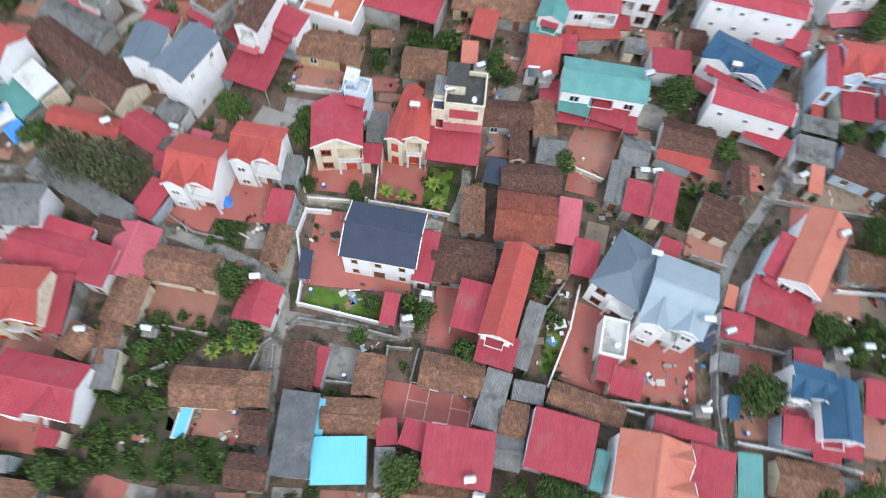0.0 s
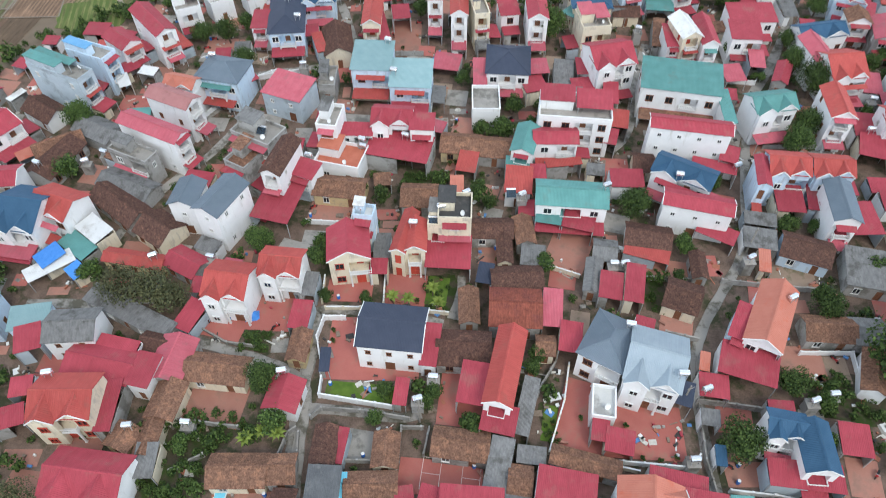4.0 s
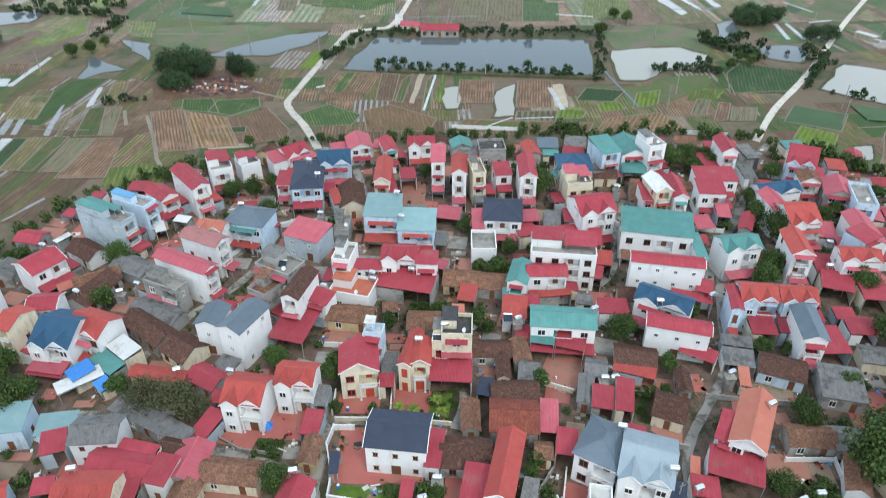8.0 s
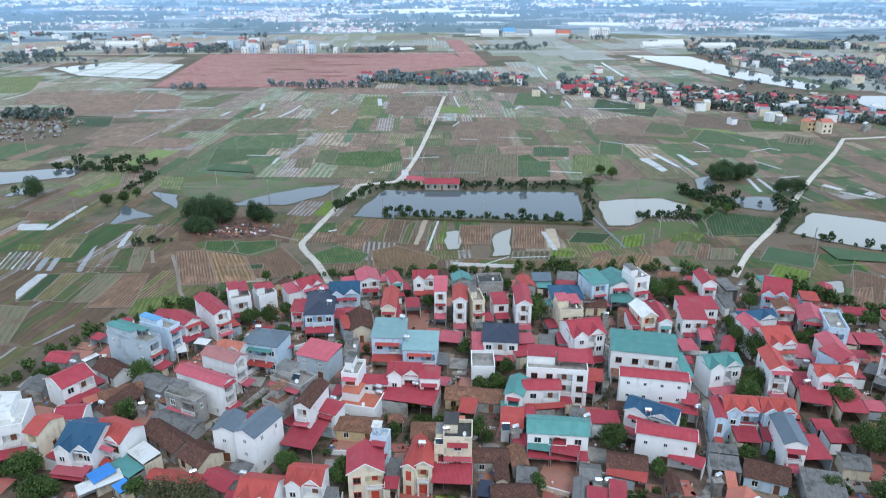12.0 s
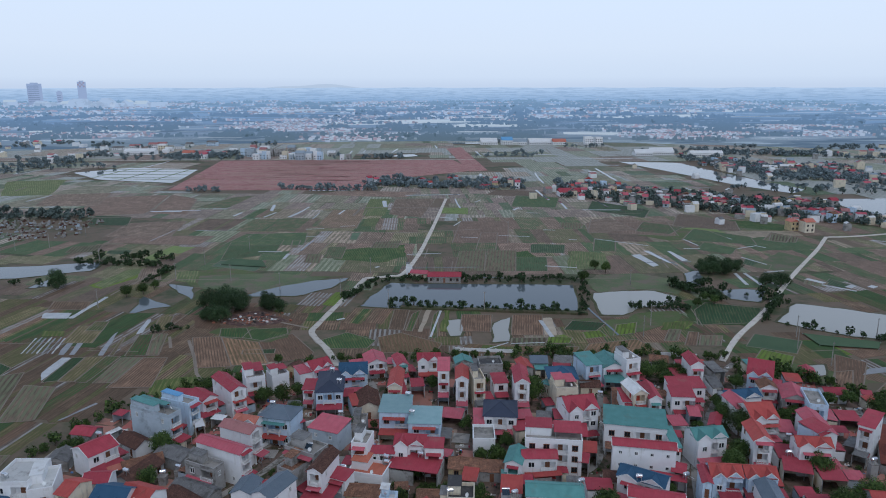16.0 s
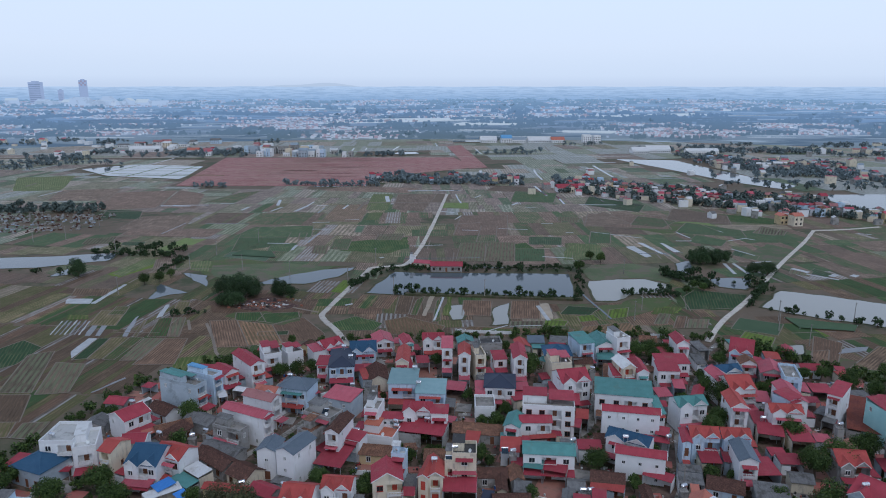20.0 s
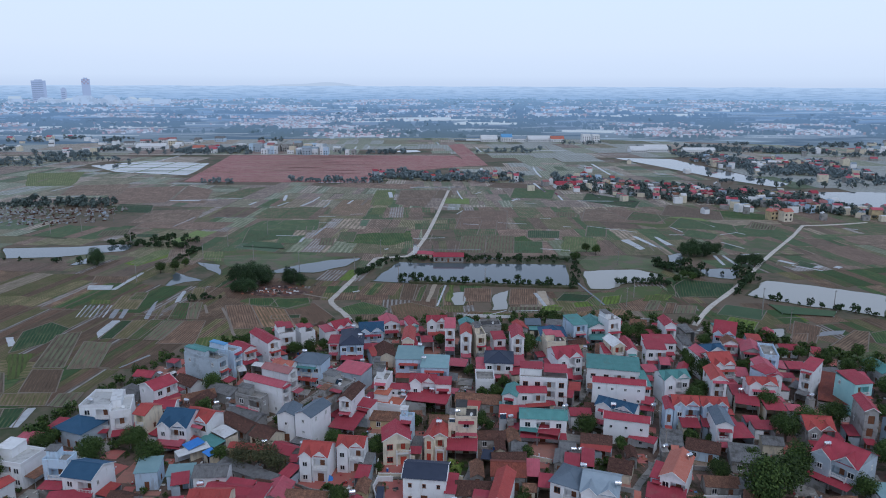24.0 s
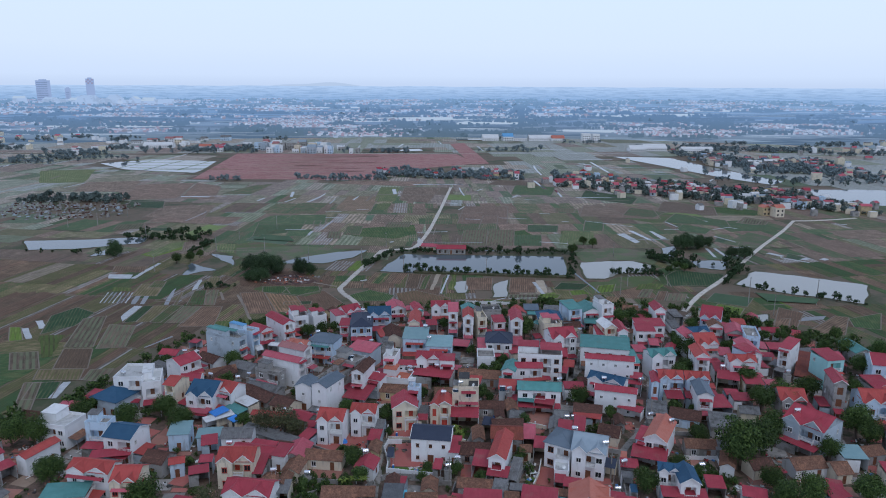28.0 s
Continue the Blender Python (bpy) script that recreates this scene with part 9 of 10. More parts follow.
bush_row(-18, 309, 63, 297, 17, 1.9)
bush_row(-22, 346, 68, 343, 16, 1.8)
bush_row(68, 300, 74, 338, 7, 1.6)
bush_row(-42, 318, -26, 345, 6, 2.0)
bush_row(88, 302, 112, 310, 6, 1.9)
bush_row(146, 279, 190, 251, 13, 2.0)
bush_row(-200, 392, -150, 390, 8, 3.0)
bush_row(-240, 345, -190, 338, 7, 2.2)
bush_row(128, 336, 160, 308, 8, 2.6)
bush_row(-46, 240, 30, 247, 34, 1.7, "b")
bush_row(30, 247, 104, 244, 38, 2.0, "b")
bush_row(108, 240, 160, 190, 40, 2.4, "b")
bush_row(-96, 205, -68, 228, 22, 2.0, "b")
bush_row(-112, 150, -97, 200, 18, 2.2, "b")
bush_row(-128, 125, -105, 152, 22, 2.8, "b")
bush_row(-20, 305, 64, 296, 60, 1.3)
bush_row(-24, 350, 73, 350, 62, 1.6)
bush_row(75, 350, 64, 292, 30, 1.1)
bush_row(-42, 313, -29, 352, 36, 1.4)
bush_row(116, 338, 132, 312, 26, 2.2)
bush_row(138, 284, 160, 316, 20, 1.8)
bush_row(87, 304, 112, 300, 16, 1.6)
bush_row(-200, 384, -150, 376, 30, 1.9)
bush_row(-146, 345, -142, 372, 26, 1.6)
bush_row(-112, 272, -101, 276, 8, 1.6)
bush_row(-150, 668, -60, 660, 34, 3.0, "f")
bush_row(-235, 655, -205, 652, 9, 3.2, "f")
# the dyke south of the large pond
tagged(put("dyke", boxes("dyke", BANK, (-36, -1.6, 0, 46, 1.6, 0.9))), "low grassy dyke along the pond", "dyke", kind="structure").matrix_world = pose(21, 299.5, 0, 0, 0, -6)


# ---- the shed on the pond ----
H(4.8, 347.6, -2, 16.5, 7, 3.2, "gx", "r", "g")
H(-8.0, 353.5, -12, 8.5, 5, 3.0, "gx", "pk", "c")
H(-13.5, 356.5, 0, 3.2, 3.2, 4.5, "f", "g", "w")


# ---- the neighbouring villages across the fields ----
FARTHEST = ([], [], [], [])


def absorb(me, m):
    """Adds a mesh to the joined farthest houses."""
    v, f, index, mats = FARTHEST
    base = len(v)
    v.extend(tuple(m @ p.co) for p in me.vertices)
    for p in me.polygons:
        f.append(tuple(base + i for i in p.vertices))
        mat = me.materials[p.material_index]
        if mat not in mats:
            mats.append(mat)
        index.append(mats.index(mat))
    bpy.data.meshes.remove(me)


def far_house(x, y, yaw, w, d, z, roof, wall, kind):
    """A house across the fields: walls with glazed openings under a roof."""
    if y > 600:
        home = pose(x, y, 0, 0, 0, yaw)

        def fix(name, me, h, m=None):
            absorb(me, home @ m if m is not None else home)
    else:
        fix = put
    h = y < 600.01 and thing("house", x, y, 0, yaw, f"distant {WALL_WORDS[wall]} house with a {ROOF_WORDS[roof]} roof among trees", "house", "distant houses")
    n = max(1, int(w / 3))
    ops = []
    for s in range(max(1, int(z / 3.2))):
        for i in range(n):
            ops.append((0, -w / 2 + (i + 0.5) * w / n, s * 3.2 + 0.9, 1.4, 1.5))
    fix("outer_wall", wall_shell("outer_wall", w, d, z, ops, WALL[wall], GLASS), h)
    if kind == "f":
        fix("parapet", boxes("parapet", WALL[wall], (-w / 2, -d / 2, z, w / 2, -d / 2 + 0.2, z + 0.9), (-w / 2, d / 2 - 0.2, z, w / 2, d / 2, z + 0.9), (-w / 2, -d / 2 + 0.2, z, -w / 2 + 0.2, d / 2 - 0.2, z + 0.9), (w / 2 - 0.2, -d / 2 + 0.2, z, w / 2, d / 2 - 0.2, z + 0.9)), h)
    else:
        a, b = (d, w) if kind == "gy" else (w, d)
        rise = b * 0.26
        e, o = a / 2 + 0.4, b / 2 + 0.4
        lo = -rise * 0.8 / b
        v = [(-e, -o, lo), (e, -o, lo), (e, 0, rise), (-e, 0, rise), (-e, o, lo), (e, o, lo)]
        fix("roof", mesh("roof", v + [(-a / 2, -b / 2, 0), (-a / 2, b / 2, 0), (-a / 2, 0, rise - 0.1), (a / 2, -b / 2, 0), (a / 2, b / 2, 0), (a / 2, 0, rise - 0.1)], [(0, 1, 2, 3), (3, 2, 5, 4), (6, 8, 7), (9, 10, 11)], ROOF[roof]), h, pose(0, 0, z + 0.02, 0, 0, 90 if kind == "gy" else 0))


def hamlet(line, depth, count, trees, seed, tall=1.0):
    """Houses and trees scattered along a line, to a depth behind it."""
    r = random.Random(seed)
    for i in range(count + trees):
        t = r.random() * (len(line) - 1)
        k = int(t)
        (x0, y0), (x1, y1) = line[k], line[k + 1]
        back = r.random() ** 1.3 * depth
        px, py = x0 + (x1 - x0) * (t - k) + r.uniform(-4, 4), y0 + (y1 - y0) * (t - k) + back
        if any(inside(px, py, w) for w in WATERS):
            continue
        if i < count:
            far_house(px, py, r.choice((0, 0, -15, 20, 80)), r.uniform(3.6, 5.4), r.uniform(5, 7.4), r.choice((3.2, 3.2, 5.4, 6.2, 6.8)) * tall, r.choices(("r", "o", "pk", "fd", "g", "b", "u"), (5, 2, 5, 4, 3, 2, 0.5))[0], r.choices("wclagy", (4, 3, 2, 3, 3, 2))[0], r.choice(("gx", "gy", "gx", "gy", "gx", "gy", "gx", "f")))
            for _ in range(5):
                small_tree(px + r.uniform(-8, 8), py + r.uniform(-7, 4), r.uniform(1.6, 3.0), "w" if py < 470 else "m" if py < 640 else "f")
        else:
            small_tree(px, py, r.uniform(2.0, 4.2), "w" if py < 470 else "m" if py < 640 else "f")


hamlet([(116, 622), (165, 585), (215, 545), (262, 512), (322, 478)], 95, 92, 430, 31)
far_house(118, 628, 5, 20, 12, 4, "r", "w", "gx")
far_house(250, 468, 10, 7, 7, 7.4, "s", "c", "gx")
far_house(243, 474, 10, 6, 7, 6.4, "s", "y", "gy")
hamlet([(-70, 700), (-20, 672), (30, 672), (82, 668)], 55, 22, 150, 32)
hamlet([(-345, 512), (-300, 515), (-262, 505)], 30, 0, 60, 33)
hamlet([(-378, 955), (-290, 962)], 60, 4, 130, 35)
hamlet([(-507, 890), (-480, 1000)], 40, 2, 45, 38)
hamlet([(-520, 858), (-420, 845)], 12, 0, 12, 39)
hamlet([(326, 815), (400, 720), (470, 670)], 150, 40, 330, 36)
hamlet([(385, 1000), (470, 985), (570, 975)], 60, 0, 150, 37)
brng = random.Random(44)
for k in range(56):
    row = k % 3
    bx, by = -250 + 130 * brng.random() - 30 * row, 950 + 42 * row + brng.uniform(-8, 8)
    far_house(bx, by, brng.choice((0, 3, -4)), brng.uniform(5, 13), brng.uniform(8, 13), brng.choice((4.2, 6.2, 7, 9.5)), brng.choice(("fd", "fd", "kl", "w")), brng.choices("wgalc", (6, 2, 2, 2, 1))[0], brng.choice(("f", "f", "f", "gx")))
for k in range(9):
    bx, by = -520 + 150 * brng.random(), 1060 + 120 * brng.random()
    far_house(bx, by, brng.choice((0, 8, -12)), brng.uniform(9, 20), brng.uniform(8, 14), brng.choice((3.6, 4.4, 6.4)), brng.choice(("w", "kl", "g", "fd")), brng.choices("wgcl", (4, 2, 2, 1))[0], "gx")
for bx, by, bw, bd, bh, rf in ((-432, 1020, 44, 14, 5, "w"), (-350, 985, 16, 12, 6, "s"), (-334, 1000, 14, 10, 5, "fd"), (-322, 962, 10, 9, 6, "pk")):
    far_house(bx, by, 2, bw, bd, bh, rf, "w", "gx")
for bx, by, bw, bd, bh, rf in ((82, 1190, 28, 22, 5, "w"), (112, 1185, 18, 20, 8, "sb"), (132, 1192, 26, 18, 5, "kl"), (170, 1196, 40, 20, 4.5, "w"), (200, 1188, 22, 18, 5, "s"), (288, 1000, 24, 18, 4, "w"), (318, 1015, 34, 20, 4.5, "w"), (250, 1190, 14, 14, 12, "g"), (268, 1195, 12, 14, 11, "g"), (372, 985, 46, 12, 5, "w")):
    far_house(bx, by, 3, bw, bd, bh, rf, "w", "gx" if rf != "g" else "f")


far_me = bpy.data.meshes.new("distant_houses")
far_me.from_pydata(FARTHEST[0], [], FARTHEST[1])
for m in FARTHEST[3]:
    far_me.materials.append(m)
far_me.polygons.foreach_set("material_index", FARTHEST[2])
tagged(put("distant_houses", far_me), "many small pale houses of villages across the fields", "houses", kind="stuff")


# ---- the crowded graveyard in the fields ----
gv, gf, gm = [], [], []
for _ in range(420):
    gx, gy = brng.uniform(-345, -240), 440 + 70 * brng.random() ** 0.8
    if brng.random() < 0.25:
        continue
    w, d, h = brng.uniform(1.0, 2.2), brng.uniform(1.4, 2.6), brng.uniform(0.6, 1.9)
    for bx in ((gx - w / 2, gy - d / 2, 0, gx + w / 2, gy + d / 2, h * 0.5), (gx - w / 3, gy + d / 4, h * 0.5, gx + w / 3, gy + d / 2, h * 1.2)):
        bv, bf = box_geo(*bx)
        k = len(gv)
        gv += bv
        gf += [tuple(k + i for i in face) for face in bf]
        gm += [brng.choices(range(4), (3, 4, 3, 1))[0]] * 6
grave_me = bpy.data.meshes.new("graves")
grave_me.from_pydata(gv, [], gf)
for m in (CONCRETE, WALL["g"], ROOF["bd"], WALL["a"]):
    grave_me.materials.append(m)
grave_me.polygons.foreach_set("material_index", gm)
tagged(put("graves", grave_me), "crowded grey and rusty-red tombs of a field graveyard", "graves", kind="stuff")


# ---- far towns and woods, too many to count ----
def scatter_blocks(name, x0, x1, y0, y1, count, seed, mats, words, low=4.0, high=11.0, clusters=30, spread=45, size=1.0, hubs=None):
    """Small gabled blocks in loose clusters, one object."""
    r = random.Random(seed)
    v, f, mi = [], [], []
    hubs = hubs or [(r.uniform(x0, x1), r.uniform(y0, y1)) for _ in range(clusters)]
    for i in range(count):
        hx, hy = r.choice(hubs)
        px, py = hx + r.gauss(0, spread * 2.2), hy + r.gauss(0, spread)
        if py < y0 - 60 or any(inside(px, py, w) for w in WATERS):
            continue
        w, d, z = r.uniform(6, 14) * size, r.uniform(6, 11) * size, r.uniform(low, high)
        a = r.choice((0.0, 0.3, -0.3, 1.4))
        c, s = math.cos(a), math.sin(a)
        k = len(v)
        top = z + (r.random() < 0.6) * d * 0.28
        pts = [(-w / 2, -d / 2, 0), (w / 2, -d / 2, 0), (w / 2, d / 2, 0), (-w / 2, d / 2, 0), (-w / 2, -d / 2, z), (w / 2, -d / 2, z), (w / 2, d / 2, z), (-w / 2, d / 2, z), (-w / 2, 0, top), (w / 2, 0, top)]
        v += [(px + x_ * c - y_ * s, py + x_ * s + y_ * c, z_) for x_, y_, z_ in pts]
        m0, m1 = r.randrange(3), 3 + r.randrange(len(mats) - 3)
        for face, m in (((0, 1, 5, 4), m0), ((1, 2, 6, 9, 5), m0), ((2, 3, 7, 6), m0), ((3, 0, 4, 8, 7), m0), ((4, 5, 9, 8), m1), ((6, 7, 8, 9), m1)):
            f.append(tuple(k + j for j in face))
            mi.append(m)
    me = bpy.data.meshes.new(name)
    me.from_pydata(v, [], f)
    for m in mats:
        me.materials.append(m)
    me.polygons.foreach_set("material_index", mi)
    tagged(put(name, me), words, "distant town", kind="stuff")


TOWN = [WALL["w"], WALL["c"], WALL["g"], ROOF["fd"], ROOF["g"], ROOF["w"], ROOF["kl"], ROOF["pk"]]
scatter_blocks("river_village", 120, 300, 480, 660, 110, 56, TOWN, "houses of the next village among trees", 3.0, 6.5, size=0.55, spread=14, hubs=[(138, 640), (165, 622), (190, 590), (215, 580), (235, 560), (262, 530), (285, 510), (300, 490)])
scatter_blocks("distant_village", 260, 900, 680, 1150, 300, 52, TOWN, "houses of a village beyond the river", low=3.0, high=8.0, clusters=14, spread=26, size=0.75)
scatter_blocks("distant_village", -1000, -480, 900, 1200, 50, 53, TOWN, "pale houses of a town beyond the fields", low=3.0, high=8.0, clusters=9, spread=30, size=0.8)


def far_woods(name, x0, x1, y0, y1, clumps, seed, size):
    """Low clumps of dark foliage in belts, one object."""
    r = np.random.RandomState(seed)
    v, f = [], []
    for _ in range(clumps):
        cx, cy, n = r.uniform(x0, x1), r.uniform(y0, y1), r.randint(14, 46)
        long = r.uniform(20, 90)
        for _ in range(n):
            px, py, s = cx + r.uniform(-long, long), cy + r.normal() * 9, size * r.uniform(0.5, 1.3)
            if any(inside(px, py, w) for w in WATERS):
                continue
            for _ in range(5):
                a = r.uniform(0, 6.28)
                ex, ey, ez = r.normal(size=3) * s * 0.45
                k = len(v)
                tilt = r.uniform(-0.5, 0.5)
                v += [(px + ex - s * math.cos(a), py + ey - s * math.sin(a), s * 0.1), (px + ex + s * math.cos(a), py + ey + s * math.sin(a), s * 0.15), (px + ex + s * 0.7 * math.cos(a) + tilt * s, py + ey + s * 0.7 * math.sin(a), s * 1.5 + ez), (px + ex - s * 0.6 * math.cos(a), py + ey - s * 0.6 * math.sin(a) + tilt * s, s * 1.35 + ez)]
                f.append((k, k + 1, k + 2, k + 3))
    tagged(put(name, mesh(name, v, f, LEAF["w"])), "dark belts of far trees on the plain", "woods", kind="stuff")


wrng = random.Random(62)


def grove(x0, x1, y0, y1, clumps):
    """Belts of trees in the middle distance."""
    for _ in range(clumps):
        cx, cy, long = wrng.uniform(x0, x1), wrng.uniform(y0, y1), wrng.uniform(10, 60)
        for _ in range(wrng.randint(6, 20)):
            px, py = cx + wrng.uniform(-long, long), cy + wrng.gauss(0, 7)
            if not any(inside(px, py, w) for w in WATERS):
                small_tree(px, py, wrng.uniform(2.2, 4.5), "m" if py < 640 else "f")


grove(-900, -270, 880, 1230, 22)
grove(80, 900, 900, 1230, 14)
grove(-125, -65, 950, 965, 3)
grove(-500, -480, 895, 905, 3)
grove(250, 700, 640, 1150, 24)
grove(-560, -430, 780, 860, 3)
grove(-420, 480, 470, 740, 5)
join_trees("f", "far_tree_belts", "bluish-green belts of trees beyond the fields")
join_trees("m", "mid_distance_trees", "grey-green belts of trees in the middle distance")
join_trees("b", "garden_shrubs", "green shrubs and small fruit trees in the gardens")
join_trees("w", "hamlet_trees", "dark green trees among distant houses")


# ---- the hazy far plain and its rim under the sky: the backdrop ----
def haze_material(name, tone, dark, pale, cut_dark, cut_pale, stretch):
    """A glowing distance with haze painted in: it pales with its own distance and height; woods darker, roofs and water
    paler.
    """
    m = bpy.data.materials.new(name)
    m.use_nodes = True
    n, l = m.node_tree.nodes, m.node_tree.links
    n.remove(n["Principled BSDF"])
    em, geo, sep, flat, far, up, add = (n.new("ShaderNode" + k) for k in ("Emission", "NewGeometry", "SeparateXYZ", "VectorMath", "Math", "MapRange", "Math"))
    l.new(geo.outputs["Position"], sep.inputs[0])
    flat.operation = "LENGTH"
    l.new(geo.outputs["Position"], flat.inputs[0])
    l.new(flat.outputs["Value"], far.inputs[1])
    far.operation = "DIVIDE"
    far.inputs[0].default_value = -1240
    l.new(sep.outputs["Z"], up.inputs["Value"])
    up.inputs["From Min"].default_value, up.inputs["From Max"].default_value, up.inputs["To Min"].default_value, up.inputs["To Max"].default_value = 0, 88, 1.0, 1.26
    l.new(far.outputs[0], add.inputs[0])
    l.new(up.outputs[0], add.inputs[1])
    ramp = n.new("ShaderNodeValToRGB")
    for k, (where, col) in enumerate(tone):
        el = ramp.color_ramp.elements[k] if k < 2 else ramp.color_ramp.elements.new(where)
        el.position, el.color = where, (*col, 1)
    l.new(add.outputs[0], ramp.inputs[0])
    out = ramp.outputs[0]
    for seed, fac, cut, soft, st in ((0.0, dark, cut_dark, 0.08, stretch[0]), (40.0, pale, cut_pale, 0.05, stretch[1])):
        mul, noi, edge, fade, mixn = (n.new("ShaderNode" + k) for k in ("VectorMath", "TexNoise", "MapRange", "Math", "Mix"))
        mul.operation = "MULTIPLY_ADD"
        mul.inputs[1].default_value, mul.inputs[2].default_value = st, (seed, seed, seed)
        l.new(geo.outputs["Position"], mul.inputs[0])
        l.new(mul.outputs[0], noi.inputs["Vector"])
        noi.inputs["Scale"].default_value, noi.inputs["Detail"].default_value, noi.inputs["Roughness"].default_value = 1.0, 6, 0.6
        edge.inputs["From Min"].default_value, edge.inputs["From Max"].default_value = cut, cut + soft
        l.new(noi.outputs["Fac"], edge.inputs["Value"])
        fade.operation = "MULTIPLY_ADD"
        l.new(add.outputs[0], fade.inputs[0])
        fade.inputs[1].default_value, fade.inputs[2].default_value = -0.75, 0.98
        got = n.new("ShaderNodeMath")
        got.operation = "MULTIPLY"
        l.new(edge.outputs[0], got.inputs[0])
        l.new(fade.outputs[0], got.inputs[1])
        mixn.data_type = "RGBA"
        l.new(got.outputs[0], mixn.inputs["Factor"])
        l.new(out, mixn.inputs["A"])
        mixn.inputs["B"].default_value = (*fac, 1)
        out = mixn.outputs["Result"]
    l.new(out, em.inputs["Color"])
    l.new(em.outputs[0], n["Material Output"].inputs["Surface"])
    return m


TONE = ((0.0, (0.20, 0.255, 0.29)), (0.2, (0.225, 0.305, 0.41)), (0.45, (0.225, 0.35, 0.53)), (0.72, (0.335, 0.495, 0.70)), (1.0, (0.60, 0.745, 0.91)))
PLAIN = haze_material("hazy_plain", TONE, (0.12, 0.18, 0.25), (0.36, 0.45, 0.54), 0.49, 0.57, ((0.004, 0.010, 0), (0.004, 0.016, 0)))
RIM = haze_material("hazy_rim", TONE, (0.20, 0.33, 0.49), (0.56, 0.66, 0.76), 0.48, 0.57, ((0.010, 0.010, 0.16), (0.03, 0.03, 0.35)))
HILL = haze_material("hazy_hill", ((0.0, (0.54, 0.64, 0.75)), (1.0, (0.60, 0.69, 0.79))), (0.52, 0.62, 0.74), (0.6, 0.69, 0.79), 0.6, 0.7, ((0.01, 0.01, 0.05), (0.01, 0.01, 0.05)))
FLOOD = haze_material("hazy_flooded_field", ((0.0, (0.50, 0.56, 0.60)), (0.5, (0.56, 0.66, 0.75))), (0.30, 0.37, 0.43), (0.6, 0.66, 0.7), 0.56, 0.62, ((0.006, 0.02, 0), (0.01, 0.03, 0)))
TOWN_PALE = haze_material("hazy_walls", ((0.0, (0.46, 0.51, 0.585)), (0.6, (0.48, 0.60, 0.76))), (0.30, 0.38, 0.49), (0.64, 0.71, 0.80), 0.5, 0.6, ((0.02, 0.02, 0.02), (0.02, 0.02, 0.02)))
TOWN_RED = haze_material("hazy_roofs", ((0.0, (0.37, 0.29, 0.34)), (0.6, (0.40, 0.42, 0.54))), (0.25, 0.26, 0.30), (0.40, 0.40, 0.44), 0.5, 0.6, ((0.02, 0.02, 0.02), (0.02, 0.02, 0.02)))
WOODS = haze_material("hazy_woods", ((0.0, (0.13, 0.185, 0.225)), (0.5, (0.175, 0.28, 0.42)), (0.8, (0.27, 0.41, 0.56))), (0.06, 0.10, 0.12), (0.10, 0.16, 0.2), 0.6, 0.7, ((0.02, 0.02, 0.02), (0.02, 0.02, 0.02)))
# the towers glow too, in flat colours with the haze mixed in
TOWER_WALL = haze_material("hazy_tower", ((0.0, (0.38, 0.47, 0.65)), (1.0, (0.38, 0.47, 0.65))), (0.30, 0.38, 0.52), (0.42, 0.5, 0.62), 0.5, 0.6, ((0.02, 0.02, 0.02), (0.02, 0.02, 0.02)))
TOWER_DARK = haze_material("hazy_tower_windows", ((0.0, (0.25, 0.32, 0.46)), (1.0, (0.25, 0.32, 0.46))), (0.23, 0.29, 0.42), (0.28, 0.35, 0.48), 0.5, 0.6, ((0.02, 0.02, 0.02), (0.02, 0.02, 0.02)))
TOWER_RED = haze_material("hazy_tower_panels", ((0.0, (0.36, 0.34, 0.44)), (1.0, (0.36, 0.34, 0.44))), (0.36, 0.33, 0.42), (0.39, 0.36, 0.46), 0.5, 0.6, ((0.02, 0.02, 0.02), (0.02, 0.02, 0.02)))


def sector(radii, heights, a0, a1, steps):
    v = [(r * math.sin(radians(a0 + (a1 - a0) * i / steps)), r * math.cos(radians(a0 + (a1 - a0) * i / steps)), z) for i in range(steps + 1) for r, z in zip(radii, heights)]
    k = len(radii)
    return v, [(i * k + j, i * k + k + j, i * k + k + j + 1, i * k + j + 1) for i in range(steps) for j in range(k - 1)]


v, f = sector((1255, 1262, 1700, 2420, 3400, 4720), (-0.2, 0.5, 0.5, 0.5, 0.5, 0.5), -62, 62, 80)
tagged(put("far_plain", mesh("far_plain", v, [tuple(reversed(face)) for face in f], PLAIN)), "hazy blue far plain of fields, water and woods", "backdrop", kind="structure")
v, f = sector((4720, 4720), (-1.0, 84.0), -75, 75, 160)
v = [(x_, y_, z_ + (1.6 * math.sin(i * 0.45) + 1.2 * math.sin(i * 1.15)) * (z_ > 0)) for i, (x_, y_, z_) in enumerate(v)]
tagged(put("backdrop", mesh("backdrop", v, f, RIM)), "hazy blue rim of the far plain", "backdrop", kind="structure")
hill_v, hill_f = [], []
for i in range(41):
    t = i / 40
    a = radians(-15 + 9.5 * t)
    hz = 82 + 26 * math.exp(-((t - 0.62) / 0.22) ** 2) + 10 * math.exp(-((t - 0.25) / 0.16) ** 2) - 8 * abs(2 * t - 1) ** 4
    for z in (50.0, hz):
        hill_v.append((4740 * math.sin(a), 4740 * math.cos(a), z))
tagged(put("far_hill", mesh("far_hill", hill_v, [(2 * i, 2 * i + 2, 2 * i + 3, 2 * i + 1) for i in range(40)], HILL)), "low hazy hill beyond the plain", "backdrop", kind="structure")
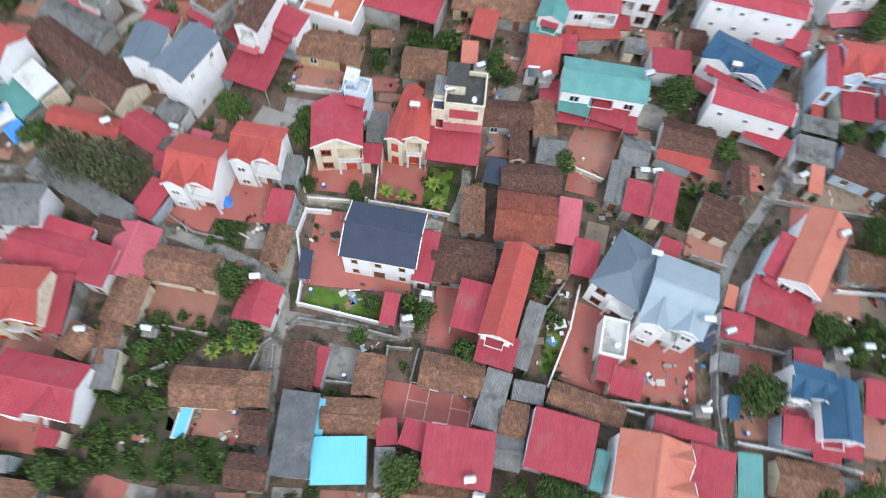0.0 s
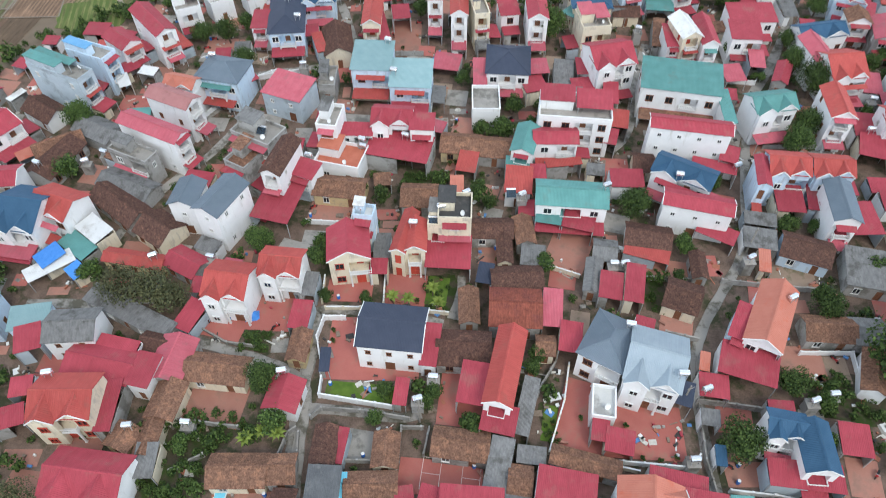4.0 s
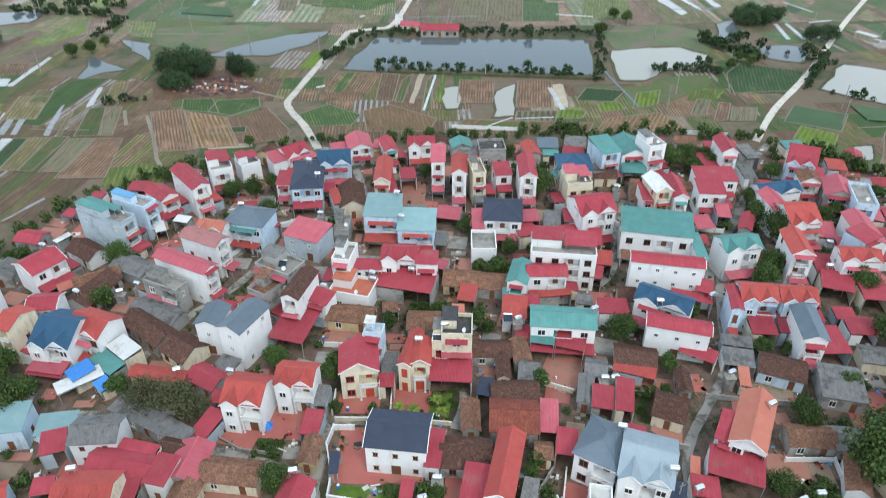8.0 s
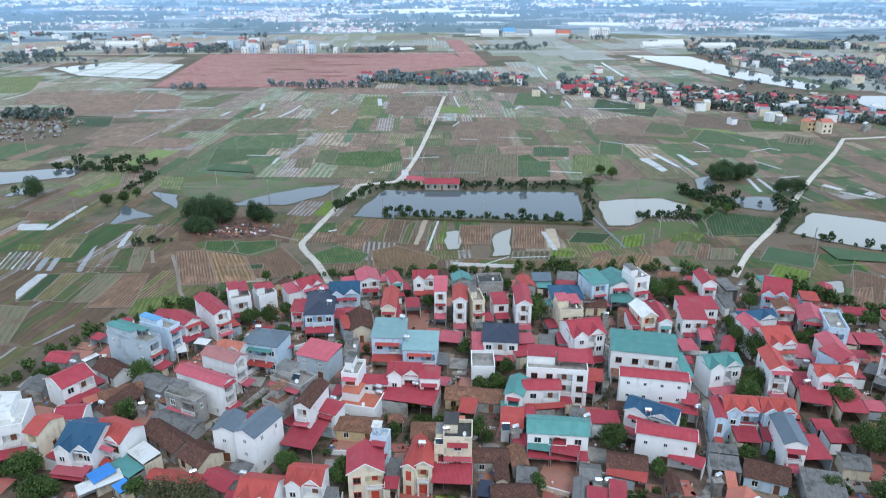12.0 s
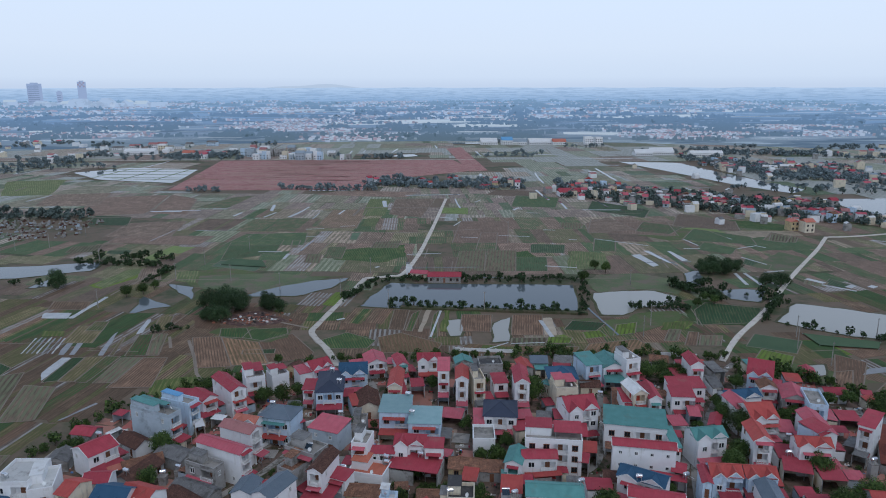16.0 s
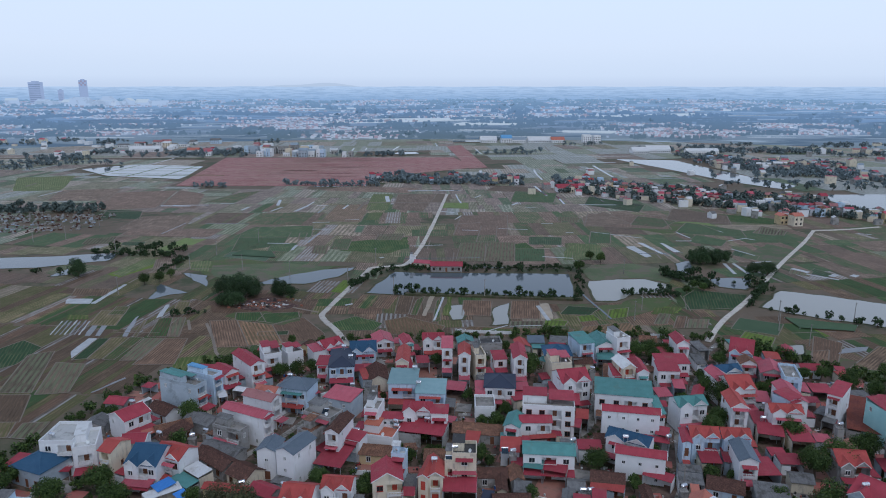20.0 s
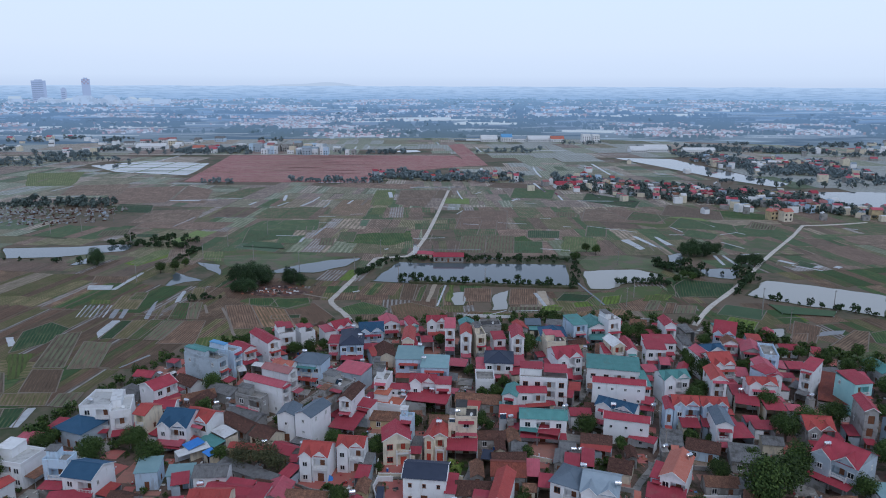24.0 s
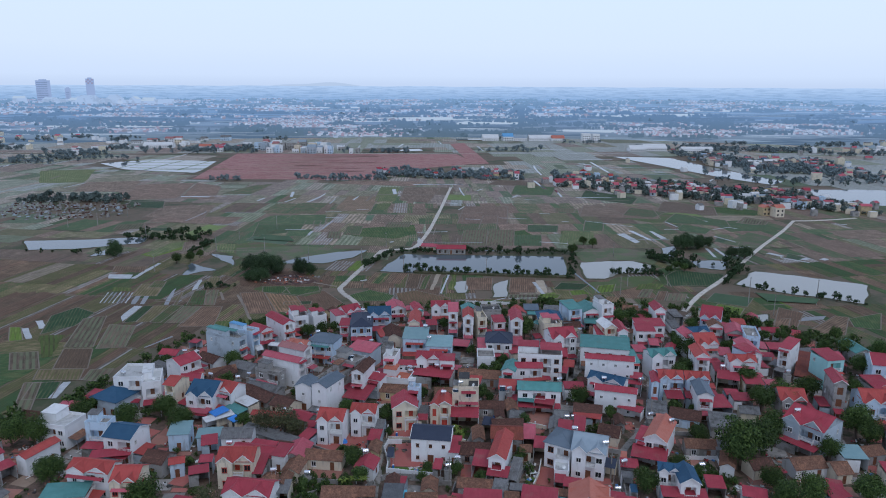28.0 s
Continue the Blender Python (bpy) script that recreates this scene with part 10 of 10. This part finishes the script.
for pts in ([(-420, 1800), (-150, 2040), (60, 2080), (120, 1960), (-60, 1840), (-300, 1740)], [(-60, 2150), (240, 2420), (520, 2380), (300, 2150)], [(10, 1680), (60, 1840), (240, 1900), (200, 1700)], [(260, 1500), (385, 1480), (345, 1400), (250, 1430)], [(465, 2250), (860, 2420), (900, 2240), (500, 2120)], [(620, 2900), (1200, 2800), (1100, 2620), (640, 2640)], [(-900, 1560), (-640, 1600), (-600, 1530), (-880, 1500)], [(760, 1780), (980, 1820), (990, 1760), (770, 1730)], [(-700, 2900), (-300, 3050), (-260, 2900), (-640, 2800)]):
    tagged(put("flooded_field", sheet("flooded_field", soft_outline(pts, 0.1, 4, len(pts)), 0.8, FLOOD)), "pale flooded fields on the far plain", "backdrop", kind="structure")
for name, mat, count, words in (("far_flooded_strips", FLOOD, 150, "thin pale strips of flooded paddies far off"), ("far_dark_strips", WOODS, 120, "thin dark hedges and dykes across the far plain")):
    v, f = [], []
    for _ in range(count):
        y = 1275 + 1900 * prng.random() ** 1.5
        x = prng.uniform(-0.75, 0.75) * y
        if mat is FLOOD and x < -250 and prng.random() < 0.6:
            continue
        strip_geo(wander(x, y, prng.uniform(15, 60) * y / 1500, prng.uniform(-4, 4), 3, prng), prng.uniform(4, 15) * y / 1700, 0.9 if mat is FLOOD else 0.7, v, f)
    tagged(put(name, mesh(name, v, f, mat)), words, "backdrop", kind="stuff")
LEAF_KEEP = LEAF["w"]
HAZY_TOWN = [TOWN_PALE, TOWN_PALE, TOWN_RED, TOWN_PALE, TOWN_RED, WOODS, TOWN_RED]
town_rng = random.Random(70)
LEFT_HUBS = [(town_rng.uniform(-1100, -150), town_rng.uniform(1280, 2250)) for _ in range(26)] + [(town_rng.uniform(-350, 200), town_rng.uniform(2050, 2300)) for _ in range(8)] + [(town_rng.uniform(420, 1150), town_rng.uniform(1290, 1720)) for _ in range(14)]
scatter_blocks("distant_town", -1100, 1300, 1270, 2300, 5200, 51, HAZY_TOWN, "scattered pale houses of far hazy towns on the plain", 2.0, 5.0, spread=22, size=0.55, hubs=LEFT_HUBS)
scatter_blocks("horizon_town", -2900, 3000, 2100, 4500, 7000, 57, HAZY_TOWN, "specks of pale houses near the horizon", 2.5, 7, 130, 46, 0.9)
# the far woods use the glowing hazy tone in place of leaves
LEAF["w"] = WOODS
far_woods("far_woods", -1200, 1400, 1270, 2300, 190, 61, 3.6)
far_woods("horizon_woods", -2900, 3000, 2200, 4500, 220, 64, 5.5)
LEAF["w"] = LEAF_KEEP
def tower_block(x, y, w, h, words, check=False):
    """A far high-rise with its storeys as bands of windows."""
    t = thing("tower_block", x, y, 0, 12, words, "tower block", "tower blocks")
    put("shaft", boxes("shaft", TOWER_WALL, (-w / 2, -w / 3, 0, w / 2, w / 3, h)), t)
    if not check:
        for k in range(int(h / 9) - 1):
            put("window_band", cached(("band", w), lambda: boxes("window_band", TOWER_DARK, (-w / 2 + 3, -w / 3 - 0.4, 0, w / 2 - 3, -w / 3 + 0.2, 3.4))), t, pose(0, 0, 5 + 9 * k))
    else:
        for k in range(3):
            for i in range(4):
                if (i + k) % 2:
                    put("panel", cached(("check", w), lambda: boxes("panel", TOWER_RED, (-w / 8, -w / 3 - 0.4, 0, w / 8, -w / 3 + 0.2, 8))), t, pose(-w * 3 / 8 + i * w / 4, 0, h - 25 + 8 * k))
    put("roof_plant", boxes("roof_plant", TOWER_WALL, (-w / 4, -w / 5, h, w / 4, w / 5, h + 5)), t)


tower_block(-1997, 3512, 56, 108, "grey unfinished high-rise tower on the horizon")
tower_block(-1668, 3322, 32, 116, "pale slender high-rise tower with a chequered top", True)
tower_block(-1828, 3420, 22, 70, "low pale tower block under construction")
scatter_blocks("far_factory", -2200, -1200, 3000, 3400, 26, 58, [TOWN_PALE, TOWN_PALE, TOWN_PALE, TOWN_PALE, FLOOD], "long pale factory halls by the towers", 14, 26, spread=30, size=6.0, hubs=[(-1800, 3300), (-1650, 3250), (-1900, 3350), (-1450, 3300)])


# ---- the first of each kind, from which the copies were made, goes ----
for t in [t for some in TREES.values() for t in some] + [CACHE[k] for k in CACHE if k[0] in ("pole", "tank")] + KIT:
    for o in (*t.children_recursive, t):
        bpy.data.objects.remove(o)
